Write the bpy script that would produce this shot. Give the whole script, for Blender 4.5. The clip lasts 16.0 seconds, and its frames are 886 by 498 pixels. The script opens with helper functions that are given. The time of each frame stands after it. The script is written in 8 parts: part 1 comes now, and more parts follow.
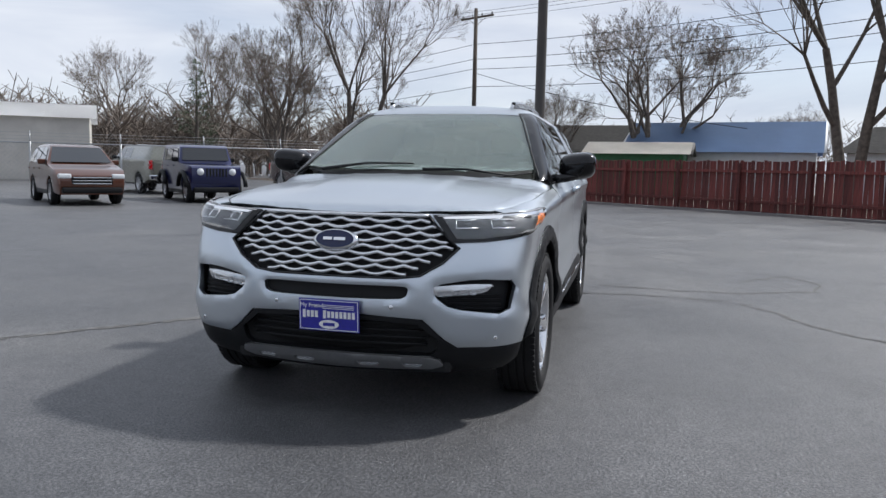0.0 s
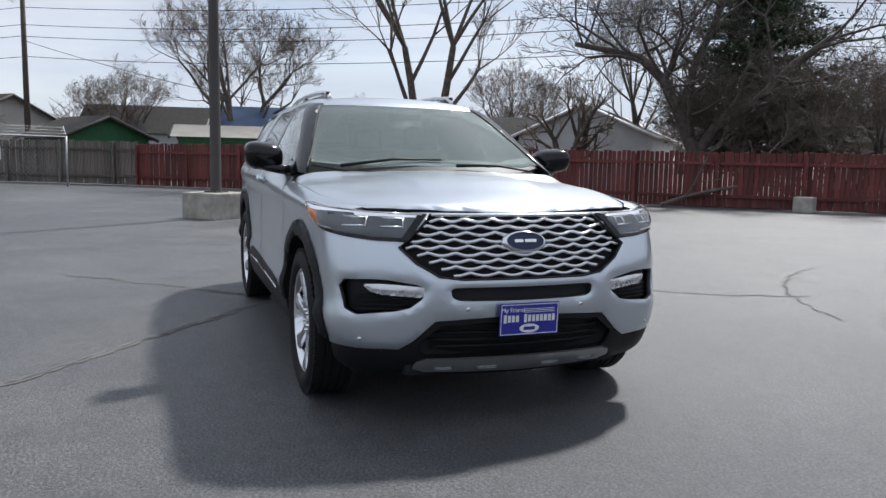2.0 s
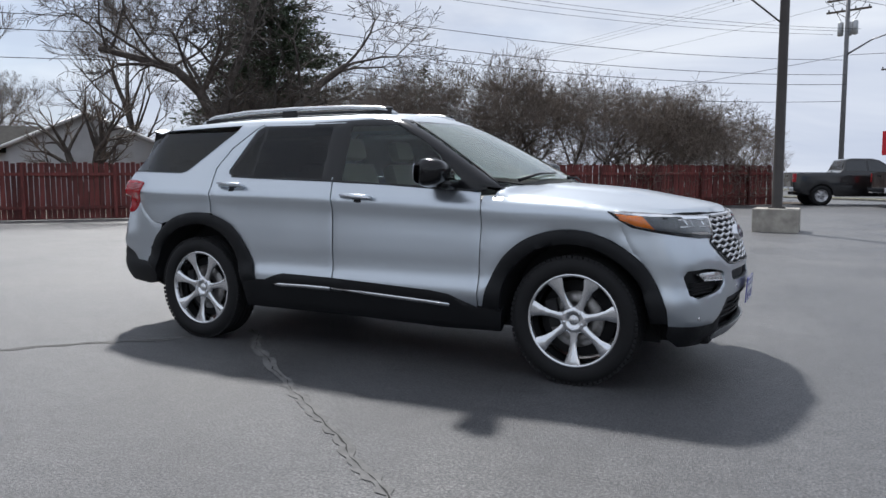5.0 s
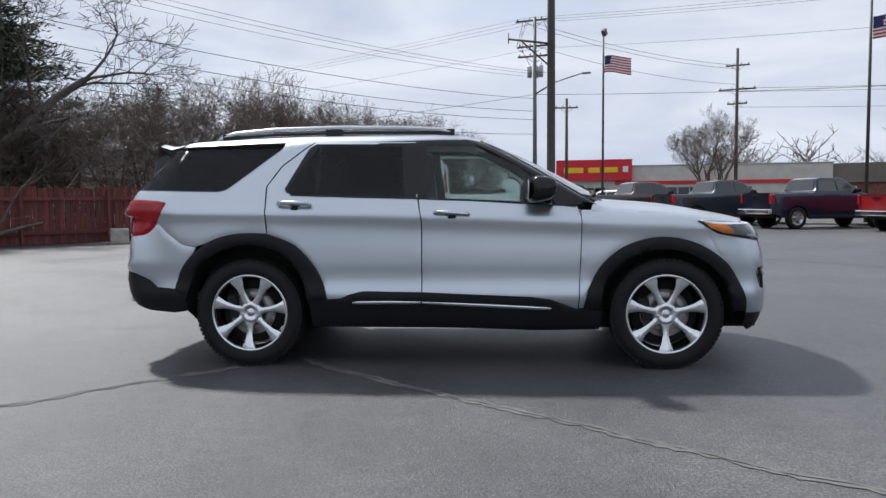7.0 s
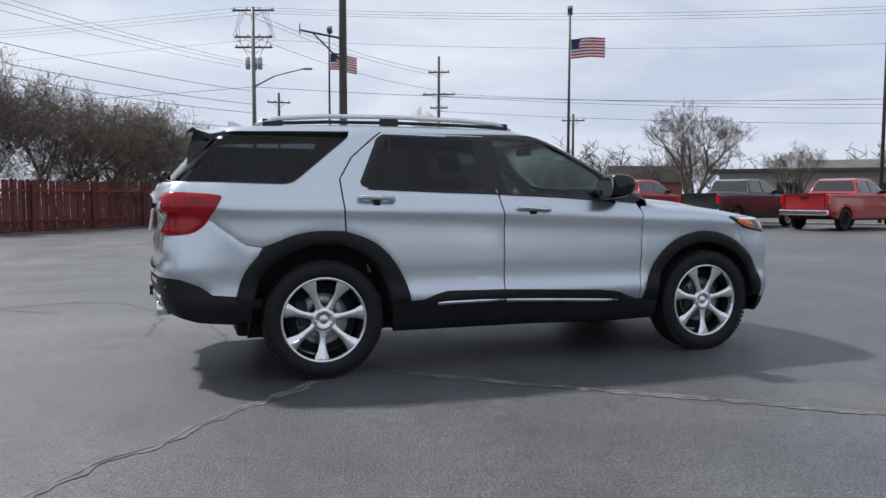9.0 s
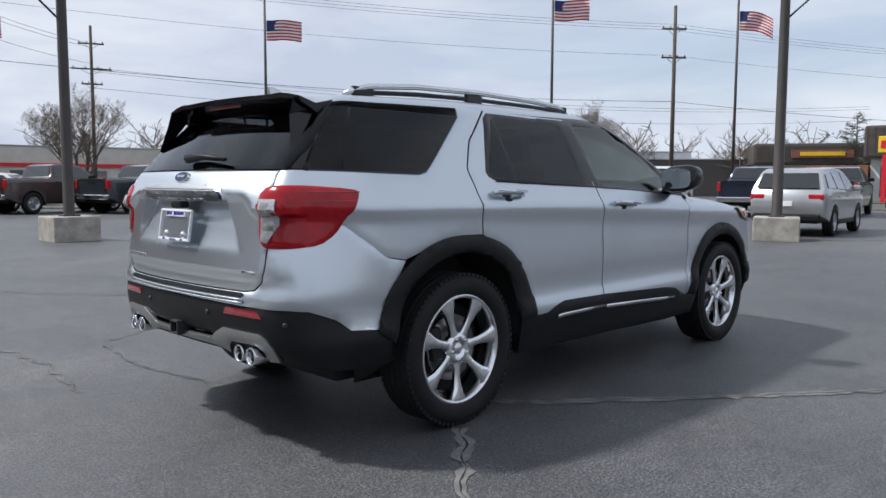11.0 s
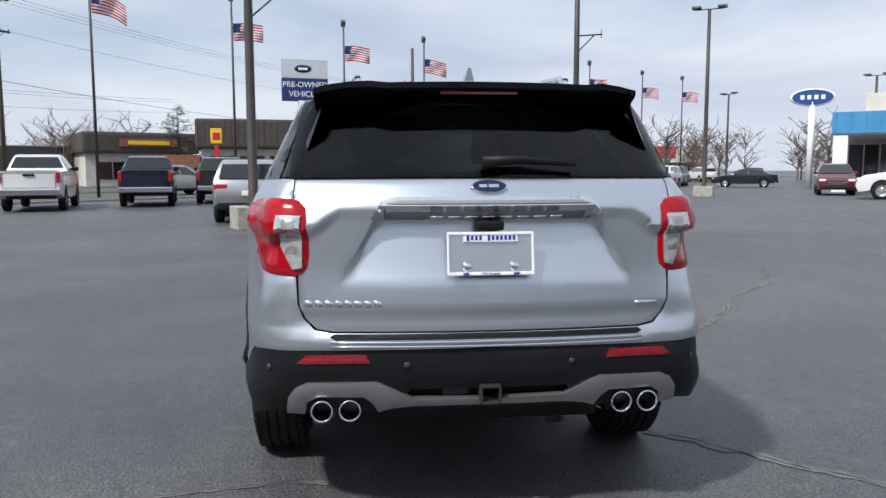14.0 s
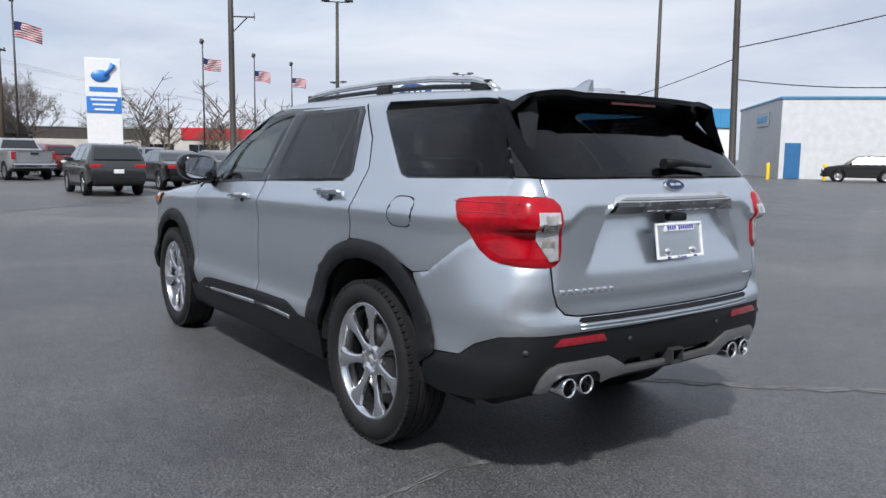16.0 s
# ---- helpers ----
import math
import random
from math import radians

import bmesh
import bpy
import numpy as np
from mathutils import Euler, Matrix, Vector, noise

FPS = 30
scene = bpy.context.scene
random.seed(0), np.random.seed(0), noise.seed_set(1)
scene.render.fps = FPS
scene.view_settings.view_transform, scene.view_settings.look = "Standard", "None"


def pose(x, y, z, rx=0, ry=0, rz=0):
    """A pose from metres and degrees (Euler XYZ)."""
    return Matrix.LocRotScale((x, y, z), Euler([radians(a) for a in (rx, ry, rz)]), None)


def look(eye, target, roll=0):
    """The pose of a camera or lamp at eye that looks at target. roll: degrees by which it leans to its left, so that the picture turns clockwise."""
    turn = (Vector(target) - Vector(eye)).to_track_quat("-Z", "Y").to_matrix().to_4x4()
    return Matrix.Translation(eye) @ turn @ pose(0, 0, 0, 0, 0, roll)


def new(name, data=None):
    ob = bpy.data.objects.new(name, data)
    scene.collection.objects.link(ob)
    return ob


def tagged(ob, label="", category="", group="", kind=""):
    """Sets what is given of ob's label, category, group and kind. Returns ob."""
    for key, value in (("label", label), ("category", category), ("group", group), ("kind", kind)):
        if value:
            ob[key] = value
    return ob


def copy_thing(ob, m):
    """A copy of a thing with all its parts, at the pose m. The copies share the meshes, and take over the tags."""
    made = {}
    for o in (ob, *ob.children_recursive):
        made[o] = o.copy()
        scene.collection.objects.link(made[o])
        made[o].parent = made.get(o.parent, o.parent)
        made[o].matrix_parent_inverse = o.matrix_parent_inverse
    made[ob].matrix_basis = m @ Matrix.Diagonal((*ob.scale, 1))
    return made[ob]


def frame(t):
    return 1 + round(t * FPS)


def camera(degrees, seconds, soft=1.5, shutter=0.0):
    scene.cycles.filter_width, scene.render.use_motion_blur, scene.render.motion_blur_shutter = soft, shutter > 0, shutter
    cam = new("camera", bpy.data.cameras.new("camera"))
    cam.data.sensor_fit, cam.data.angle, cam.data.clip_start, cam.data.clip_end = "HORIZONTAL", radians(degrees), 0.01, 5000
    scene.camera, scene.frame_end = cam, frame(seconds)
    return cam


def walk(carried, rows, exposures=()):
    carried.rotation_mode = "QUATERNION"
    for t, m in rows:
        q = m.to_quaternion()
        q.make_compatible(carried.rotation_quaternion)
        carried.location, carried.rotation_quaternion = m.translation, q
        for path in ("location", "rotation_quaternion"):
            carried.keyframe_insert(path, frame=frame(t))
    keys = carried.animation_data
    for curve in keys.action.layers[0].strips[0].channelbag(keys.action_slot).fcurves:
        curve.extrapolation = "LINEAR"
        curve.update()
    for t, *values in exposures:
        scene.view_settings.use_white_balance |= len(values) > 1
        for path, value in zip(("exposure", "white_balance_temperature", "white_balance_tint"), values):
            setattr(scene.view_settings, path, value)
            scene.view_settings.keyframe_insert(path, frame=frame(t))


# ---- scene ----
cam = camera(60.5, 16.0)
# seconds, x, y, z, heading, pitch, lean
PATH = [
    (0.00, 5.789, 1.416, 1.260, 104.26, -6.13, -1.09),
    (0.50, 5.898, 0.702, 1.284, 96.61, -6.17, -1.15),
    (1.00, 5.920, -0.085, 1.283, 87.60, -6.29, -0.99),
    (1.50, 5.826, -0.910, 1.296, 78.00, -6.54, -1.24),
    (2.00, 5.617, -1.624, 1.288, 70.01, -6.76, -1.14),
    (2.50, 5.281, -2.316, 1.292, 62.22, -6.80, -1.07),
    (3.00, 4.903, -3.020, 1.283, 54.85, -6.69, -1.00),
    (3.20, 4.719, -3.308, 1.279, 51.80, -6.61, -0.92),
    (3.90, 4.125, -4.217, 1.276, 41.73, -6.37, -0.60),
    (4.60, 3.401, -4.957, 1.274, 32.59, -5.87, -0.12),
    (5.30, 2.565, -5.490, 1.265, 24.14, -5.16, 0.21),
    (5.50, 2.353, -5.621, 1.263, 21.96, -4.83, 0.28),
    (6.00, 1.720, -5.946, 1.247, 15.91, -4.30, 0.43),
    (6.50, 1.046, -6.205, 1.241, 10.11, -3.80, 0.47),
    (7.00, 0.339, -6.379, 1.223, 4.31, -3.75, 0.45),
    (7.50, -0.363, -6.472, 1.228, -1.29, -3.79, 0.24),
    (8.00, -1.075, -6.383, 1.216, -7.17, -3.92, 0.07),
    (8.50, -1.767, -6.194, 1.224, -13.10, -3.91, -0.00),
    (9.00, -2.420, -5.879, 1.225, -19.31, -4.10, -0.14),
    (9.20, -2.670, -5.732, 1.230, -21.76, -4.16, -0.21),
    (9.90, -3.495, -5.096, 1.238, -30.58, -4.42, -0.29),
    (10.60, -4.097, -4.144, 1.247, -39.81, -4.80, -0.24),
    (11.30, -4.489, -3.161, 1.261, -49.70, -5.19, -0.15),
    (11.50, -4.572, -2.921, 1.270, -52.15, -5.39, -0.12),
    (12.00, -4.783, -2.255, 1.271, -59.36, -5.69, -0.15),
    (12.50, -4.993, -1.589, 1.291, -67.71, -5.77, -0.01),
    (13.00, -5.154, -0.901, 1.308, -76.90, -5.86, -0.00),
    (13.50, -5.247, -0.231, 1.329, -86.43, -5.85, 0.02),
    (14.00, -5.237, 0.453, 1.333, -96.11, -5.88, 0.12),
    (14.50, -5.158, 1.139, 1.334, -105.71, -5.92, 0.13),
    (15.00, -4.931, 1.778, 1.331, -114.76, -6.01, -0.15),
    (15.50, -4.727, 2.324, 1.340, -121.76, -6.34, -0.29),
    (16.00, -4.630, 2.756, 1.390, -126.04, -7.02, -0.77),
]
walk(cam, [(t, pose(x, y, z, 90 + p, r, h)) for t, x, y, z, h, p, r in PATH], exposures=[(0, 0.62, 6250, 10), (16, 0.62, 6250, 10)])


# ---- light ----
world = bpy.data.worlds.new("sky")
scene.world = world
world.use_nodes = True
SUN_ELEV, SUN_AZ = 49.5, 130.5


def sun_dir():
    e, a = radians(SUN_ELEV), radians(SUN_AZ)
    return Vector((math.cos(e) * math.cos(a), math.cos(e) * math.sin(a), math.sin(e)))


def build_world():
    nt = world.node_tree
    nt.nodes.clear()
    out = nt.nodes.new("ShaderNodeOutputWorld")
    bg = nt.nodes.new("ShaderNodeBackground")
    sky = nt.nodes.new("ShaderNodeTexSky")
    sky.sky_type = "NISHITA"
    sky.sun_disc = False
    sky.sun_elevation = radians(SUN_ELEV)
    sky.sun_rotation = radians(90 - SUN_AZ)
    co = nt.nodes.new("ShaderNodeTexCoord")
    # a high thin overcast with soft grey and white streaks over the clear sky
    mp = nt.nodes.new("ShaderNodeMapping")
    mp.inputs["Scale"].default_value = (1.0, 1.0, 4.5)
    no = nt.nodes.new("ShaderNodeTexNoise")
    no.inputs["Scale"].default_value = 2.2
    no.inputs["Detail"].default_value = 7
    no.inputs["Roughness"].default_value = 0.55
    no.inputs["Distortion"].default_value = 0.6
    ramp = nt.nodes.new("ShaderNodeValToRGB")
    ramp.color_ramp.elements[0].position, ramp.color_ramp.elements[0].color = 0.36, (4.4, 4.8, 5.7, 1)
    ramp.color_ramp.elements[1].position, ramp.color_ramp.elements[1].color = 0.66, (6.3, 6.55, 7.0, 1)
    no2 = nt.nodes.new("ShaderNodeTexNoise")
    no2.inputs["Scale"].default_value = 1.3
    no2.inputs["Detail"].default_value = 4
    cover = nt.nodes.new("ShaderNodeMapRange")
    cover.inputs["From Min"].default_value, cover.inputs["From Max"].default_value = 0.32, 0.52
    cover.inputs["To Min"].default_value, cover.inputs["To Max"].default_value = 0.62, 1.0
    mix = nt.nodes.new("ShaderNodeMix")
    mix.data_type = "RGBA"
    li = nt.links.new
    li(co.outputs["Generated"], mp.inputs["Vector"])
    li(mp.outputs["Vector"], no.inputs["Vector"])
    li(mp.outputs["Vector"], no2.inputs["Vector"])
    li(no.outputs["Fac"], ramp.inputs["Fac"])
    li(no2.outputs["Fac"], cover.inputs["Value"])
    li(cover.outputs["Result"], mix.inputs["Factor"])
    li(sky.outputs["Color"], mix.inputs["A"])
    li(ramp.outputs["Color"], mix.inputs["B"])
    li(mix.outputs["Result"], bg.inputs["Color"])
    bg.inputs["Strength"].default_value = 0.085
    li(bg.outputs["Background"], out.inputs["Surface"])


build_world()
sun = new("sun", bpy.data.lights.new("sun", "SUN"))
sun.data.energy = 2.9
sun.data.angle = radians(3.5)
sun.data.color = (1.0, 0.965, 0.92)
sun.matrix_world = look(sun_dir() * 50, (0, 0, 0))


# ---- materials ----
def mat(name, col, rough=0.6, metal=0.0, var=0.25, scale=6.0, bump=0.0, bscale=60.0, col2=None, coat=0.0, spec=0.5, rnd=0.0, fine=0.12, stretch=(1, 1, 1)):
    """A surface with broad and fine variation of colour, roughness and relief, in object metres."""
    m = bpy.data.materials.new(name)
    m.use_nodes = True
    nt = m.node_tree
    b = nt.nodes["Principled BSDF"]
    b.inputs["Metallic"].default_value = metal
    b.inputs["Coat Weight"].default_value = coat
    b.inputs["Coat Roughness"].default_value = 0.08
    b.inputs["Specular IOR Level"].default_value = spec
    co = nt.nodes.new("ShaderNodeTexCoord")
    mp = nt.nodes.new("ShaderNodeMapping")
    mp.inputs["Scale"].default_value = stretch
    nt.links.new(co.outputs["Object"], mp.inputs["Vector"])
    n1 = nt.nodes.new("ShaderNodeTexNoise")
    n1.inputs["Scale"].default_value, n1.inputs["Detail"].default_value = scale, 5
    n2 = nt.nodes.new("ShaderNodeTexNoise")
    n2.inputs["Scale"].default_value, n2.inputs["Detail"].default_value = bscale, 3
    for n in (n1, n2):
        nt.links.new(mp.outputs["Vector"], n.inputs["Vector"])
    c2 = col2 or tuple(c * (1 - var) for c in col)
    r = nt.nodes.new("ShaderNodeValToRGB")
    r.color_ramp.elements[0].position, r.color_ramp.elements[0].color = 0.35, (*c2, 1)
    r.color_ramp.elements[1].position, r.color_ramp.elements[1].color = 0.65, (*col, 1)
    nt.links.new(n1.outputs["Fac"], r.inputs["Fac"])
    hsv = nt.nodes.new("ShaderNodeHueSaturation")
    nt.links.new(r.outputs["Color"], hsv.inputs["Color"])
    val = nt.nodes.new("ShaderNodeMapRange")
    val.inputs["To Min"].default_value, val.inputs["To Max"].default_value = 1 - fine, 1 + fine
    val.inputs["From Min"].default_value, val.inputs["From Max"].default_value = 0.3, 0.7
    nt.links.new(n2.outputs["Fac"], val.inputs["Value"])
    last = val.outputs["Result"]
    if rnd:
        oi = nt.nodes.new("ShaderNodeObjectInfo")
        rr = nt.nodes.new("ShaderNodeMapRange")
        rr.inputs["To Min"].default_value, rr.inputs["To Max"].default_value = 1 - rnd, 1 + rnd
        nt.links.new(oi.outputs["Random"], rr.inputs["Value"])
        mu = nt.nodes.new("ShaderNodeMath")
        mu.operation = "MULTIPLY"
        nt.links.new(last, mu.inputs[0])
        nt.links.new(rr.outputs["Result"], mu.inputs[1])
        last = mu.outputs["Value"]
    nt.links.new(last, hsv.inputs["Value"])
    nt.links.new(hsv.outputs["Color"], b.inputs["Base Color"])
    rg = nt.nodes.new("ShaderNodeMapRange")
    rg.inputs["To Min"].default_value, rg.inputs["To Max"].default_value = max(0.02, rough * 0.85), min(1, rough * 1.12)
    nt.links.new(n1.outputs["Fac"], rg.inputs["Value"])
    nt.links.new(rg.outputs["Result"], b.inputs["Roughness"])
    if bump:
        bp = nt.nodes.new("ShaderNodeBump")
        bp.inputs["Strength"].default_value, bp.inputs["Distance"].default_value = 1.0, bump
        nt.links.new(n2.outputs["Fac"], bp.inputs["Height"])
        nt.links.new(bp.outputs["Normal"], b.inputs["Normal"])
    return m


def asphalt():
    """Sealed, patchy car-park asphalt with worn pale areas, dark sealer, stone grain and fine cracks."""
    m = bpy.data.materials.new("asphalt")
    m.use_nodes = True
    nt = m.node_tree
    li = nt.links.new
    b = nt.nodes["Principled BSDF"]
    co = nt.nodes.new("ShaderNodeTexCoord")

    def noise(scale, detail=5, rough=0.55, dist=0.0):
        n = nt.nodes.new("ShaderNodeTexNoise")
        n.inputs["Scale"].default_value, n.inputs["Detail"].default_value = scale, detail
        n.inputs["Roughness"].default_value, n.inputs["Distortion"].default_value = rough, dist
        li(co.outputs["Object"], n.inputs["Vector"])
        return n

    def ramp(fac, stops):
        r = nt.nodes.new("ShaderNodeValToRGB")
        while len(r.color_ramp.elements) < len(stops):
            r.color_ramp.elements.new(0.5)
        for e, (p, c) in zip(r.color_ramp.elements, stops):
            e.position, e.color = p, (*c, 1) if len(c) == 3 else c
        li(fac, r.inputs["Fac"])
        return r

    broad = noise(0.13, 6, 0.62, 0.8)
    patch = noise(0.9, 6, 0.6)
    grain = noise(70, 4, 0.75)
    mottle = noise(9, 6, 0.75)
    fleck = noise(240, 1, 0.5)
    base = ramp(broad.outputs["Fac"], [(0.34, (0.056, 0.058, 0.063)), (0.5, (0.072, 0.073, 0.077)), (0.68, (0.100, 0.099, 0.098))])
    pr = ramp(patch.outputs["Fac"], [(0.3, (0.72, 0.72, 0.72)), (0.7, (1.22, 1.22, 1.22))])
    m1 = nt.nodes.new("ShaderNodeMix")
    m1.data_type, m1.blend_type = "RGBA", "MULTIPLY"
    m1.inputs["Factor"].default_value = 1.0
    li(base.outputs["Color"], m1.inputs["A"])
    li(pr.outputs["Color"], m1.inputs["B"])
    gr = ramp(grain.outputs["Fac"], [(0.41, (0.32, 0.32, 0.33)), (0.50, (0.90, 0.90, 0.90)), (0.60, (2.3, 2.27, 2.2))])
    m2 = nt.nodes.new("ShaderNodeMix")
    m2.data_type, m2.blend_type = "RGBA", "MULTIPLY"
    m2.inputs["Factor"].default_value = 0.8
    li(m1.outputs["Result"], m2.inputs["A"])
    li(gr.outputs["Color"], m2.inputs["B"])
    mo = ramp(mottle.outputs["Fac"], [(0.3, (0.68, 0.68, 0.69)), (0.5, (1, 1, 1)), (0.72, (1.38, 1.36, 1.33))])
    m3 = nt.nodes.new("ShaderNodeMix")
    m3.data_type, m3.blend_type = "RGBA", "MULTIPLY"
    m3.inputs["Factor"].default_value = 1.0
    li(m2.outputs["Result"], m3.inputs["A"])
    li(mo.outputs["Color"], m3.inputs["B"])
    fl = ramp(fleck.outputs["Fac"], [(0.66, (0, 0, 0)), (0.74, (1, 1, 1))])
    m4 = nt.nodes.new("ShaderNodeMix")
    m4.data_type = "RGBA"
    m4.inputs["B"].default_value = (0.30, 0.29, 0.27, 1)
    fm = nt.nodes.new("ShaderNodeMath")
    fm.operation = "MULTIPLY"
    fm.inputs[1].default_value = 0.75
    li(fl.outputs["Color"], fm.inputs[0])
    li(fm.outputs["Value"], m4.inputs["Factor"])
    li(m3.outputs["Result"], m4.inputs["A"])
    li(m4.outputs["Result"], b.inputs["Base Color"])
    rr = ramp(patch.outputs["Fac"], [(0.3, (0.40, 0.40, 0.40)), (0.7, (0.56, 0.56, 0.56))])
    li(rr.outputs["Color"], b.inputs["Roughness"])
    b.inputs["Specular IOR Level"].default_value = 0.62
    bp = nt.nodes.new("ShaderNodeBump")
    bp.inputs["Strength"].default_value, bp.inputs["Distance"].default_value = 0.9, 0.009
    li(grain.outputs["Fac"], bp.inputs["Height"])
    li(bp.outputs["Normal"], b.inputs["Normal"])
    return m


M_ASPHALT = asphalt()
M_CONC = mat("concrete", (0.42, 0.39, 0.34), 0.85, var=0.35, scale=5, bump=0.004, bscale=90)
M_REDWOOD = mat("red_stained_wood", (0.16, 0.036, 0.030), 0.75, var=0.5, scale=3, bump=0.002, bscale=40, rnd=0.35, stretch=(6, 6, 1))
M_GREYWOOD = mat("weathered_wood", (0.16, 0.135, 0.115), 0.85, var=0.5, scale=3, bump=0.002, bscale=40, rnd=0.3, stretch=(6, 6, 1))
M_POLE = mat("brown_painted_steel", (0.055, 0.047, 0.042), 0.55, var=0.3, scale=2, bump=0.0005)
M_GALV = mat("galvanised_steel", (0.45, 0.46, 0.47), 0.45, metal=0.8, var=0.2)
M_WOODPOLE = mat("old_pole_wood", (0.12, 0.095, 0.075), 0.9, var=0.5, scale=4, bump=0.004, bscale=30, stretch=(8, 8, 0.5))


# ---- mesh tools ----
def part(name, bm, material, parent=None, label="", smooth=None):
    """Link a bmesh as one mesh object under a thing or part; smooth: the angle up to which edges are rounded."""
    me = bpy.data.meshes.new(name)
    if smooth is not None:
        for f in bm.faces:
            f.smooth = True
        for e in bm.edges:
            if len(e.link_faces) == 2 and e.calc_face_angle(0) > radians(smooth):
                e.smooth = False
    bm.to_mesh(me)
    bm.free()
    for m in material if isinstance(material, (list, tuple)) else [material]:
        me.materials.append(m)
    ob = new(name, me)
    if parent:
        ob.parent = parent
    if label:
        ob["label"] = label
    return ob


def thing(name, label, category, group="", kind="", at=None):
    ob = new(name)
    if at is not None:
        ob.matrix_world = at
    return tagged(ob, label, category, group, kind)


def box(bm, c, s, m=None, bev=0.0, mi=0):
    r = bmesh.ops.create_cube(bm, size=1, matrix=(m or Matrix()) @ Matrix.Translation(c) @ Matrix.Diagonal((*s, 1)))
    vs = r["verts"]
    if bev:
        es = list({e for v in vs for e in v.link_edges})
        rb = bmesh.ops.bevel(bm, geom=es, offset=bev, segments=2, affect="EDGES", profile=0.6)
        fs = rb["faces"]
    fs = {f for v in vs if v.is_valid for f in v.link_faces}
    for f in fs:
        f.material_index = mi
    return bm


def tube(bm, pts, radii, n=8, cap=True, mi=0):
    """A tapered tube along points."""
    rings = []
    up = Vector((0, 0, 1))
    for i, p in enumerate(pts):
        a, b = Vector(pts[max(i - 1, 0)]), Vector(pts[min(i + 1, len(pts) - 1)])
        d = (b - a).normalized()
        u = d.cross(up if abs(d.z) < 0.95 else Vector((1, 0, 0))).normalized()
        w = d.cross(u)
        r = radii[i] if isinstance(radii, (list, tuple)) else radii
        rings.append([bm.verts.new(Vector(p) + (u * math.cos(2 * math.pi * k / n) + w * math.sin(2 * math.pi * k / n)) * r) for k in range(n)])
    for a, b in zip(rings, rings[1:]):
        for k in range(n):
            f = bm.faces.new((a[k], a[(k + 1) % n], b[(k + 1) % n], b[k]))
            f.smooth = True
            f.material_index = mi
    if cap:
        for r in (rings[0][::-1], rings[-1]):
            bm.faces.new(r).material_index = mi
    return bm


def lathe(bm, prof, n=32, m=None, mi=0, closed=False):
    """Turn a profile of (radius, height) about local z."""
    m = m or Matrix()
    rings = [[bm.verts.new(m @ Vector((r * math.cos(2 * math.pi * k / n), r * math.sin(2 * math.pi * k / n), h))) for k in range(n)] for r, h in prof]
    pairs = list(zip(rings, rings[1:])) + ([(rings[-1], rings[0])] if closed else [])
    for a, b in pairs:
        for k in range(n):
            f = bm.faces.new((a[k], a[(k + 1) % n], b[(k + 1) % n], b[k]))
            f.material_index = mi
            f.smooth = True
    return bm


def text(parent, body, size, loc, m, depth=0.02):
    c = bpy.data.curves.new("lettering", "FONT")
    c.body, c.size, c.extrude, c.align_x, c.align_y = body, size, depth, "CENTER", "CENTER"
    c.materials.append(m)
    o = new("lettering", c)
    o.parent = parent
    o.matrix_basis = pose(*loc, 90, 0, 0)
    return o


# ---- the lot ----
def build_ground():
    bm = bmesh.new()
    n = 60
    ax = sorted([math.copysign(abs(k / n) ** 3 * 1500, k) for k in range(-n, n + 1)])
    grid = [[bm.verts.new((x, y, 0)) for x in ax] for y in ax]
    for j in range(len(ax) - 1):
        for i in range(len(ax) - 1):
            bm.faces.new((grid[j][i], grid[j][i + 1], grid[j + 1][i + 1], grid[j + 1][i]))
    g = part("ground", bm, M_ASPHALT)
    tagged(g, "patched grey asphalt of a car park with pale worn areas", "ground", kind="structure")


build_ground()
FENCE_A, FENCE_B = Vector((-27.0, -2.6, 0)), Vector((0.6, 29.8, 0))
FD = (FENCE_B - FENCE_A).normalized()


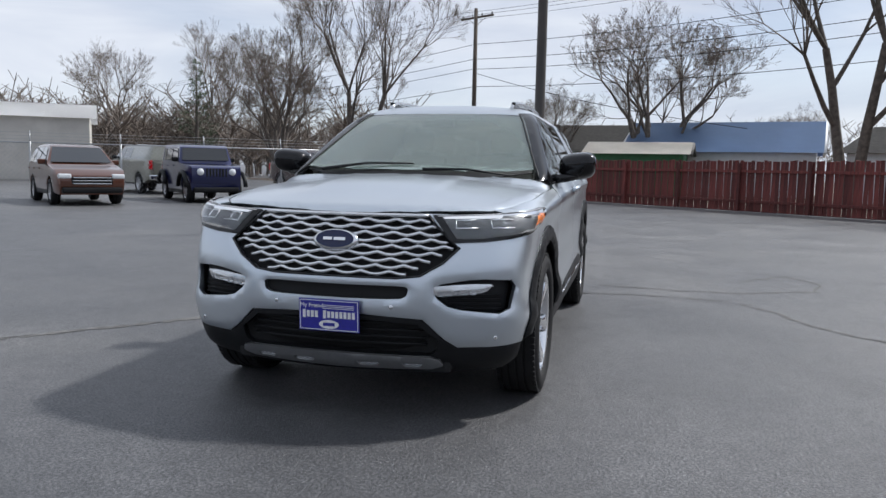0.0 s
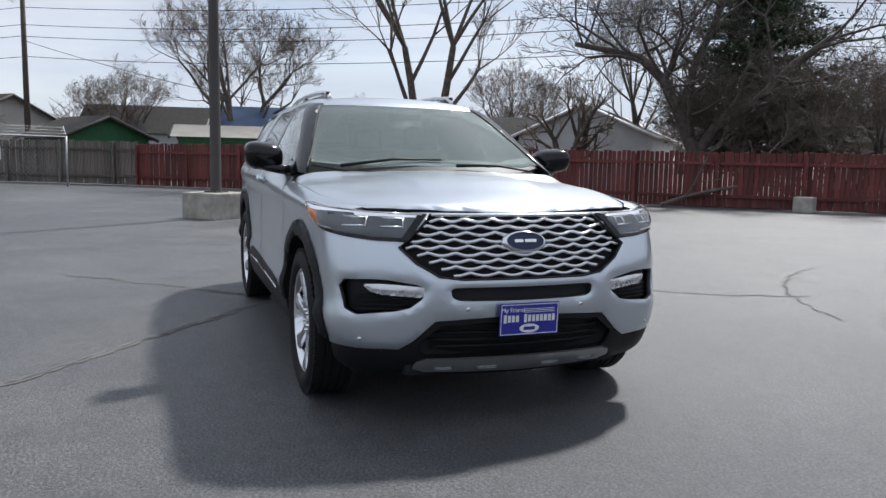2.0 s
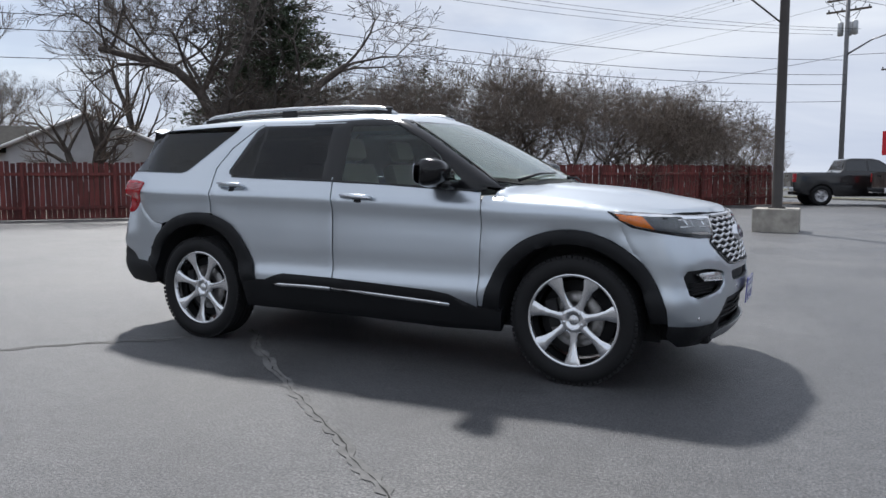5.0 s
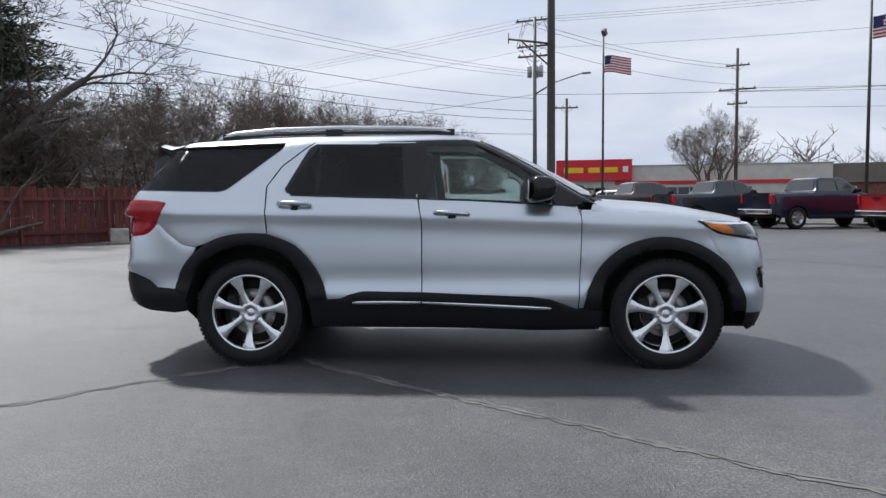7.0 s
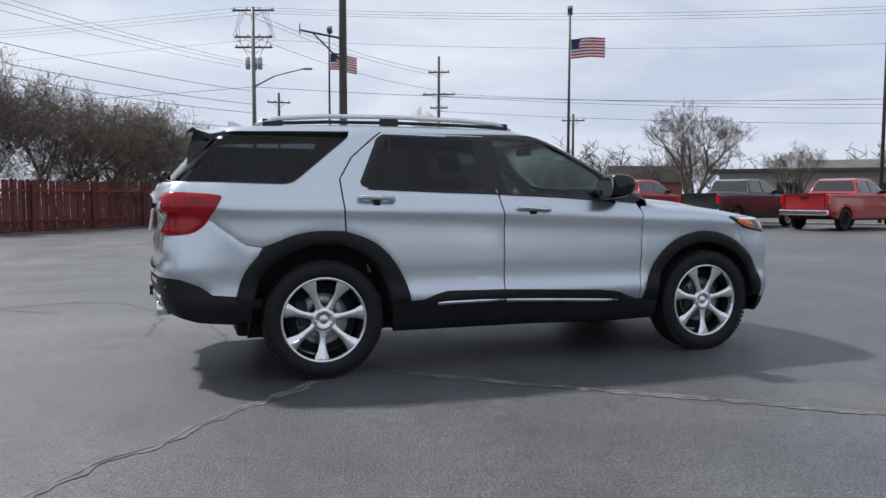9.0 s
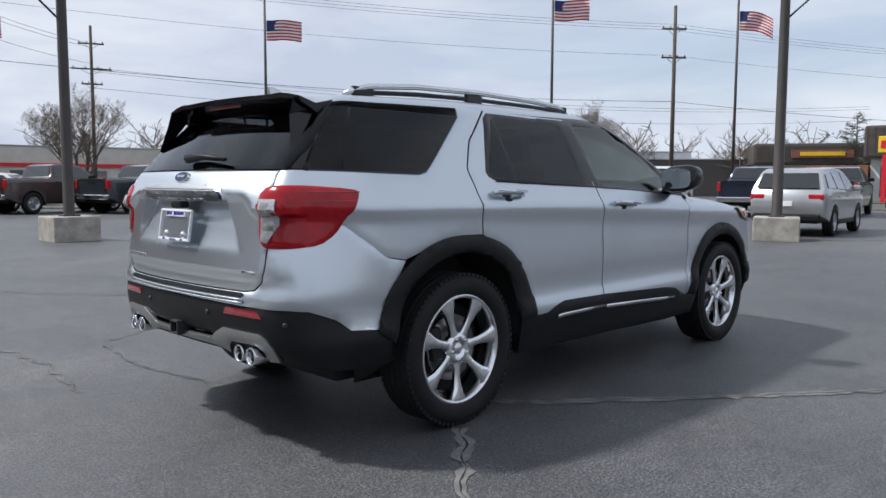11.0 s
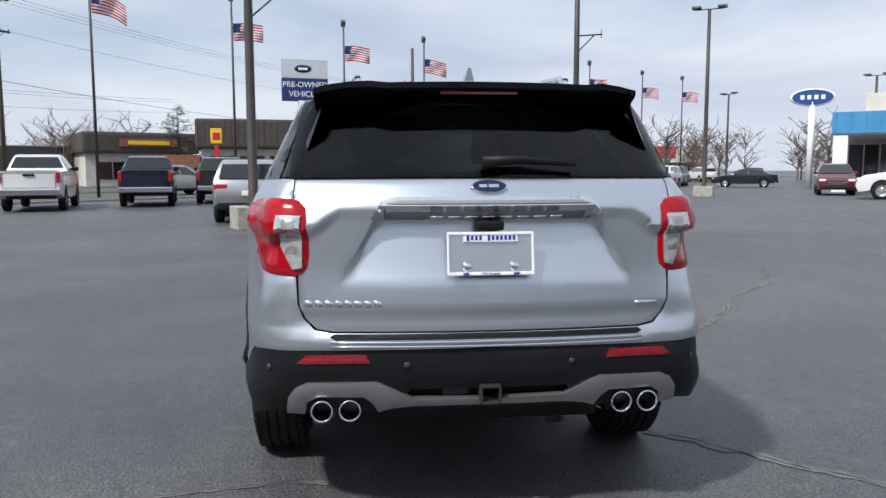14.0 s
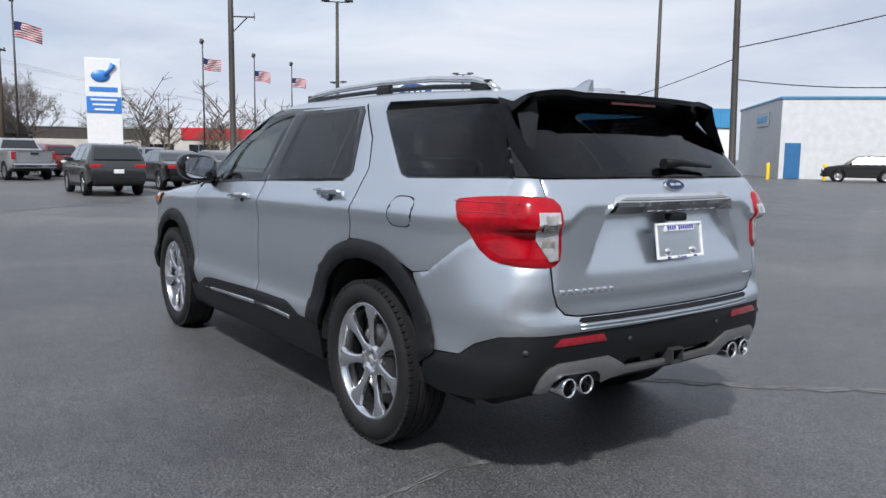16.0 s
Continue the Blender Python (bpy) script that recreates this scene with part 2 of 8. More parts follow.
def build_fence(name, a, b, h, w, material, label, plank_max=300):
    d = (b - a)
    length = d.length
    d.normalize()
    ang = math.atan2(d.y, d.x)
    f = thing(name, label, "fence", kind="structure", at=pose(a.x, a.y, 0, 0, 0, math.degrees(ang)))
    for z in (0.35, h - 0.3):
        bm = bmesh.new()
        box(bm, (length / 2, -0.05, z), (length, 0.045, 0.09), bev=0.006)
        part("rail", bm, material, f)
    n = int(length / (w + 0.012))
    meshes = []
    rr = random.Random(5)
    for k in range(4):
        bm = bmesh.new()
        box(bm, (0, 0, 0), (w, 0.02, 1.0))
        for v in bm.verts:
            if v.co.z > 0:
                v.co.x *= 0.9
                v.co.z += rr.uniform(-0.01, 0.01)
        me = bpy.data.meshes.new("plank")
        bm.to_mesh(me)
        bm.free()
        me.materials.append(material)
        meshes.append(me)
    far = bmesh.new()
    for k in range(n):
        hh = h + rr.uniform(-0.03, 0.03)
        m = pose((k + 0.5) * length / n, rr.uniform(-0.006, 0.006) + (0.02 if k % 2 else 0.0), 0.03 + hh / 2, rr.uniform(-0.6, 0.6), rr.uniform(-0.9, 0.9), rr.uniform(-2, 2)) @ Matrix.Diagonal((1, 1, hh, 1))
        if k < plank_max:
            o = new("plank", meshes[k % 4])
            o.parent = f
            o.matrix_basis = m
        else:
            bmesh.ops.create_cube(far, size=1, matrix=m @ Matrix.Diagonal((w, 0.02, 1, 1)))
    if len(far.faces):
        tagged(part("far_planks", far, material, f), kind="stuff")
    else:
        far.free()
    k = 0
    while k * 2.4 < length:
        bm = bmesh.new()
        box(bm, (k * 2.4, -0.1, h / 2), (0.09, 0.09, h - 0.05), bev=0.008)
        part("post", bm, material, f)
        k += 1


build_fence("fence_red", FENCE_A, FENCE_B, 1.62, 0.13, M_REDWOOD, "weathered dark red wooden picket fence along the lot")
GREY_END = Vector((-36, -18, 0))
build_fence("fence_grey", GREY_END, FENCE_A, 1.7, 0.14, M_GREYWOOD, "old grey board fence at the back of the lot")


def lot_pole(x, y, block=True, h=10.0, arm=0, turn=0, lean=0.0):
    p = thing("light_pole", "tall brown steel light pole on a chipped concrete block" if block else "tall brown steel light pole", "light pole", "light poles of the lot", at=pose(x, y, 0, 0, 0, turn))
    if block:
        bm = bmesh.new()
        box(bm, (0, 0, 0.25), (0.95, 0.95, 0.54), bev=0.03)
        part("base_block", bm, M_CONC, p, "pale stained concrete block")
    bm = bmesh.new()
    z0 = 0.5 if block else 0.0
    tube(bm, [(0, 0, z0), (0, 0, z0 + 0.05), (lean * h * 0.5, 0, h * 0.5), (lean * h, 0, h)], [0.14, 0.115, 0.1, 0.08], 12)
    part("pole", bm, M_POLE, p)
    bm = bmesh.new()
    box(bm, (0, 0, z0 + 0.03), (0.34, 0.34, 0.04), bev=0.008)
    part("base_plate", bm, M_POLE, p)
    if arm:
        bm = bmesh.new()
        s = math.copysign(1, arm)
        z = abs(arm)
        tube(bm, [(0, 0, z), (s * 1.1, 0, z + 0.14)], 0.028, 6)
        tube(bm, [(0, 0, z - 0.6), (s * 0.75, 0, z + 0.08)], 0.022, 6)
        tube(bm, [(s * 1.08, 0, z + 0.02), (s * 1.08, 0, z + 0.3)], 0.015, 6)
        part("arm", bm, M_POLE, p)
    return p


lot_pole(-10.6, -0.65, turn=40)
lot_pole(1.64, 13.4, turn=0, arm=-5.15)
lot_pole(13.0, 2.98, turn=-70, arm=5.4)
lot_pole(21.8, -7.25, turn=-70, arm=6.1)


# ---- the silver SUV: skin ----
from mathutils.geometry import delaunay_2d_cdt


def curve(pts):
    """A smooth monotone curve through (at, value) pairs."""
    xs = np.array([p[0] for p in pts], float)
    ys = np.array([p[1] for p in pts], float)
    d = np.diff(ys) / np.diff(xs)
    m = np.r_[d[0], np.where(d[1:] * d[:-1] > 0, 2 * d[1:] * d[:-1] / np.where(d[1:] + d[:-1] == 0, 1, d[1:] + d[:-1]), 0), d[-1]]

    def f(x):
        x = np.clip(x, xs[0], xs[-1])
        i = np.clip(np.searchsorted(xs, x) - 1, 0, len(xs) - 2)
        h = xs[i + 1] - xs[i]
        s = (x - xs[i]) / h
        return (2 * s**3 - 3 * s * s + 1) * ys[i] + (s**3 - 2 * s * s + s) * h * m[i] + (3 * s * s - 2 * s**3) * ys[i + 1] + (s**3 - s * s) * h * m[i + 1]
    return f


def smax(a, b, k):
    h = np.clip(0.5 + 0.5 * (a - b) / k, 0, 1)
    return b + (a - b) * h + k * h * (1 - h)


W_LOW = curve([(0.15, 0.80), (0.30, 0.915), (0.44, 0.950), (0.53, 0.970), (0.57, 0.963), (0.62, 0.950), (0.68, 0.948), (0.76, 0.952), (0.86, 0.950), (0.94, 0.946), (1.00, 0.945), (1.05, 0.952), (1.09, 0.959), (1.115, 0.956), (1.15, 0.942), (1.22, 0.905), (1.3, 0.82)])
TAPER = curve([(-2.7, 0.24), (-2.4, 0.085), (-2.1, 0.03), (-1.7, 0.005), (-1.3, 0.0), (1.2, 0.0), (1.65, 0.004), (2.0, 0.028), (2.3, 0.10), (2.5, 0.24)])
X_FRONT = curve([(0.18, 2.20), (0.25, 2.28), (0.33, 2.345), (0.45, 2.38), (0.6, 2.385), (0.75, 2.37), (0.9, 2.325), (1.0, 2.275), (1.06, 2.24), (1.12, 2.18)])
X_REAR = curve([(0.2, -2.30), (0.35, -2.46), (0.45, -2.54), (0.55, -2.588), (0.63, -2.606), (0.70, -2.607), (0.78, -2.598), (0.86, -2.588), (1.0, -2.573), (1.2, -2.565), (1.29, -2.545), (1.36, -2.49)])
Z_HOOD = curve([(-2.7, 1.25), (-1.0, 1.25), (0.7, 1.235), (1.1, 1.208), (1.5, 1.178), (1.9, 1.128), (2.1, 1.09), (2.25, 1.045), (2.4, 0.97)])
W_UP = curve([(1.0, 0.965), (1.2, 0.915), (1.3, 0.862), (1.45, 0.785), (1.58, 0.717), (1.66, 0.665), (1.75, 0.58)])
X_SCREEN = curve([(1.0, 1.62), (1.2, 1.20), (1.4, 0.82), (1.6, 0.42), (1.7, 0.18), (1.8, -0.1)])
X_BACK = curve([(1.1, -2.62), (1.27, -2.545), (1.40, -2.43), (1.62, -2.215), (1.75, -2.08)])
Z_ROOF = curve([(-2.7, 1.655), (-2.3, 1.685), (-1.9, 1.715), (-1.0, 1.745), (-0.2, 1.745), (0.3, 1.70), (0.6, 1.62)])


def step(t):
    t = np.clip(t, 0, 1)
    return t * t * (3 - 2 * t)


def field(x, y, z):
    """Below zero inside the car's outer skin, above it outside."""
    a = np.abs(y)
    tuck = 0.08 * step((z - 0.70) / 0.45) * step((-2.05 - x) / 0.35)
    # the shoulder line falls towards the front
    zs = z + 0.04 * np.clip(x + 0.1, -1.6, 1.3) * step((z - 0.80) / 0.2)
    low = smax(a - (W_LOW(zs) - TAPER(x) - tuck), x - (X_FRONT(z) - 0.25 * y * y), 0.13)
    edge = 0.40 + (1.158 - z) * 0.55
    dent = 0.055 * np.clip((z - 0.93) / 0.2, 0, 1) * np.clip((1.20 - z) / 0.03, 0, 1) * (1 - step((a - edge + 0.015) / 0.032))
    lip = 0.012 * step((0.845 - z) / 0.03) * np.clip((a - 0.9) / -0.1, 0, 1) * step((z - 0.74) / 0.04)
    low = smax(low, (X_REAR(z) + 0.125 * y * y + dent + lip) - x, 0.12)
    dome = 0.012 * step((0.40 - a) / 0.07) * step((x - 0.8) / 0.2) * step((1.95 - x) / 0.35)
    low = smax(low, z - (Z_HOOD(x) - 0.085 * y * y + dome), 0.07)
    low = smax(low, 0.2 - z, 0.04)
    up = smax(a - (W_UP(z) - 0.55 * TAPER(x) - 0.8 * tuck - np.clip(x, 0, 2) ** 2 * 0.045), x - (X_SCREEN(z) - 0.30 * y * y), 0.07)
    up = smax(up, (X_BACK(z) + 0.16 * y * y) - x, 0.07)
    up = smax(up, z - (Z_ROOF(x) - 0.10 * y * y), 0.07)
    up = smax(up, 1.12 + 0.07 * step((-2.2 - x) / 0.2) * step((0.64 - a) / 0.12) - z, 0.02)
    return -smax(-low, -up, 0.03)


def ray_side(a, b):
    z = np.zeros_like(a)
    return np.stack([a, z, b], -1), np.stack([z, z + 1, z], -1)


def ray_top(a, b):
    z = np.zeros_like(a)
    return np.stack([a, b, z + 0.6], -1), np.stack([z, z, z + 1], -1)


def ray_roll(z0, k):
    """Rays from a line along the car at height z0; b is the angle from level, times k."""
    def f(a, b):
        z = np.zeros_like(a)
        return np.stack([a, z, z + z0], -1), np.stack([z, np.cos(b / k), np.sin(b / k)], -1)
    return f


def ray_end(x0, s):
    """Rays out of a blunt end: straight for |u| < 0.3, then round the corner."""
    def f(a, b):
        t = np.clip((np.abs(a) - 0.3) / 0.9, 0, 2)
        g = np.sign(a)
        y0 = np.clip(a, -0.3, 0.3)
        return np.stack([np.full_like(a, x0), y0, b], -1), np.stack([s * np.cos(t), g * np.sin(t), np.zeros_like(a)], -1)
    return f


def PILLAR(a, b):
    """Level rays at height a towards the corner between windscreen and side window; b is the angle times 0.35."""
    y = W_UP(a) - 0.03
    x = X_SCREEN(a) - 0.30 * y * y
    return np.stack([x - 0.35, y - 0.35, a], -1), np.stack([np.cos(b / 0.35), np.sin(b / 0.35), np.zeros_like(a)], -1)


def PA(deg):
    return radians(deg) * 0.35


FRONT, REAR = ray_end(1.5, 1), ray_end(-1.7, -1)
ROLL, ROOF = ray_roll(0.75, 0.9), ray_roll(1.25, 0.65)


def onto(mapping, uv, off=0.0):
    """Places and outward normals on the skin for map points."""
    uv = np.asarray(uv, float).reshape(-1, 2)
    o, d = mapping(uv[:, 0], uv[:, 1])
    lo, hi = np.zeros(len(o)), np.full(len(o), 1.7)
    for _ in range(34):
        m = (lo + hi) / 2
        p = o + d * m[:, None]
        inside = field(p[:, 0], p[:, 1], p[:, 2]) < 0
        lo, hi = np.where(inside, m, lo), np.where(inside, hi, m)
    p = o + d * lo[:, None]
    h = 0.004
    n = np.stack([field(*(p + e).T) - field(*(p - e).T) for e in np.eye(3) * h], -1)
    n /= np.linalg.norm(n, axis=1, keepdims=True) + 1e-12
    return p + n * off, n


def rounded(poly, r=1):
    """Cut corners r times (Chaikin)."""
    for _ in range(r):
        poly = [q for a, b in zip(poly, poly[1:] + poly[:1]) for q in ((a[0] * 0.82 + b[0] * 0.18, a[1] * 0.82 + b[1] * 0.18), (a[0] * 0.18 + b[0] * 0.82, a[1] * 0.18 + b[1] * 0.82))]
    return poly


def both(half):
    """A polygon mirrored about u = 0 from its half, which runs from the middle to the middle."""
    return list(half) + [(-u, v) for u, v in reversed(half) if abs(u) > 1e-6]


def inside_poly(px, py, poly):
    c = np.zeros(len(px), bool)
    for (x1, y1), (x2, y2) in zip(poly, poly[1:] + poly[:1]):
        m = (y1 > py) != (y2 > py)
        c ^= m & (px < (x2 - x1) * (py - y1) / ((y2 - y1) or 1e-12) + x1)
    return c


def panel(poly, mapping, sp=0.04, off=0.0, thick=0.018, holes=(), roll=0.004, flip=False, soft=0, creases=()):
    """A pressed sheet laid on the skin: outline and holes in map coordinates, given thickness and rolled edges."""
    loops = [rounded(list(poly), soft) if soft else list(poly)] + [list(h) for h in holes]
    pts, edges = [], []
    for lp in loops:
        i0 = len(pts)
        for a, b in zip(lp, lp[1:] + lp[:1]):
            n = max(1, int(round(math.dist(a, b) / sp)))
            pts += [(a[0] + (b[0] - a[0]) * k / n, a[1] + (b[1] - a[1]) * k / n) for k in range(n)]
        m = len(pts) - i0
        edges += [(i0 + k, i0 + (k + 1) % m) for k in range(m)]
    for lp in creases:
        i0 = len(pts)
        pts += lp
        edges += [(i0 + k, i0 + k + 1) for k in range(len(lp) - 1)]
    us, vs = zip(*loops[0])
    gu, gv = np.meshgrid(np.arange(min(us) + sp / 2, max(us), sp), np.arange(min(vs) + sp / 2, max(vs), sp))
    gu, gv = gu.ravel(), gv.ravel()
    keep = inside_poly(gu, gv, loops[0])
    for h in loops[1:]:
        keep &= ~inside_poly(gu, gv, h)
    bp = np.array(pts)
    gu, gv = gu[keep], gv[keep]
    if len(gu):
        dist = np.min(np.hypot(gu[:, None] - bp[None, :, 0], gv[:, None] - bp[None, :, 1]), axis=1)
        gu, gv = gu[dist > sp * 0.45], gv[dist > sp * 0.45]
    allp = [Vector(p) for p in pts] + [Vector((float(u), float(v))) for u, v in zip(gu, gv)]
    vv, _, ff, *_ = delaunay_2d_cdt(allp, edges, [], 2, 1e-6)
    uv = np.array([(p.x, p.y) for p in vv])
    p, n = onto(mapping, uv, off)
    bm = bmesh.new()
    top = [bm.verts.new(q) for q in p]
    for f in ff:
        cx, cy = uv[list(f)].mean(0)
        if any(inside_poly(np.array([cx]), np.array([cy]), h)[0] for h in loops[1:]):
            continue
        bm.faces.new([top[k] for k in f])
    bm.verts.index_update()
    fs = list(bm.faces)
    for f in fs:
        f.normal_update()
        if f.normal.dot(Vector(n[f.verts[0].index])) < 0:
            f.normal_flip()
    rim = [e for e in bm.edges if len(e.link_faces) == 1]
    rv = {v.index for e in rim for v in e.verts}
    if thick:
        low = [bm.verts.new(p[k] - n[k] * thick) for k in range(len(p))]
        quads = [(e.link_loops[0].vert.index, e.link_loops[0].link_loop_next.vert.index) for e in rim]
        for f in fs:
            bm.faces.new([low[v.index] for v in reversed(f.verts)])
        for a, b in quads:
            bm.faces.new((top[b], top[a], low[a], low[b]))
    for k in rv:
        top[k].co -= Vector(n[k]) * roll
    for v in [v for v in bm.verts if not v.link_faces]:
        bm.verts.remove(v)
    if flip:
        for v in bm.verts:
            v.co.y *= -1
        bmesh.ops.reverse_faces(bm, faces=bm.faces[:])
    for f in bm.faces:
        f.smooth = True
    for e in bm.edges:
        if len(e.link_faces) == 2 and e.calc_face_angle(0) > radians(48):
            e.smooth = False
    return bm


def strip(bm, mapping, uvs, w, h, off=0.0, flip=False, mi=0):
    """A bar of width w and height h laid along map points."""
    p, n = onto(mapping, uvs, off)
    rings = []
    for k in range(len(p)):
        t = Vector(p[min(k + 1, len(p) - 1)] - p[max(k - 1, 0)]).normalized()
        nn = Vector(n[k])
        s = nn.cross(t).normalized()
        c = Vector(p[k])
        rings.append([bm.verts.new(c + s * (w / 2 * a) + nn * (h * b)) for a, b in ((-1, 0), (-0.75, 0.8), (0, 1), (0.75, 0.8), (1, 0))])
    for a, b in zip(rings, rings[1:]):
        for j in range(5):
            f = bm.faces.new((a[j], a[(j + 1) % 5], b[(j + 1) % 5], b[j]))
            f.smooth, f.material_index = j != 4, mi
    bm.faces.new(rings[0][::-1])
    bm.faces.new(rings[-1])
    if flip:
        for v in bm.verts:
            v.co.y *= -1
    bmesh.ops.recalc_face_normals(bm, faces=bm.faces[:])
    return bm


def glass(name, col, rough=0.0, ior=1.45):
    m = bpy.data.materials.new(name)
    m.use_nodes = True
    b = m.node_tree.nodes["Principled BSDF"]
    b.inputs["Base Color"].default_value = (*col, 1)
    b.inputs["Roughness"].default_value = rough
    b.inputs["Transmission Weight"].default_value = 1.0
    b.inputs["IOR"].default_value = ior
    return m


def car_paint(name, col, metal=0.75, rough=0.32, coat=1.0, flake=0.06):
    """Metallic paint: fine flake under a clear coat, with a breath of dust."""
    m = mat(name, col, rough, metal=metal, var=0.05, scale=1.2, coat=coat, bscale=900, fine=flake)
    return m


M_SILVER = car_paint("silver_paint", (0.565, 0.61, 0.655), 0.92, 0.34, coat=0.6, flake=0.03)
M_CLAD = mat("black_cladding", (0.010, 0.0105, 0.012), 0.5, var=0.2, scale=4, bump=0.0003, bscale=700, spec=0.22)
M_GLOSSBLACK = mat("gloss_black", (0.006, 0.006, 0.007), 0.16, var=0.1, coat=0.2, spec=0.3)
M_DARK = mat("dark_inner", (0.008, 0.008, 0.009), 0.8, var=0.3)
M_CHROME = mat("chrome", (0.75, 0.76, 0.78), 0.09, metal=1.0, var=0.04, fine=0.02)
M_SATIN = mat("satin_silver", (0.72, 0.73, 0.74), 0.24, metal=0.9, var=0.08, fine=0.03)
M_ALLOY = mat("polished_alloy", (0.80, 0.81, 0.83), 0.16, metal=1.0, var=0.06, fine=0.03)
M_SKID = mat("grey_skid_paint", (0.36, 0.365, 0.37), 0.34, metal=0.8, var=0.04, fine=0.04)
M_TYRE = mat("tyre_rubber", (0.013, 0.013, 0.014), 0.75, var=0.3, scale=9, bump=0.0006, bscale=300, spec=0.3)
M_DISC = mat("brake_steel", (0.32, 0.31, 0.30), 0.4, metal=0.9, var=0.3, scale=20)
M_CLEAR = glass("clear_glass", (0.52, 0.60, 0.57), ior=1.36)
M_SCREEN = glass("windscreen_glass", (0.40, 0.48, 0.45), 0.055, ior=1.5)
M_SCREEN.node_tree.nodes["Principled BSDF"].inputs["Transmission Weight"].default_value = 0.86
M_PRIV = glass("privacy_glass", (0.075, 0.085, 0.095), ior=1.33)
M_LENS = glass("lamp_lens", (0.97, 0.98, 0.99), ior=1.25)
M_REDLENS = mat("red_lamp_lens", (0.38, 0.002, 0.010), 0.16, var=0.35, scale=14, coat=0.35, spec=0.25)
M_AMBER = mat("amber_reflector", (0.9, 0.22, 0.015), 0.2, var=0.25, scale=30, coat=1.0)
M_LAMPDARK = mat("lamp_housing", (0.11, 0.115, 0.12), 0.3, metal=0.5, var=0.2)
M_SEAT = mat("beige_leather", (0.42, 0.39, 0.35), 0.55, var=0.12, bump=0.0004, bscale=250)
M_DASH = mat("dark_dash", (0.03, 0.03, 0.032), 0.6, var=0.2)
M_BLUESIGN = mat("blue_sign", (0.022, 0.022, 0.30), 0.35, var=0.08, coat=0.4)
M_WHITE = mat("white_paint", (0.8, 0.8, 0.8), 0.45, var=0.06)
M_BADGE = mat("blue_badge", (0.008, 0.014, 0.06), 0.2, var=0.1, coat=0.3, spec=0.3)
M_REDREFL = mat("dark_red_reflector", (0.26, 0.005, 0.014), 0.2, var=0.2, scale=60, coat=1.0)


def wheel(car, x, y, side):
    """Seven-spoke polished wheel; side is -1 for the car's right."""
    w = new("wheel")
    w.parent = car
    w.matrix_basis = pose(x, y, 0.395, 90 if side < 0 else -90) @ Matrix.Rotation(radians(13 if x > 0 else 9), 4, "Z")
    # local z points out of the car
    bm = bmesh.new()
    R = 0.395
    prof = [(0.280, 0.085), (0.290, 0.104), (0.308, 0.116), (0.338, 0.121), (0.362, 0.114), (0.38, 0.100), (0.389, 0.088)]
    for k in range(5):
        z = 0.085 - k * 0.0425
        prof += [(R, z - 0.003), (R, z - 0.032), (R - 0.009, z - 0.034), (R - 0.009, z - 0.0405)] if k < 4 else []
    prof += [(R, -0.088), (0.38, -0.103), (0.33, -0.121), (0.30, -0.115), (0.280, -0.09)]
    lathe(bm, prof, 72, closed=True)
    for k in range(72):
        # cross cuts in the shoulders of the tread
        m = Matrix.Rotation(2 * math.pi * k / 72, 4, "Z")
        for s in (1, -1):
            box(bm, (R - 0.008, 0, s * 0.093), (0.018, 0.024, 0.022), m)
    part("tyre", bm, M_TYRE, w, "black road tyre with grooved tread", smooth=35)
    bm = bmesh.new()
    lathe(bm, [(0.286, 0.096), (0.276, 0.101), (0.268, 0.092), (0.262, 0.06), (0.252, 0.0), (0.256, -0.09), (0.280, -0.095)], 72)
    rim = part("rim", bm, M_ALLOY, w, "polished alloy wheel rim", smooth=40)
    for k in range(7):
        bm = bmesh.new()
        a = 2 * math.pi * k / 7
        m = Matrix.Rotation(a, 4, "Z")
        secs = [(0.055, 0.040, 0.072, 0.028), (0.10, 0.023, 0.076, 0.026), (0.15, 0.022, 0.080, 0.024), (0.205, 0.031, 0.087, 0.022), (0.248, 0.049, 0.093, 0.020), (0.270, 0.055, 0.094, 0.018)]
        rings = []
        for r, hw, z, d in secs:
            rings.append([bm.verts.new(m @ Vector(c)) for c in ((r, -hw, z - d), (r, -hw * 0.92, z - 0.006), (r, -hw * 0.55, z), (r, hw * 0.55, z), (r, hw * 0.92, z - 0.006), (r, hw, z - d))])
        for p, q in zip(rings, rings[1:]):
            for j in range(5):
                bm.faces.new((p[j], q[j], q[j + 1], p[j + 1]))
        bmesh.ops.recalc_face_normals(bm, faces=bm.faces[:])
        part("spoke", bm, M_ALLOY, rim, smooth=32)
    bm = bmesh.new()
    lathe(bm, [(0.0, 0.070), (0.028, 0.070), (0.034, 0.066), (0.036, 0.074), (0.060, 0.076), (0.082, 0.072), (0.086, 0.05)], 42)
    part("hub", bm, M_ALLOY, rim, smooth=35)
    bm = bmesh.new()
    lathe(bm, [(0.0, 0.0765), (0.022, 0.076), (0.027, 0.071)], 28)
    part("centre_cap", bm, M_SATIN, rim)
    for k in range(5):
        bm = bmesh.new()
        a = 2 * math.pi * (k + 0.5) / 5
        lathe(bm, [(0.0, 0.088), (0.007, 0.088), (0.0105, 0.084), (0.0105, 0.066)], 6, Matrix.Translation((0.057 * math.cos(a), 0.057 * math.sin(a), 0)))
        part("lug_nut", bm, M_CHROME, rim)
    bm = bmesh.new()
    lathe(bm, [(0.07, 0.02), (0.172, 0.02), (0.172, 0.0), (0.07, 0.0)], 48, closed=True)
    part("brake_disc", bm, M_DISC, w, smooth=40)
    bm = bmesh.new()
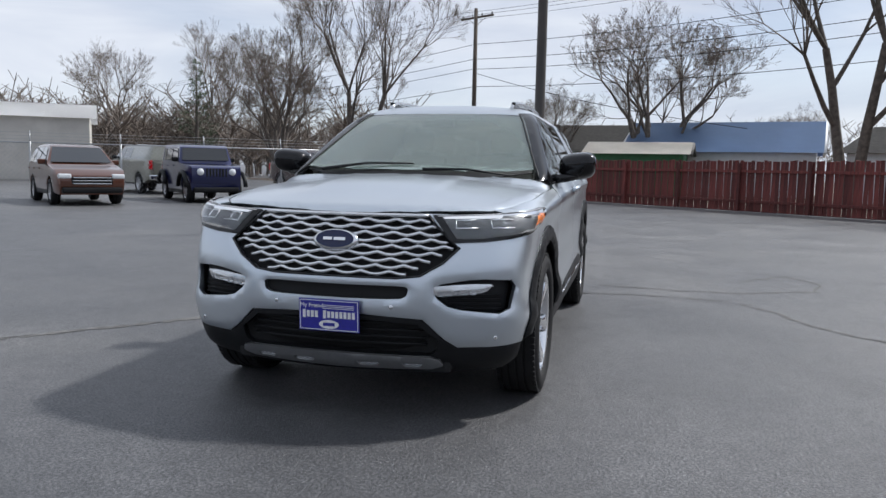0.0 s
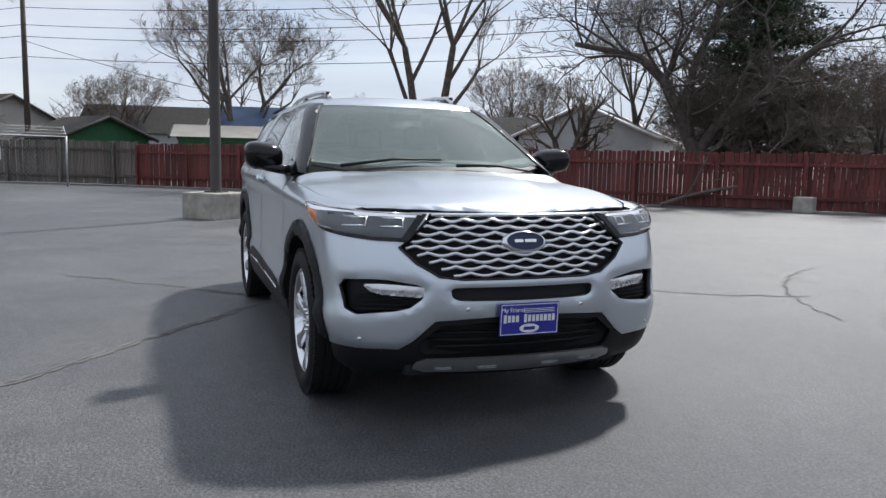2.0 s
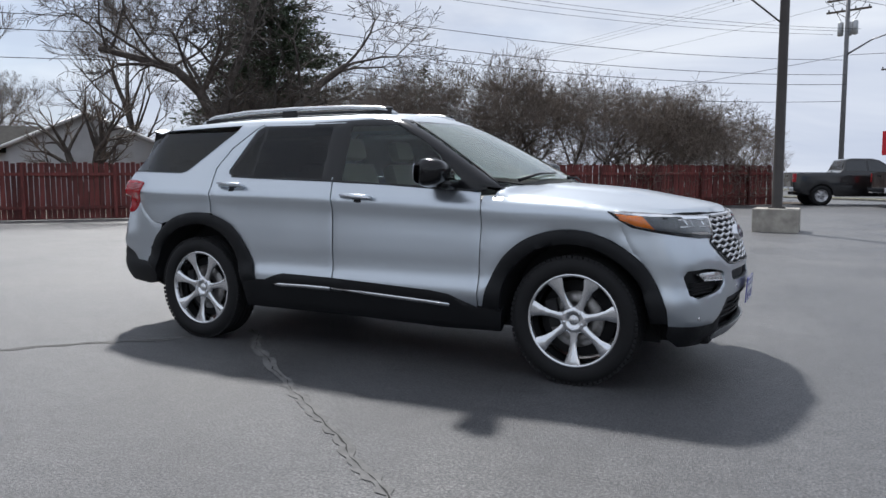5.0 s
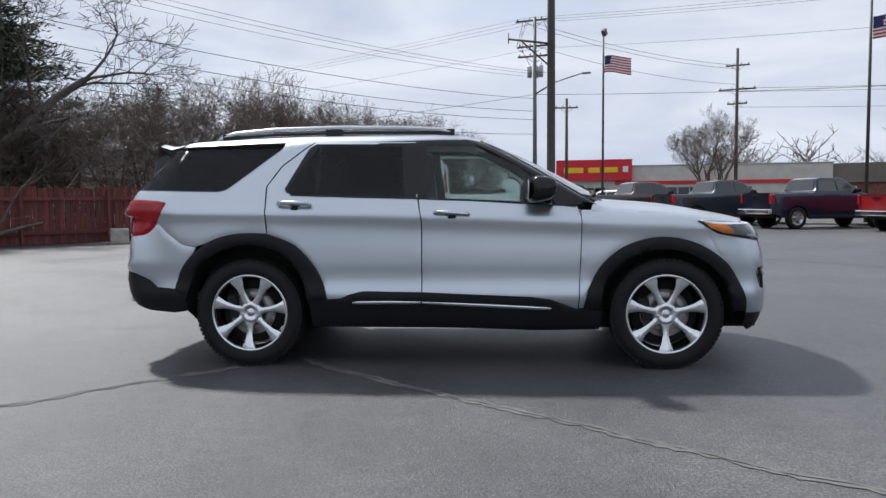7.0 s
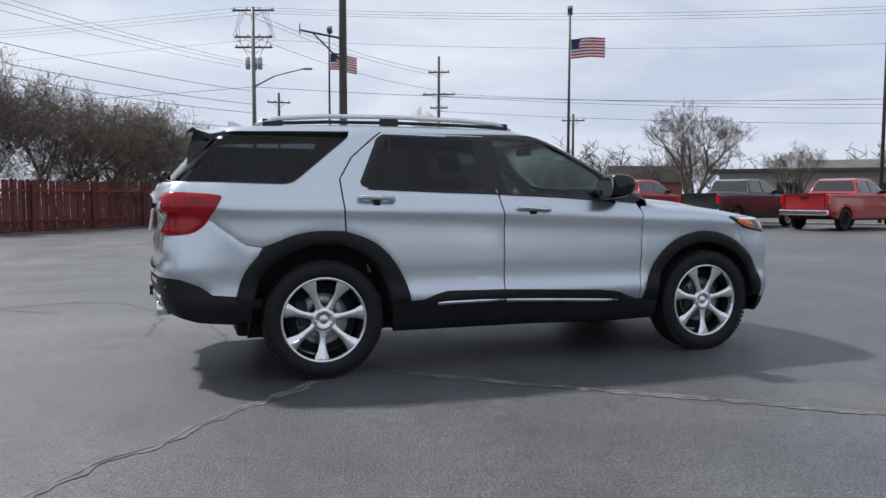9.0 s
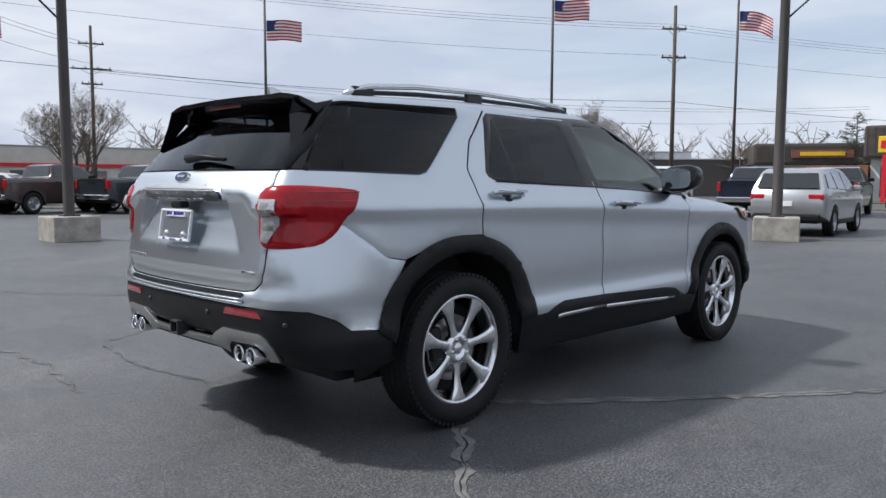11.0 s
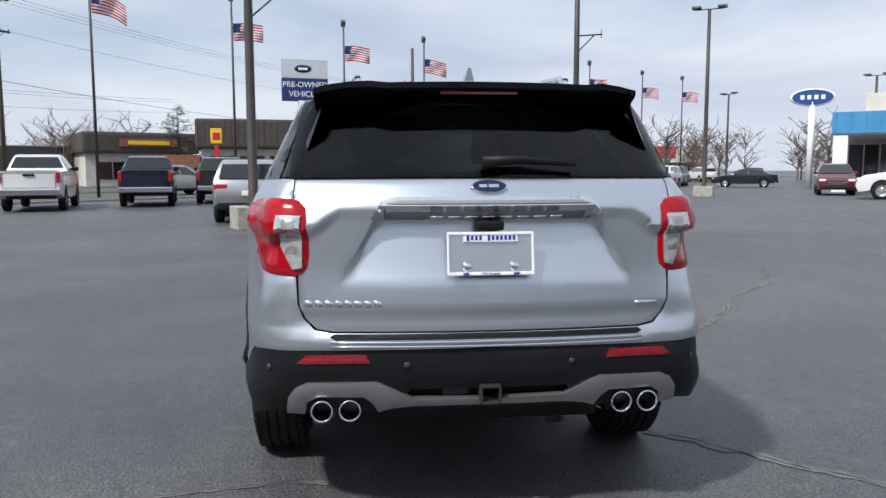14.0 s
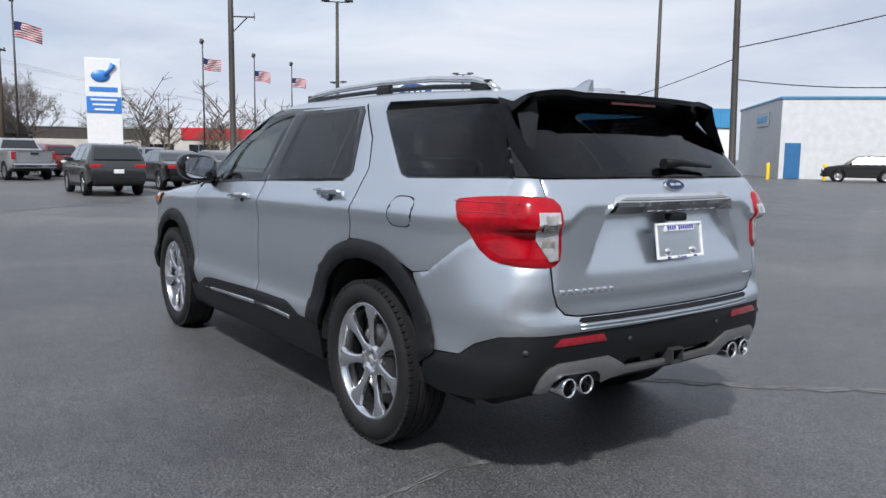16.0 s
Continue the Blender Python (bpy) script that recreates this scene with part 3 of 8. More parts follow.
    box(bm, (-0.13, 0.06, 0.018), (0.075, 0.17, 0.07), bev=0.012)
    part("brake_caliper", bm, M_DARK, w)
    bm = bmesh.new()
    lathe(bm, [(0.0, -0.02), (0.235, -0.02), (0.235, -0.03), (0.0, -0.03)], 32)
    part("inner_shield", bm, M_DARK, w)


def door_handle(door, x, z, flip):
    bm = bmesh.new()
    p, n = onto(ray_side, [(x - 0.125, z + 0.006), (x - 0.085, z + 0.003), (x, z), (x + 0.085, z - 0.003), (x + 0.125, z - 0.006)], 0.0)
    tube(bm, [tuple(q + m * o) for q, m, o in zip(p, n, (0.012, 0.034, 0.040, 0.034, 0.012))], [0.014, 0.017, 0.018, 0.017, 0.013], 10)
    for v in bm.verts:
        if flip:
            v.co.y *= -1
    if flip:
        bmesh.ops.reverse_faces(bm, faces=bm.faces[:])
    part("door_handle", bm, M_SILVER, door)
    bm = bmesh.new()
    strip(bm, ray_side, [(x - 0.118, z + 0.004), (x, z - 0.002), (x + 0.118, z - 0.008)], 0.012, 0.004, 0.052, flip)
    part("handle_trim", bm, M_CHROME, door, "chrome handle strip")
    cup = [(x + 0.05 * math.cos(a), z + 0.036 * math.sin(a)) for a in np.linspace(0, 2 * math.pi, 21)[:-1]]
    part("handle_cup", panel(cup, ray_side, 0.02, 0.001, 0.004, roll=0.003, flip=flip), M_CLAD, door)


def on_face(mapping, uv, off=0.0):
    """A frame on the skin: z along the normal, y up the panel."""
    p, n = onto(mapping, [uv], off)
    return Matrix.Translation(p[0]) @ Vector(n[0]).to_track_quat("Z", "Y").to_matrix().to_4x4()


def V(z, y=0.95):
    return 0.9 * math.atan2(z - 0.75, y)


# outlines on the skin: (x, z) on the side, (u, z) round the ends
ARCH_F = [(0.925, 0.44), (0.974, 0.606), (1.052, 0.746), (1.169, 0.855), (1.305, 0.918), (1.461, 0.945), (1.618, 0.932), (1.777, 0.872), (1.922, 0.765), (2.006, 0.640), (2.056, 0.521), (2.068, 0.42)]
ARCH_FI = [(1.042, 0.42), (1.073, 0.606), (1.159, 0.726), (1.287, 0.818), (1.463, 0.858), (1.640, 0.837), (1.801, 0.751), (1.917, 0.622), (1.976, 0.42)]
ARCH_R = [(-2.077, 0.56), (-2.028, 0.708), (-1.949, 0.813), (-1.813, 0.917), (-1.661, 0.971), (-1.491, 0.986), (-1.323, 0.965), (-1.157, 0.895), (-1.036, 0.771), (-0.955, 0.627), (-0.922, 0.50)]
ARCH_RI = [(-1.985, 0.50), (-1.908, 0.708), (-1.795, 0.813), (-1.664, 0.875), (-1.493, 0.896), (-1.325, 0.866), (-1.181, 0.771), (-1.101, 0.626), (-1.060, 0.47)]
REAR_WIN = [(-1.251, 1.310), (-1.240, 1.285), (-1.205, 1.268), (-0.268, 1.236), (-0.288, 1.640), (-1.045, 1.650), (-1.097, 1.617)]
GLASS_F = [(-0.185, 1.236), (0.66, 1.196), (0.735, 1.245), (0.55, 1.40), (0.285, 1.592), (0.155, 1.622), (-0.222, 1.628)]
GLASS_R = [(-1.000, 1.270), (-0.362, 1.247), (-0.390, 1.624), (-1.000, 1.638)]
GLASS_R2 = [(-1.222, 1.312), (-1.195, 1.280), (-1.018, 1.273), (-1.018, 1.636)]
Q_WIN = [(-2.355, 1.305), (-1.755, 1.290), (-1.700, 1.302), (-1.645, 1.340), (-1.304, 1.612), (-2.15, 1.612)]
GRILLE = both([(0, 1.022), (0.474, 1.026), (0.618, 0.897), (0.655, 0.876), (0.56, 0.805), (0.44, 0.742), (0.32, 0.728), (0, 0.730)])
FOG = [(0.965, 0.722), (0.739, 0.731), (0.514, 0.698), (0.517, 0.642), (0.604, 0.583), (0.905, 0.556)]
UP_INTAKE = both([(0, 0.690), (0.36, 0.690), (0.385, 0.678), (0.375, 0.640), (0.335, 0.625), (0, 0.622)])
HEAD = [(0.50, 1.024), (0.86, 1.032), (1.13, 1.048), (1.30, 1.058), (1.42, 1.056), (1.36, 1.02), (1.25, 0.968), (1.10, 0.940), (0.95, 0.920), (0.78, 0.903), (0.612, 0.897)]
TAIL = [(0.655, 0.995), (0.657, 1.195), (0.70, 1.234), (0.83, 1.238), (1.0, 1.228), (1.12, 1.216), (1.12, 1.183), (1.10, 1.128), (1.05, 1.09), (1.0, 1.02), (0.93, 0.972), (0.80, 0.960), (0.69, 0.960)]

CLEAR = [(0.676, 0.99), (0.676, 1.172), (0.762, 1.172), (0.762, 1.065), (0.71, 0.982)]
M_HEADCLEAR = mat("clear_lamp", (0.46, 0.46, 0.47), 0.16, metal=0.3, var=0.15, scale=30, coat=1.0)
M_GLOSSGREY = mat("lamp_bowl_grey", (0.40, 0.385, 0.36), 0.15, metal=0.5, var=0.4, scale=40, coat=1.0)



def eased(pts, n=4):
    """A smooth line through the points."""
    p = [np.array(q) for q in [pts[0]] + list(pts) + [pts[-1]]]
    out = []
    for a, b, c, d in zip(p, p[1:], p[2:], p[3:]):
        for k in range(n):
            t = k / n
            out.append(tuple(0.5 * (2 * b + (c - a) * t + (2 * a - 5 * b + 4 * c - d) * t * t + (3 * b - a - 3 * c + d) * t**3)))
    return [(float(x), float(z)) for x, z in out] + [pts[-1]]


ARCH_F, ARCH_FI, ARCH_R, ARCH_RI = eased(ARCH_F), eased(ARCH_FI), eased(ARCH_R), eased(ARCH_RI)


def build_suv():
    car = thing("suv", "silver metallic three-row SUV with black lower cladding on polished wheels", "car")
    S = (1, -1)

    # front
    low_edge = [(0.0, 0.556), (0.46, 0.530), (0.575, 0.432), (0.645, 0.392), (0.86, 0.397), (1.03, 0.405)]
    bump = both(low_edge + [(1.06, 0.52), (1.11, 0.64), (1.17, 0.745), (1.27, 0.85), (1.34, 0.99), (1.2, 1.03), (0.85, 1.034), (0.47, 1.036), (0.0, 1.034)])
    fogs = [rounded(FOG, 1), rounded([(-u, z) for u, z in FOG], 1)]
    fb = part("front_bumper", panel(bump, FRONT, 0.03, holes=[GRILLE, rounded(UP_INTAKE, 1)] + fogs, thick=0.03, roll=0.006), M_SILVER, car)
    lower = both([(0.0, 0.552), (0.455, 0.526), (0.57, 0.428), (0.645, 0.388), (0.86, 0.393), (1.03, 0.401), (1.02, 0.32), (0.93, 0.265), (0.56, 0.235), (0.0, 0.232)])
    lowin = both([(0.0, 0.530), (0.43, 0.505), (0.545, 0.425), (0.53, 0.36), (0.50, 0.342), (0.0, 0.345)])
    part("lower_fascia", panel(lower, FRONT, 0.035, off=-0.006, holes=[lowin], thick=0.03), M_CLAD, car, "textured black lower bumper")
    part("intake_backing", panel(both([(0.0, 0.56), (0.6, 0.54), (0.62, 0.33), (0.0, 0.33)]), FRONT, 0.06, off=-0.07, thick=0.01), M_DARK, car)
    for z in (0.385, 0.425, 0.465, 0.50):
        bm = bmesh.new()
        w = 0.50 - abs(z - 0.41) * 0.6
        strip(bm, FRONT, [(u, z) for u in np.linspace(-w, w, 15)], 0.014, 0.012, -0.05)
        part("intake_slat", bm, M_CLAD, car)
    skid = both([(0.0, 0.345), (0.50, 0.340), (0.555, 0.325), (0.575, 0.295), (0.55, 0.272), (0.0, 0.262)])
    nots = []
    for c in (-0.40, -0.17, 0.17, 0.40):
        nots.append([(c - 0.06, 0.303), (c + 0.06, 0.303), (c + 0.045, 0.282), (c - 0.045, 0.282)])
    sk = part("skid_plate", panel(skid, FRONT, 0.03, off=0.008, holes=nots, thick=0.02), M_SKID, car, "grey painted skid plate")
    for q in nots:
        part("skid_tab", panel(q, FRONT, 0.03, off=0.0, thick=0.006), M_SATIN, sk)
    part("grille_backing", panel(both([(0, 1.04), (0.52, 1.04), (0.70, 0.88), (0.5, 0.70), (0, 0.70)]), FRONT, 0.05, off=-0.045, thick=0.01), M_DARK, car)
    gr = new("grille")
    gr.parent = car

    def half_width(z):
        if z > 0.885:
            return 0.618 + (0.897 - z) / (1.026 - 0.897) * (0.618 - 0.474)
        return 0.33 + (z - 0.726) / (0.885 - 0.726) * 0.315
    for k in range(9):
        z = 0.752 + k * 0.0315
        w = half_width(z) - 0.012
        us = np.linspace(-w, w, 60)
        ph = math.pi * (k % 2)
        bm = bmesh.new()
        pts = [(u, z + 0.0075 * (1 - 2 * abs(math.sin(math.pi * u / 0.142 + ph / 2)))) for u in us]
        strip(bm, FRONT, pts, 0.019, 0.014, -0.018)
        part("grille_bar", bm, M_SATIN, gr, "wavy satin silver bar" if k == 0 else "")
    bm = bmesh.new()
    strip(bm, FRONT, [(u, 1.020) for u in np.linspace(-0.474, 0.474, 24)], 0.018, 0.012, 0.0)
    part("grille_top_trim", bm, M_SATIN, gr)
    for s in S:
        bm = bmesh.new()
        strip(bm, FRONT, [(s * u, z) for u, z in [(0.476, 1.026), (0.55, 0.955), (0.618, 0.895), (0.652, 0.876), (0.56, 0.803), (0.44, 0.740), (0.32, 0.727), (0.15, 0.728), (0, 0.728)]], 0.012, 0.008, -0.004)
        part("grille_surround", bm, M_GLOSSBLACK, gr)
    bm = bmesh.new()
    m = on_face(FRONT, (0.0, 0.90), -0.012) @ Matrix.Diagonal((1, 0.46, 1, 1))
    lathe(bm, [(0.0, 0.026), (0.095, 0.026), (0.108, 0.022), (0.118, 0.012), (0.12, -0.02)], 48, m)
    bd = part("badge", bm, M_CHROME, gr, "oval chrome badge", smooth=50)
    bm = bmesh.new()
    lathe(bm, [(0.0, 0.0275), (0.098, 0.0268)], 40, m)
    part("badge_field", bm, M_BADGE, bd, "dark blue oval field")
    bm = bmesh.new()
    for dy, w in ((-0.036, 0.046), (0.026, 0.060)):
        box(bm, (dy, 0, 0.0285), (w, 0.034, 0.003), m, bev=0.001)
    part("badge_bar", bm, M_CHROME, bd)
    part("intake_upper_backing", panel(both([(0, 0.70), (0.41, 0.70), (0.40, 0.61), (0, 0.61)]), FRONT, 0.06, off=-0.035, thick=0.01), M_DARK, car)
    for s in S:
        fl = s > 0
        q = [(-u, z) for u, z in FOG] if s < 0 else FOG
        part("fog_recess", panel([(u * 1.0, z) for u, z in rounded(q, 1)], FRONT, 0.05, off=-0.05, thick=0.01), M_CLAD, car)
        for k in range(4):
            bm = bmesh.new()
            z = 0.583 + k * 0.022
            strip(bm, FRONT, [(s * u, z) for u in np.linspace(0.62 - k * 0.02, 0.88, 8)], 0.010, 0.012, -0.048)
            part("recess_rib", bm, M_CLAD, car)
        lamp = [(0.49, 0.690), (0.51, 0.640), (0.78, 0.663), (0.83, 0.705), (0.72, 0.707)]
        fl_ob = part("fog_lamp", panel([(s * u, z) for u, z in rounded(lamp, 1)], FRONT, 0.03, off=-0.012, thick=0.03), M_SATIN, car, "clear running lamp in a silver bezel")
        for k in range(6):
            bm = bmesh.new()
            c = 0.535 + k * 0.042
            strip(bm, FRONT, [(s * c, 0.655 + k * 0.003), (s * (c + 0.03), 0.656 + k * 0.003)], 0.024, 0.006, -0.012)
            part("lamp_cell", bm, M_LENS, fl_ob)
        # headlamp
        hp = [(s * u, z) for u, z in HEAD]
        hl = part("headlamp", panel(hp, FRONT, 0.018, off=0.010, thick=0.03, roll=0.004), M_GLOSSBLACK, car, "headlamp with dark housing and amber corner")

        def inner(poly, c, f):
            return [(s * (c[0] + (u - c[0]) * f), c[1] + (z - c[1]) * f) for u, z in poly]
        ins = [(0.56, 1.010), (0.86, 1.019), (1.13, 1.035), (1.30, 1.044), (1.38, 1.045), (1.33, 1.02), (1.23, 0.98), (1.08, 0.952), (0.93, 0.934), (0.78, 0.918), (0.64, 0.914)]
        ins_in = [(s * u, z) for u, z in ins]
        part("lamp_bowl", panel([(s * u, z) for u, z in ins], FRONT, 0.025, off=0.012, thick=0.004, roll=0.001), M_LAMPDARK, hl)
        bm = bmesh.new()
        strip(bm, FRONT, [(s * u, z) for u, z in [(0.53, 1.014), (0.86, 1.023), (1.13, 1.039), (1.30, 1.049), (1.40, 1.049)]], 0.010, 0.003, 0.014)
        part("running_light", bm, M_HEADCLEAR, hl, "white light strip")
        for c in (0.70, 0.90):
            bm = bmesh.new()
            for dz in (0.0, 0.036):
                strip(bm, FRONT, [(s * (c - 0.06), 0.947 + dz + c * 0.02), (s * (c + 0.06), 0.949 + dz + c * 0.02)], 0.008, 0.003, 0.014)
            strip(bm, FRONT, [(s * (c - 0.062), 0.943 + c * 0.02), (s * (c - 0.062), 0.987 + c * 0.02)], 0.006, 0.003, 0.014)
            part("lamp_frame", bm, M_SATIN, hl)
            bm = bmesh.new()
            p, n = onto(FRONT, [(s * c, 0.967 + c * 0.02)], 0.014)
            mm = Matrix.Translation(p[0]) @ Vector(n[0]).to_track_quat("Z", "Y").to_matrix().to_4x4()
            lathe(bm, [(0.0, 0.005), (0.012, 0.004), (0.017, 0.0)], 16, mm)
            part("projector", bm, M_LENS, hl)
        part("amber_reflector", panel([(s * u, z) for u, z in [(1.11, 0.958), (1.19, 1.030), (1.37, 1.042), (1.325, 1.012), (1.235, 0.982)]], FRONT, 0.02, off=0.016, thick=0.004), M_AMBER, hl, "amber side reflector")
        cover = panel(ins_in, FRONT, 0.022, off=0.021, thick=0.003, roll=0.006)
        part("lens_cover", cover, M_LENS, hl).visible_shadow = False
        # parking sensors
        for u, z in ((0.835, 0.445), (0.30, 0.588)):
            bm = bmesh.new()
            p, n = onto(FRONT, [(s * u, z)], 0.0)
            mm = Matrix.Translation(p[0]) @ Vector(n[0]).to_track_quat("Z", "Y").to_matrix().to_4x4()
            lathe(bm, [(0.0, 0.003), (0.009, 0.003), (0.011, 0.0)], 14, mm)
            part("parking_sensor", bm, M_SATIN, fb)

    # hood, cowl, roof
    hood = [(1.17, math.pi / 2 * 0.9), (1.16, 1.05), (1.12, 0.70), (1.03, 0.50), (0.985, V(1.155, 0.92)), (1.25, V(1.146, 0.92)), (1.65, V(1.120, 0.92)), (1.95, V(1.096, 0.86)), (2.06, V(1.08, 0.78)), (2.135, 0.46), (2.19, 0.62), (2.225, 0.95), (2.235, math.pi / 2 * 0.9)]
    hood = hood + [(x, math.pi * 0.9 - b) for x, b in reversed(hood[1:-1])]
    part("hood", panel(hood, ROLL, 0.03, thick=0.02, roll=0.008), M_SILVER, car)
    cowl = [(1.20, 0.0), (1.15, 0.45), (0.92, 0.78), (0.80, 0.76), (0.98, 0.45), (1.03, 0.0)]
    part("cowl", panel(cowl + [(x, -y) for x, y in reversed(cowl[1:-1])], ray_top, 0.05, off=-0.012, thick=0.01), M_CLAD, car)
    rf = [(0.285, math.pi / 2 * 0.65), (0.275, 0.70), (0.23, 0.50), (0.185, 0.385), (-0.6, 0.365), (-1.3, 0.365), (-1.9, 0.355), (-2.11, 0.36), (-2.17, 0.50), (-2.20, 0.75), (-2.21, math.pi / 2 * 0.65)]
    rf = rf + [(x, math.pi * 0.65 - b) for x, b in reversed(rf[1:-1])]
    part("roof", panel(rf, ROOF, 0.04, thick=0.02, roll=0.005), M_SILVER, car)
    ws = [(1.12, 0.0), (1.085, 0.35), (1.00, 0.62), (0.91, 0.775), (0.62, 0.712), (0.225, 0.598), (0.27, 0.40), (0.305, 0.0)]
    ws = ws + [(x, -y) for x, y in reversed(ws[1:-1])]
    wo = part("windscreen", panel(ws, ray_top, 0.05, off=0.002, thick=0.005, roll=0.001), M_SCREEN, car, "greenish windscreen")
    wo.visible_shadow = False
    band = [(0.42, 0.0), (0.37, 0.40), (0.315, 0.595), (0.225, 0.575), (0.27, 0.40), (0.305, 0.0)]
    part("windscreen_band", panel(band + [(x, -y) for x, y in reversed(band[1:-1])], ray_top, 0.05, off=-0.008, thick=0.003), M_GLOSSBLACK, car)
    for s in S:
        bm = bmesh.new()
        y0 = 0.62 if s < 0 else 0.10
        p, n = onto(ray_top, [(1.13 - 0.25 * y0 * y0, -y0 if s < 0 else y0)], 0.012)
        q, n2 = onto(ray_top, [(1.06, 0.02 if s < 0 else 0.66)], 0.012)
        tube(bm, [p[0], (p[0] + q[0]) / 2 + (0.01, 0, 0.02), q[0]], [0.012, 0.008, 0.006], 6)
        part("wiper", bm, M_CLAD, car, "black windscreen wiper")

    # sides
    for s in S:
        fl = s < 0
        fender = [(0.895, V(0.44)), (0.908, V(0.75)), (0.918, V(1.0)), (0.912, V(1.14, 0.93)), (0.93, V(1.150, 0.92)), (1.25, V(1.141, 0.92)), (1.65, V(1.115, 0.92)), (1.95, V(1.091, 0.86)), (2.05, V(1.074, 0.78)), (2.06, V(1.0, 0.84)), (1.80, V(0.965)), (1.85, V(0.86)), (1.93, V(0.765))] + [(x, V(z)) for x, z in reversed([q for q in ARCH_F if q[0] < 1.9])]
        part("front_fender", panel(fender, ROLL, 0.035, flip=fl), M_SILVER, car)
        fd = [(-0.224, 0.43), (-0.224, 1.06), (-0.25, 1.228), (0.60, 1.190), (0.885, 1.166), (0.909, 1.09), (0.911, 0.98), (0.902, 0.75), (0.888, 0.43)]
        d1 = part("front_door", panel(fd, ray_side, 0.03, flip=fl), M_SILVER, car)
        door_handle(d1, -0.008, 1.116, fl)
        rd = [(-0.232, 0.43), (-0.232, 1.06), (-0.262, 1.234), (-0.292, 1.655), (-1.05, 1.664), (-1.115, 1.617), (-1.286, 1.476), (-1.382, 1.328), (-1.375, 1.203), (-1.362, 0.982), (-1.323, 0.965), (-1.157, 0.895), (-1.036, 0.771), (-0.955, 0.627), (-0.92, 0.50), (-0.90, 0.43)]
        d2 = part("rear_door", panel(rd, ray_side, 0.03, holes=[REAR_WIN], flip=fl), M_SILVER, car)
        door_handle(d2, -1.157, 1.184, fl)
        qp = [(-1.372, 0.985), (-1.385, 1.203), (-1.393, 1.328), (-1.296, 1.480), (-1.125, 1.622), (-1.06, 1.668), (-1.28, 1.668), (-1.298, 1.622), (-1.640, 1.350), (-1.695, 1.310), (-1.75, 1.297), (-2.33, 1.311), (-2.37, 1.295), (-2.40, 1.20), (-2.36, 1.08), (-2.245, 1.068), (-2.022, 0.906), (-1.91, 0.888), (-1.813, 0.917), (-1.661, 0.971), (-1.491, 0.986)]
        part("quarter_panel", panel(qp, ray_side, 0.03, flip=fl), M_SILVER, car)
        if s > 0:
            cap = [(-1.81 + 0.088 * math.copysign(abs(math.cos(a)) ** 0.6, math.cos(a)), 1.142 + 0.065 * math.copysign(abs(math.sin(a)) ** 0.6, math.sin(a))) for a in np.linspace(0, 2 * math.pi, 25)[:-1]]
            part("flap_gap", panel([(-1.81 + (x + 1.81) * 1.07, 1.142 + (z - 1.142) * 1.08) for x, z in cap], ray_side, 0.02, off=0.0015, thick=0.004, roll=0.001), M_DARK, car)
            part("fuel_flap", panel(cap, ray_side, 0.02, off=0.004, thick=0.006, roll=0.003), M_SILVER, car)
        # black window surround with three openings
        fr = [(-1.243, 1.310), (-1.232, 1.29), (-1.20, 1.275), (-0.262, 1.242), (0.87, 1.176), (0.93, 1.186), (0.895, 1.225), (0.66, 1.405), (0.40, 1.585), (0.26, 1.662), (0.17, 1.672), (-1.04, 1.664), (-1.09, 1.617)]
        part("window_surround", panel(fr, ray_side, 0.03, off=-0.002, thick=0.012, holes=[GLASS_F, GLASS_R, GLASS_R2], flip=fl), M_GLOSSBLACK, car, "gloss black window surround")
        g = part("front_window", panel(GLASS_F, ray_side, 0.06, off=-0.006, thick=0.004, roll=0, flip=fl), M_CLEAR, car)
        g.visible_shadow = False
        part("rear_window", panel(GLASS_R, ray_side, 0.06, off=-0.006, thick=0.004, roll=0, flip=fl), M_PRIV, car, "dark privacy glass")
        part("rear_vent_window", panel(GLASS_R2, ray_side, 0.06, off=-0.006, thick=0.004, roll=0, flip=fl), M_PRIV, car, "dark privacy glass")
        qw = part("quarter_window", panel(Q_WIN, ray_side, 0.05, off=0.0, thick=0.005, roll=0.001, flip=fl), M_PRIV, car, "dark privacy glass")
        bm = bmesh.new()
        strip(bm, ray_side, [(-2.19, 1.315), (-2.05, 1.60)], 0.012, 0.002, 0.0, fl)
        part("glass_seam", bm, M_GLOSSBLACK, qw)
        part("pillar_trim", panel([(-2.44, 1.318), (-2.36, 1.314), (-2.155, 1.613), (-2.20, 1.635)], ray_side, 0.04, off=-0.003, thick=0.01, flip=fl), M_GLOSSBLACK, car, "gloss black rear pillar")
        # gloss black pillar beside the windscreen
        post = [(1.185, PA(36)), (1.40, PA(38)), (1.60, PA(38)), (1.668, PA(37)), (1.672, PA(52)), (1.60, PA(53)), (1.40, PA(52)), (1.205, PA(55))]
        pl = part("windscreen_pillar", panel(post, PILLAR, 0.03, off=0.005, thick=0.03, roll=0.006, flip=fl), M_GLOSSBLACK, car, "black windscreen pillar")
        bm = bmesh.new()
        strip(bm, PILLAR, [(z, PA(36.5)) for z in np.linspace(1.20, 1.655, 14)], 0.012, 0.006, 0.003, fl)
        part("screen_seal", bm, M_CLAD, pl)
        # belt line
        bm = bmesh.new()
        strip(bm, ray_side, [(-1.20, 1.262), (-0.27, 1.231), (0.5, 1.192), (0.88, 1.170)], 0.014, 0.005, 0.0, fl)
        part("belt_trim", bm, M_GLOSSBLACK, car)
        # arches, rocker
        af = [(x, z) for x, z in ARCH_F] + list(reversed(ARCH_FI))
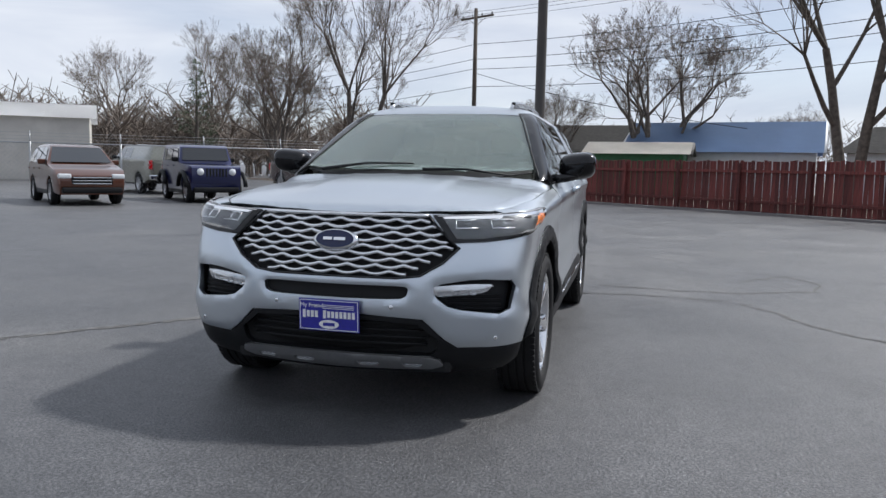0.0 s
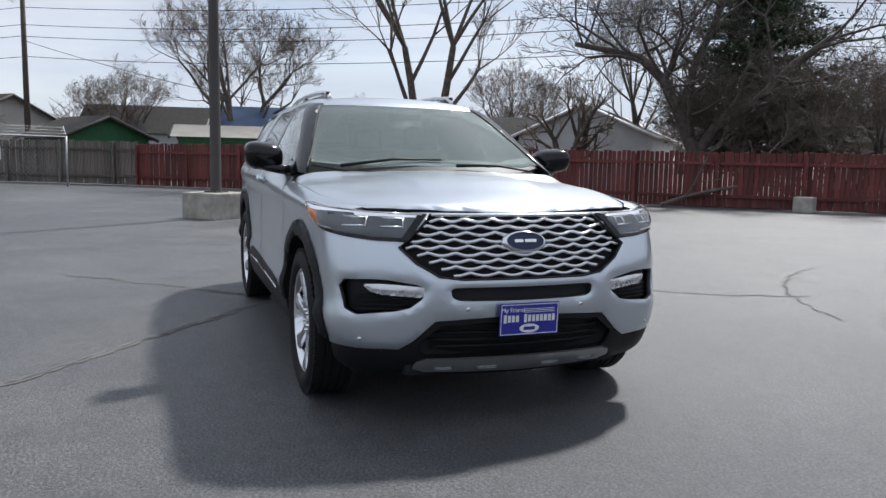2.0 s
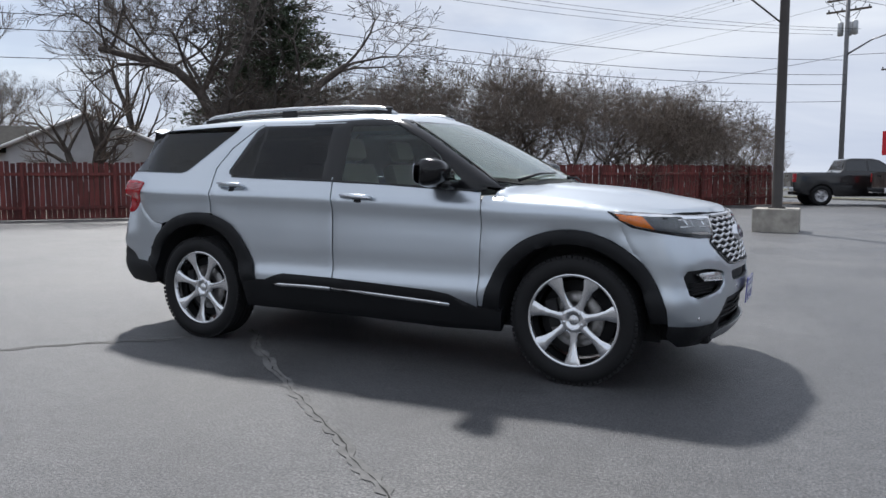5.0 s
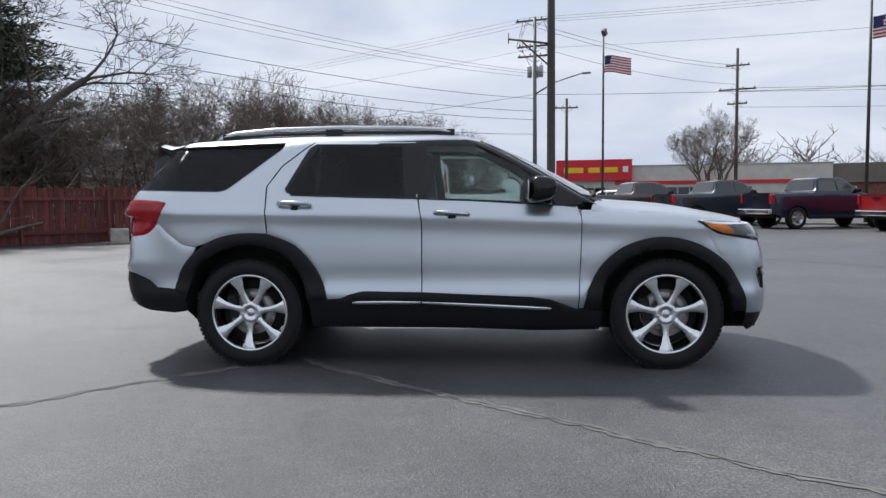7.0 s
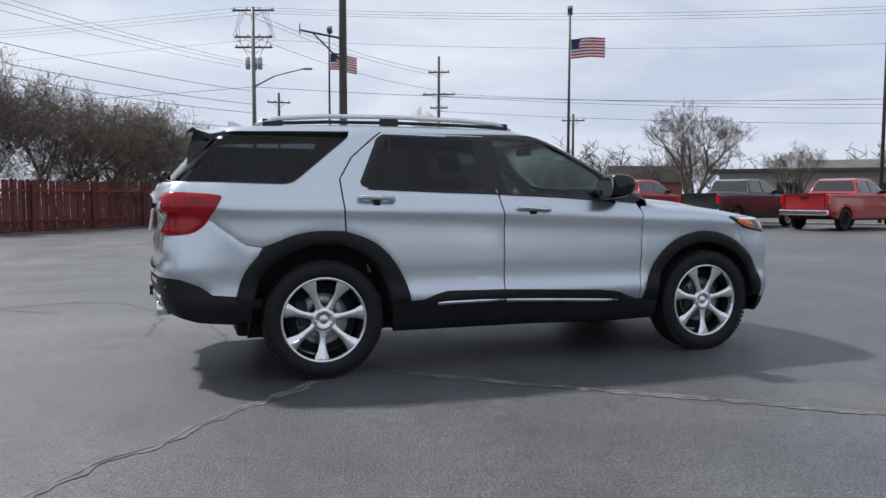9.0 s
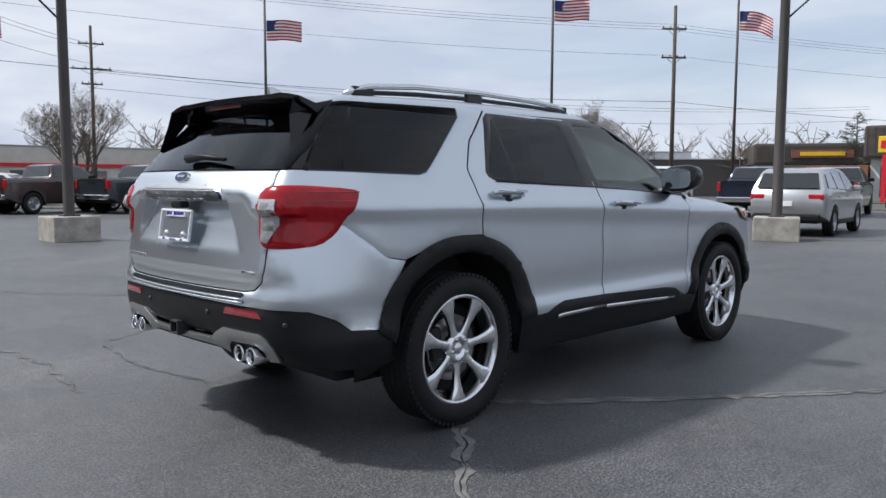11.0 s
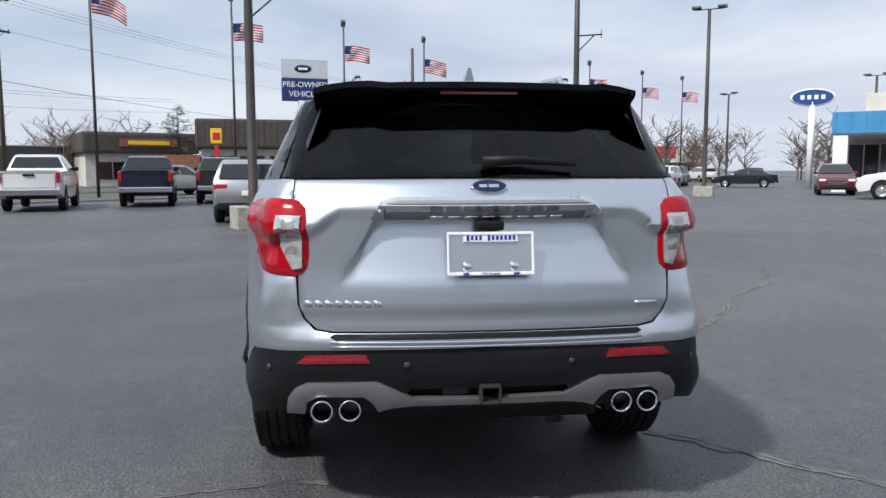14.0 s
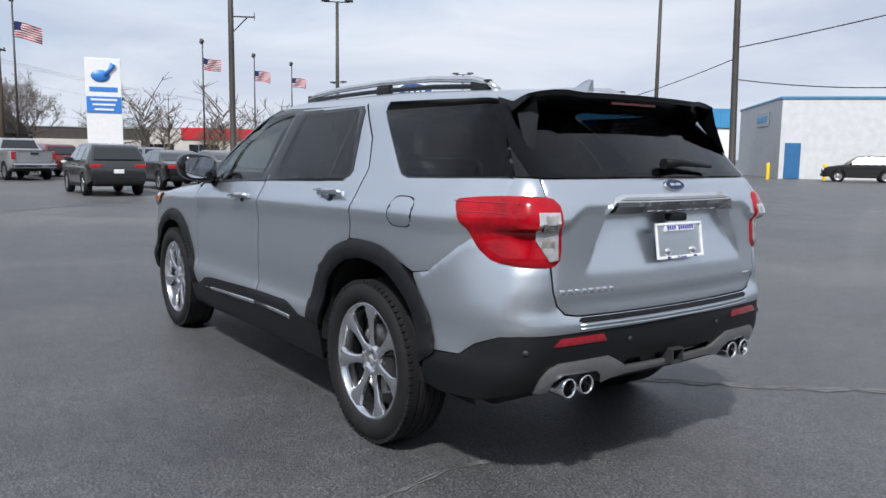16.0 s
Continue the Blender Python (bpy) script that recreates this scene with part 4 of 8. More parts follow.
        part("front_arch_trim", panel(af, ray_side, 0.03, off=0.016, thick=0.05, roll=0.012, flip=fl), M_CLAD, car, "black plastic wheel-arch trim")
        ar = [(x, z) for x, z in ARCH_R] + list(reversed(ARCH_RI))
        part("rear_arch_trim", panel(ar, ray_side, 0.03, off=0.016, thick=0.05, roll=0.012, flip=fl), M_CLAD, car, "black plastic wheel-arch trim")
        rk = [(-1.06, 0.50), (-0.831, 0.508), (-0.75, 0.540), (-0.66, 0.562), (-0.233, 0.556), (0.55, 0.524), (0.69, 0.507), (0.80, 0.465), (0.88, 0.435), (1.06, 0.43), (1.04, 0.285), (0.62, 0.275), (0.0, 0.292), (-1.04, 0.295)]
        part("rocker_trim", panel(rk, ray_side, 0.035, off=0.010, thick=0.06, roll=0.006, flip=fl), M_CLAD, car, "black plastic sill trim")
        bm = bmesh.new()
        strip(bm, ray_side, [(-0.735, 0.476), (-0.69, 0.481), (-0.45, 0.484), (-0.236, 0.482)], 0.030, 0.008, 0.010, fl)
        part("chrome_strip", bm, M_CHROME, car, "bright chrome sill strip")
        bm = bmesh.new()
        strip(bm, ray_side, [(-0.226, 0.481), (0.2, 0.464), (0.55, 0.447), (0.698, 0.438)], 0.030, 0.008, 0.010, fl)
        part("chrome_strip", bm, M_CHROME, car, "bright chrome sill strip")
        # wheel wells
        for wx in (1.5125, -1.5125):
            bm = bmesh.new()
            arch = [(x, z) for x, z in (ARCH_FI if wx > 0 else ARCH_RI)]
            rows = [[bm.verts.new((x, s * y, z + 0.004 if 0 < k < len(arch) - 1 else zl)) for k, (x, z) in enumerate(arch)] for y, zl in ((0.94, 0.42), (0.63, 0.25))]
            for k in range(len(arch) - 1):
                bm.faces.new((rows[0][k], rows[0][k + 1], rows[1][k + 1], rows[1][k]))
            bm.faces.new(rows[1])
            part("wheel_well", bm, M_DARK, car)
        # mirror
        mz = new("side_mirror")
        mz.parent = car
        bm = bmesh.new()
        bmesh.ops.create_uvsphere(bm, u_segments=28, v_segments=18, radius=1)
        for v in bm.verts:
            q = v.co
            x, y, z = (math.copysign(abs(c) ** 0.62, c) for c in q)
            v.co = (0.63 + 0.095 * x + 0.02 * y, s * (1.03 + 0.122 * y), 1.285 + (0.088 - 0.012 * x) * z + 0.012 * y)
            v.co.x -= 0.035 * max(0, -z) * 0.5
        if s < 0:
            bmesh.ops.reverse_faces(bm, faces=bm.faces[:])
        part("mirror_shell", bm, M_GLOSSBLACK, mz, "gloss black mirror housing", smooth=80)
        bm = bmesh.new()
        tube(bm, [(0.70, s * 0.86, 1.195), (0.68, s * 0.95, 1.205), (0.66, s * 1.03, 1.225)], [0.035, 0.03, 0.032], 10)
        part("mirror_arm", bm, M_GLOSSBLACK, mz)
        bm = bmesh.new()
        prof = [(0.106 * math.copysign(abs(math.cos(a)) ** 0.6, math.cos(a)), 0.070 * math.copysign(abs(math.sin(a)) ** 0.6, math.sin(a))) for a in np.linspace(0, 2 * math.pi, 33)[:-1]]
        vs = [bm.verts.new((0.531 + 0.02 * y, s * (1.03 + y), 1.285 + z)) for y, z in prof]
        f = bm.faces.new(vs)
        bmesh.ops.recalc_face_normals(bm, faces=[f])
        bmesh.ops.solidify(bm, geom=[f], thickness=0.004)
        part("mirror_glass", bm, mat("mirror_silver", (0.85, 0.87, 0.9), 0.02, metal=1, var=0.02, fine=0.0), mz)
        # roof rail
        rail = new("roof_rail")
        rail.parent = car
        bm = bmesh.new()
        xs = np.array([-1.90, -1.84, -1.74, -1.4, -0.9, -0.4, -0.12, -0.03, 0.02])
        p, n = onto(ROOF, [(x, 0.50) for x in xs], 0.0)
        hh = [0.002, 0.028, 0.05, 0.062, 0.064, 0.056, 0.042, 0.024, 0.002]
        pts = [(q[0], s * q[1], q[2] + h) for q, h in zip(p, hh)]
        tube(bm, pts, [0.012] + [0.017] * 7 + [0.012], 10)
        part("rail_bar", bm, M_SATIN, rail, "satin chrome roof rail", smooth=60)
        bm = bmesh.new()
        pts = [(q[0], s * q[1], q[2] + h * 0.35) for q, h in zip(p, hh)]
        tube(bm, pts[1:-1], 0.013, 8)
        part("rail_base", bm, M_GLOSSBLACK, rail)
        for x in (-1.78, -0.95, -0.08):
            bm = bmesh.new()
            q, _ = onto(ROOF, [(x, 0.50)], 0.0)
            box(bm, (x, s * q[0][1], q[0][2] + 0.022), (0.14, 0.028, 0.05), bev=0.01)
            part("rail_foot", bm, M_GLOSSBLACK, rail)

    # rear
    tg = both([(0.0, 0.766), (0.57, 0.766), (0.629, 0.775), (0.667, 0.809), (0.686, 0.86), (0.700, 1.0), (0.708, 1.2), (0.735, 1.305), (0.0, 1.308)])
    folds = []
    for s in S:
        for d in (-0.015, 0.0, 0.017):
            folds.append([(s * (0.3 + 0.9 * math.atan((0.40 + (1.158 - z) * 0.55 + d - 0.3) / 0.86)), float(z)) for z in np.linspace(0.935, 1.19, 22)])
    tail = part("tailgate", panel(tg, REAR, 0.018, roll=0.005, creases=folds), M_SILVER, car)
    bar = both([(0.0, 1.236), (0.34, 1.236), (0.39, 1.222), (0.43, 1.162), (0.0, 1.160)])
    hb = part("tailgate_bar", panel(bar, REAR, 0.03, off=0.020, thick=0.05, roll=0.008), M_SATIN, tail, "satin chrome tailgate bar")
    part("bar_inset", panel(both([(0.0, 1.222), (0.33, 1.222), (0.37, 1.212), (0.395, 1.168), (0.0, 1.166)]), REAR, 0.03, off=0.0225, thick=0.004), M_SKID, tail)
    bm = bmesh.new()
    for k in range(8):
        u = 0.213 - k * 0.061
        strip(bm, REAR, [(u, 1.190), (u - 0.046, 1.190)], 0.032, 0.004, 0.022)
    part("nameplate_bar", bm, M_CHROME, tail, "row of raised chrome nameplate bars")
    bm = bmesh.new()
    for k in range(8):
        u = 0.665 - k * 0.0355
        strip(bm, REAR, [(u, 0.862), (u - 0.026, 0.862)], 0.022, 0.003, 0.0)
    part("trim_nameplate", bm, M_CHROME, tail)
    bm = bmesh.new()
    strip(bm, REAR, [(-0.55, 0.848), (-0.64, 0.848)], 0.014, 0.003, 0.0)
    part("small_nameplate", bm, M_CHROME, tail)
    m = on_face(REAR, (0.0, 1.272), -0.004) @ Matrix.Diagonal((1, 0.42, 1, 1))
    bm = bmesh.new()
    lathe(bm, [(0.0, 0.016), (0.060, 0.016), (0.066, 0.013), (0.070, 0.0)], 40, m)
    bd = part("badge", bm, M_CHROME, tail, "oval chrome badge", smooth=50)
    bm = bmesh.new()
    lathe(bm, [(0.0, 0.0175), (0.060, 0.017)], 36, m)
    part("badge_field", bm, M_BADGE, bd)
    bm = bmesh.new()
    for dy, w in ((-0.022, 0.028), (0.016, 0.036)):
        box(bm, (dy, 0, 0.0182), (w, 0.03, 0.002), m)
    part("badge_bar", bm, M_CHROME, bd)
    gl = both([(0.0, 1.312), (0.765, 1.309), (0.83, 1.40), (0.90, 1.52), (0.955, 1.60), (0.80, 1.628), (0.0, 1.63)])
    part("rear_glass", panel(gl, REAR, 0.05, off=0.0, thick=0.005, roll=0.001), M_PRIV, tail, "dark rear glass")
    # spoiler
    sp = bmesh.new()
    up, lo = [], []
    for y in np.linspace(-0.63, 0.63, 19):
        a = abs(y)
        side = 0.02 * max(0, (a - 0.45) / 0.18) ** 2
        p, n = onto(ray_top, [(-2.10, y), (-2.16, y)], 0.004)
        tipx = -2.345 + 0.10 * y * y + (0.02 if a > 0.42 else 0.0)
        tipz = 1.668 - 0.03 * y * y + (0.010 if 0.42 < a else 0.0) - side
        up.append([tuple(p[0]), (-2.23 + 0.08 * y * y, y, p[1][2] + 0.012), (tipx, y * 1.0, tipz)])
        lo.append([(tipx + 0.004, y, tipz - 0.022), (-2.22 + 0.08 * y * y, y, 1.595 - side), (-2.12, y, 1.60)])
    rows = [[sp.verts.new(c) for c in u + l] for u, l in zip(up, lo)]
    for a, b in zip(rows, rows[1:]):
        for j in range(6):
            f = sp.faces.new((a[j], a[(j + 1) % 6], b[(j + 1) % 6], b[j]))
            f.material_index = 0 if j in (0, 1) else 1
    for r in (rows[0], rows[-1][::-1]):
        sp.faces.new(r).material_index = 1
    bmesh.ops.recalc_face_normals(sp, faces=sp.faces[:])
    spo = part("spoiler", sp, [M_SILVER, M_GLOSSBLACK], tail, "roof spoiler with gloss black underside", smooth=35)
    bm = bmesh.new()
    box(bm, (-2.30, 0, 1.630), (0.02, 0.30, 0.012), bev=0.003)
    part("brake_light", bm, M_REDREFL, spo)
    for s in S:
        bm = bmesh.new()
        vs = [bm.verts.new(c) for c in ((-2.30, s * 0.60, 1.645), (-2.19, s * 0.605, 1.60), (-2.315, s * 0.665, 1.43), (-2.355, s * 0.65, 1.415), (-2.325, s * 0.60, 1.56))]
        f = bm.faces.new(vs)
        bmesh.ops.solidify(bm, geom=[f], thickness=0.015)
        bmesh.ops.recalc_face_normals(bm, faces=bm.faces[:])
        part("spoiler_fin", bm, M_GLOSSBLACK, spo)
    bm = bmesh.new()
    p, n = onto(REAR, [(0.02, 1.345), (-0.12, 1.352), (-0.33, 1.335)], 0.03)
    tube(bm, [tuple(q) for q in p], [0.024, 0.016, 0.008], 8)
    part("rear_wiper", bm, M_CLAD, tail, "black rear wiper")
    bm = bmesh.new()
    box(bm, (-2.565, 0, 1.140), (0.05, 0.10, 0.035), bev=0.01)
    part("rear_camera", bm, M_CLAD, tail)
    # number-plate frame, with bars for its lettering
    pz = 1.040
    pm = pose(-2.590, 0, pz, 0, 9, 0)
    plate = new("plate_frame")
    plate.parent = tail
    bm = bmesh.new()
    box(bm, (0.004, 0, 0), (0.006, 0.305, 0.152), pm)
    part("plate_blank", bm, M_SILVER, plate)
    for nm, c, sz in (("frame_bar", (-0.003, 0, 0.072), (0.010, 0.312, 0.011)), ("frame_bar", (-0.003, 0, -0.071), (0.010, 0.312, 0.012)), ("frame_bar", (-0.003, 0.152, 0), (0.010, 0.008, 0.134)), ("frame_bar", (-0.003, -0.152, 0), (0.010, 0.008, 0.134)), ("frame_tab", (-0.003, 0, 0.052), (0.014, 0.195, 0.022))):
        bm = bmesh.new()
        box(bm, c, sz, pm, bev=0.003)
        part(nm, bm, M_WHITE, plate)
    bm = bmesh.new()
    for k in range(12):
        if k != 4:
            box(bm, (-0.0108, 0.082 - k * 0.0150, 0.056), (0.002, 0.0095, 0.020 if k in (0, 5) else 0.015), pm)
    for c, w in ((0.09, 0.02), (-0.09, 0.02)):
        box(bm, (-0.0108, c, -0.071), (0.002, w, 0.008), pm)
    part("plate_lettering", bm, M_BLUESIGN, plate)
    t = text(plate, "My Friend", 0.015, (0, 0, 0), M_BLUESIGN, 0.0006)
    t.matrix_basis = pm @ pose(-0.0088, 0, -0.071, 90, 0, -90)
    for c in (0.085, -0.085):
        bm = bmesh.new()
        lathe(bm, [(0.0, 0.012), (0.012, 0.010), (0.018, 0.0)], 16, pm @ pose(0, c, -0.045, 0, -90, 0))
        part("plate_knob", bm, M_CHROME, plate)
    rb_top = [(0.0, 0.760), (0.57, 0.760), (0.635, 0.770), (0.674, 0.806), (0.693, 0.86), (0.706, 0.965), (0.80, 0.975), (0.90, 0.99), (0.965, 1.035), (1.04, 1.066), (1.30, 0.900), (1.43, 0.882), (1.37, 0.80), (1.29, 0.70), (1.24, 0.575), (1.08, 0.588), (1.007, 0.64), (0.90, 0.686), (0.82, 0.694), (0.0, 0.706)]
    rb = part("rear_bumper", panel(both(rb_top), REAR, 0.03, roll=0.005), M_SILVER, car)
    part("bumper_step", panel(both([(0.0, 0.757), (0.56, 0.756), (0.575, 0.745), (0.555, 0.735), (0.0, 0.737)]), REAR, 0.03, off=0.006, thick=0.02, roll=0.004), M_CLAD, rb, "ribbed black step pad")
    for z in (0.727, 0.712):
        bm = bmesh.new()
        strip(bm, REAR, [(u, z) for u in np.linspace(-0.57, 0.57, 21)], 0.010, 0.006, 0.001)
        part("step_moulding", bm, M_SILVER, rb)
    blk = both([(0.0, 0.702), (0.82, 0.690), (0.90, 0.682), (1.007, 0.636), (1.08, 0.584), (1.24, 0.570), (1.32, 0.53), (1.34, 0.41), (1.2, 0.39), (1.0, 0.405), (0.85, 0.44), (0.76, 0.455), (0.0, 0.462)])
    val = both([(0.0, 0.548), (0.285, 0.548), (0.30, 0.53), (0.262, 0.512), (0.0, 0.510)])
    part("rear_valance", panel(blk, REAR, 0.035, off=-0.004, thick=0.03, holes=[val]), M_CLAD, car, "textured black lower rear bumper")
    part("valance_backing", panel(both([(0.0, 0.57), (0.33, 0.57), (0.33, 0.48), (0.0, 0.48)]), REAR, 0.05, off=-0.06, thick=0.01), M_DARK, car)
    for s in S:
        part("corner_panel", panel([(s * u, z) for u, z in [(0.716, 1.215), (0.742, 1.306), (0.80, 1.308), (1.10, 1.300), (1.14, 1.215)]], REAR, 0.03, off=-0.001, thick=0.015), M_SILVER, car)
        part("rear_reflector", panel([(s * u, z) for u, z in [(0.43, 0.652), (0.447, 0.683), (0.655, 0.680), (0.69, 0.651), (0.66, 0.648)]], REAR, 0.03, off=0.004, thick=0.012), M_REDREFL, rb, "dark red reflector")
        tr = [(0.76, 0.455), (0.735, 0.52), (0.705, 0.556), (0.66, 0.577), (0.41, 0.583), (0.353, 0.557), (0.28, 0.517), (0.0, 0.512), (0.0, 0.488), (0.27, 0.486), (0.36, 0.476), (0.41, 0.46), (0.43, 0.50), (0.46, 0.525), (0.63, 0.525), (0.675, 0.50), (0.695, 0.45)]
        part("diffuser_trim", panel([(s * u, z) for u, z in tr], REAR, 0.03, off=0.012, thick=0.025, roll=0.006), M_SKID, rb, "grey painted diffuser trim")
        part("exhaust_recess", panel([(s * u, z) for u, z in [(0.43, 0.43), (0.44, 0.50), (0.46, 0.522), (0.63, 0.522), (0.67, 0.50), (0.69, 0.43)]], REAR, 0.04, off=-0.02, thick=0.01), M_DARK, car)
        for y in (0.605, 0.505):
            bm = bmesh.new()
            mm = pose(-2.548, s * y, 0.472, 0, -90, 0)
            lathe(bm, [(0.033, -0.12), (0.033, 0.0), (0.036, 0.008), (0.040, 0.006), (0.041, 0.0), (0.040, -0.12)], 32, mm)
            ex = part("exhaust_tip", bm, M_CHROME, car, "round chrome exhaust tip", smooth=50)
            bm = bmesh.new()
            lathe(bm, [(0.0, -0.10), (0.033, -0.10)], 24, mm)
            part("exhaust_bore", bm, M_DARK, ex)
        tl = part("tail_lamp", panel([(s * u, z) for u, z in TAIL], REAR, 0.025, off=0.010, thick=0.03, roll=0.008, soft=1), M_REDLENS, car, "red and clear wraparound tail lamp")
        part("clear_lens", panel([(s * u, z) for u, z in CLEAR], REAR, 0.02, off=0.018, thick=0.010, roll=0.002), M_HEADCLEAR, tl, "clear reversing lamp")
        for z0, z1 in ((1.10, 1.165), (1.03, 1.085)):
            part("lamp_cell", panel([(s * 0.685, z0), (s * 0.685, z1), (s * 0.742, z1), (s * 0.742, z0)], REAR, 0.02, off=0.0195, thick=0.003), M_GLOSSGREY, tl)
        for z in (1.205, 1.165):
            bm = bmesh.new()
            strip(bm, REAR, [(s * u, z) for u in np.linspace(0.78, 1.12 - (1.20 - z) * 0.6, 8)], 0.005, 0.002, 0.009)
            part("lamp_rib", bm, M_REDREFL, tl)
        for u, z in ((0.30, 0.645), (0.80, 0.63)):
            bm = bmesh.new()
            p, n = onto(REAR, [(s * u, z)], 0.0)
            mm = Matrix.Translation(p[0]) @ Vector(n[0]).to_track_quat("Z", "Y").to_matrix().to_4x4()
            lathe(bm, [(0.0, 0.003), (0.010, 0.003), (0.012, 0.0)], 14, mm)
            part("parking_sensor", bm, M_DASH, rb)
    hitch = new("tow_hitch")
    hitch.parent = car
    bm = bmesh.new()
    for c, sz in (((0, 0, 0.03), (0.10, 0.075, 0.009)), ((0, 0, -0.03), (0.10, 0.075, 0.009)), ((0, 0.034, 0), (0.10, 0.009, 0.068)), ((0, -0.034, 0), (0.10, 0.009, 0.068))):
        box(bm, c, sz, pose(-2.565, 0.0, 0.532), bev=0.002)
    part("receiver", bm, M_DASH, hitch)
    bm = bmesh.new()
    box(bm, (-2.53, 0.12, 0.53), (0.04, 0.10, 0.05), bev=0.012)
    part("wiring_socket", bm, M_DASH, hitch)
    # antenna fin
    bm = bmesh.new()
    prof = [(-2.04, 0.0), (-1.86, 0.0), (-1.93, 0.022), (-2.0, 0.055), (-2.035, 0.062), (-2.05, 0.058)]
    z0 = 1.700
    l = [bm.verts.new((x, 0.022 if h == 0 else 0.006, z0 + h)) for x, h in prof]
    r = [bm.verts.new((x, -0.022 if h == 0 else -0.006, z0 + h)) for x, h in prof]
    bm.faces.new(l)
    bm.faces.new(r[::-1])
    for k in range(6):
        bm.faces.new((l[k], r[k], r[(k + 1) % 6], l[(k + 1) % 6]))
    bmesh.ops.recalc_face_normals(bm, faces=bm.faces[:])
    part("antenna_fin", bm, M_SILVER, car)

    # dealer's blue plate in front
    fp = new("front_plate")
    fp.parent = car
    fm = pose(2.405, 0, 0.537, 0, 3, 0)
    bm = bmesh.new()
    box(bm, (0, 0, 0), (0.006, 0.312, 0.158), fm, bev=0.002)
    part("plate_panel", bm, M_BLUESIGN, fp, "bright blue plastic plate")
    bm = bmesh.new()
    for c, sz in (((0.0045, 0, 0.072), (0.002, 0.300, 0.003)), ((0.0045, 0, -0.072), (0.002, 0.300, 0.003)), ((0.0045, 0.149, 0), (0.002, 0.003, 0.146)), ((0.0045, -0.149, 0), (0.002, 0.003, 0.146))):
        box(bm, c, sz, fm)
    part("plate_border", bm, M_WHITE, fp)
    t = text(fp, "My Friend", 0.030, (0, 0, 0), M_WHITE, 0.001)
    t.matrix_basis = fm @ pose(0.0042, -0.088, 0.046, 90, 0, 90)
    for k in range(13):
        if k != 4:
            bm = bmesh.new()
            box(bm, (0.0045, -0.128 + k * 0.0212, 0.004), (0.002, 0.0145, 0.040 if k in (0, 5) else 0.032), fm)
            part("lettering_bar", bm, M_WHITE, fp)
    for z in (0.050, 0.042, 0.034):
        bm = bmesh.new()
        box(bm, (0.0045, 0.05, z), (0.002, 0.16, 0.0025), fm)
        part("plate_line", bm, M_WHITE, fp)
    bm = bmesh.new()
    lathe(bm, [(0.0, 0.0), (0.052, 0.0)], 28, fm @ pose(0.0045, 0, -0.045, 0, 90, 0) @ Matrix.Diagonal((0.42, 1, 1, 1)))
    part("plate_oval", bm, M_WHITE, fp)
    bm = bmesh.new()
    box(bm, (0.0055, 0, -0.045), (0.001, 0.06, 0.016), fm)
    part("oval_bar", bm, M_BLUESIGN, fp)

    # under the skin and inside
    bm = bmesh.new()
    box(bm, (0.1, 0, 0.36), (4.3, 1.15, 0.22), bev=0.03)
    box(bm, (0.0, 0, 0.36), (1.9, 1.72, 0.16), bev=0.03)
    part("underbody", bm, M_DARK, car)
    bm = bmesh.new()
    box(bm, (1.62, 0, 0.72), (1.05, 0.9, 0.56), bev=0.05)
    part("engine_bay", bm, M_DARK, car)
    for s in S:
        inner = [(0.98, 0.35), (0.98, 1.05), (-0.25, 1.10), (-1.30, 1.14), (-1.30, 1.05), (-0.95, 0.9), (-0.95, 0.35)]
        part("inner_side", panel(inner, ray_side, 0.12, off=-0.05, thick=0.01, flip=s < 0), M_DASH, car)
        qin = [(-1.30, 1.02), (-1.30, 1.28), (-2.30, 1.28), (-2.36, 1.0), (-1.95, 0.95), (-1.66, 1.0)]
        part("inner_side", panel(qin, ray_side, 0.12, off=-0.05, thick=0.01, flip=s < 0), M_DASH, car)
    bm = bmesh.new()
    box(bm, (-0.75, 0, 0.50), (3.3, 1.5, 0.06))
    part("cabin_floor", bm, M_DASH, car)
    part("headliner", panel([(0.15, 0.45), (-2.05, 0.45), (-2.05, math.pi * 0.65 - 0.45), (0.15, math.pi * 0.65 - 0.45)], ROOF, 0.12, off=-0.04, thick=0.008), M_SEAT, car)
    bm = bmesh.new()
    box(bm, (0.86, 0, 0.98), (0.42, 1.45, 0.30), bev=0.09)
    box(bm, (0.72, 0.38, 1.14), (0.2, 0.36, 0.08), bev=0.03)
    part("dashboard", bm, M_DASH, car)
    bm = bmesh.new()
    lathe(bm, [(0.172 + 0.014 * math.cos(a), 0.014 * math.sin(a)) for a in np.linspace(0, 2 * math.pi, 9)[:-1]], 32, pose(0.50, 0.38, 1.02, 0, -65, 0), closed=True)
    box(bm, (0, 0, 0), (0.08, 0.32, 0.02), pose(0.50, 0.38, 1.02, 0, -65, 0), bev=0.008)
    part("steering_wheel", bm, M_DASH, car)
    bm = bmesh.new()
    box(bm, (0.36, 0, 1.585), (0.03, 0.24, 0.07), bev=0.015)
    part("inner_mirror", bm, M_DASH, car)
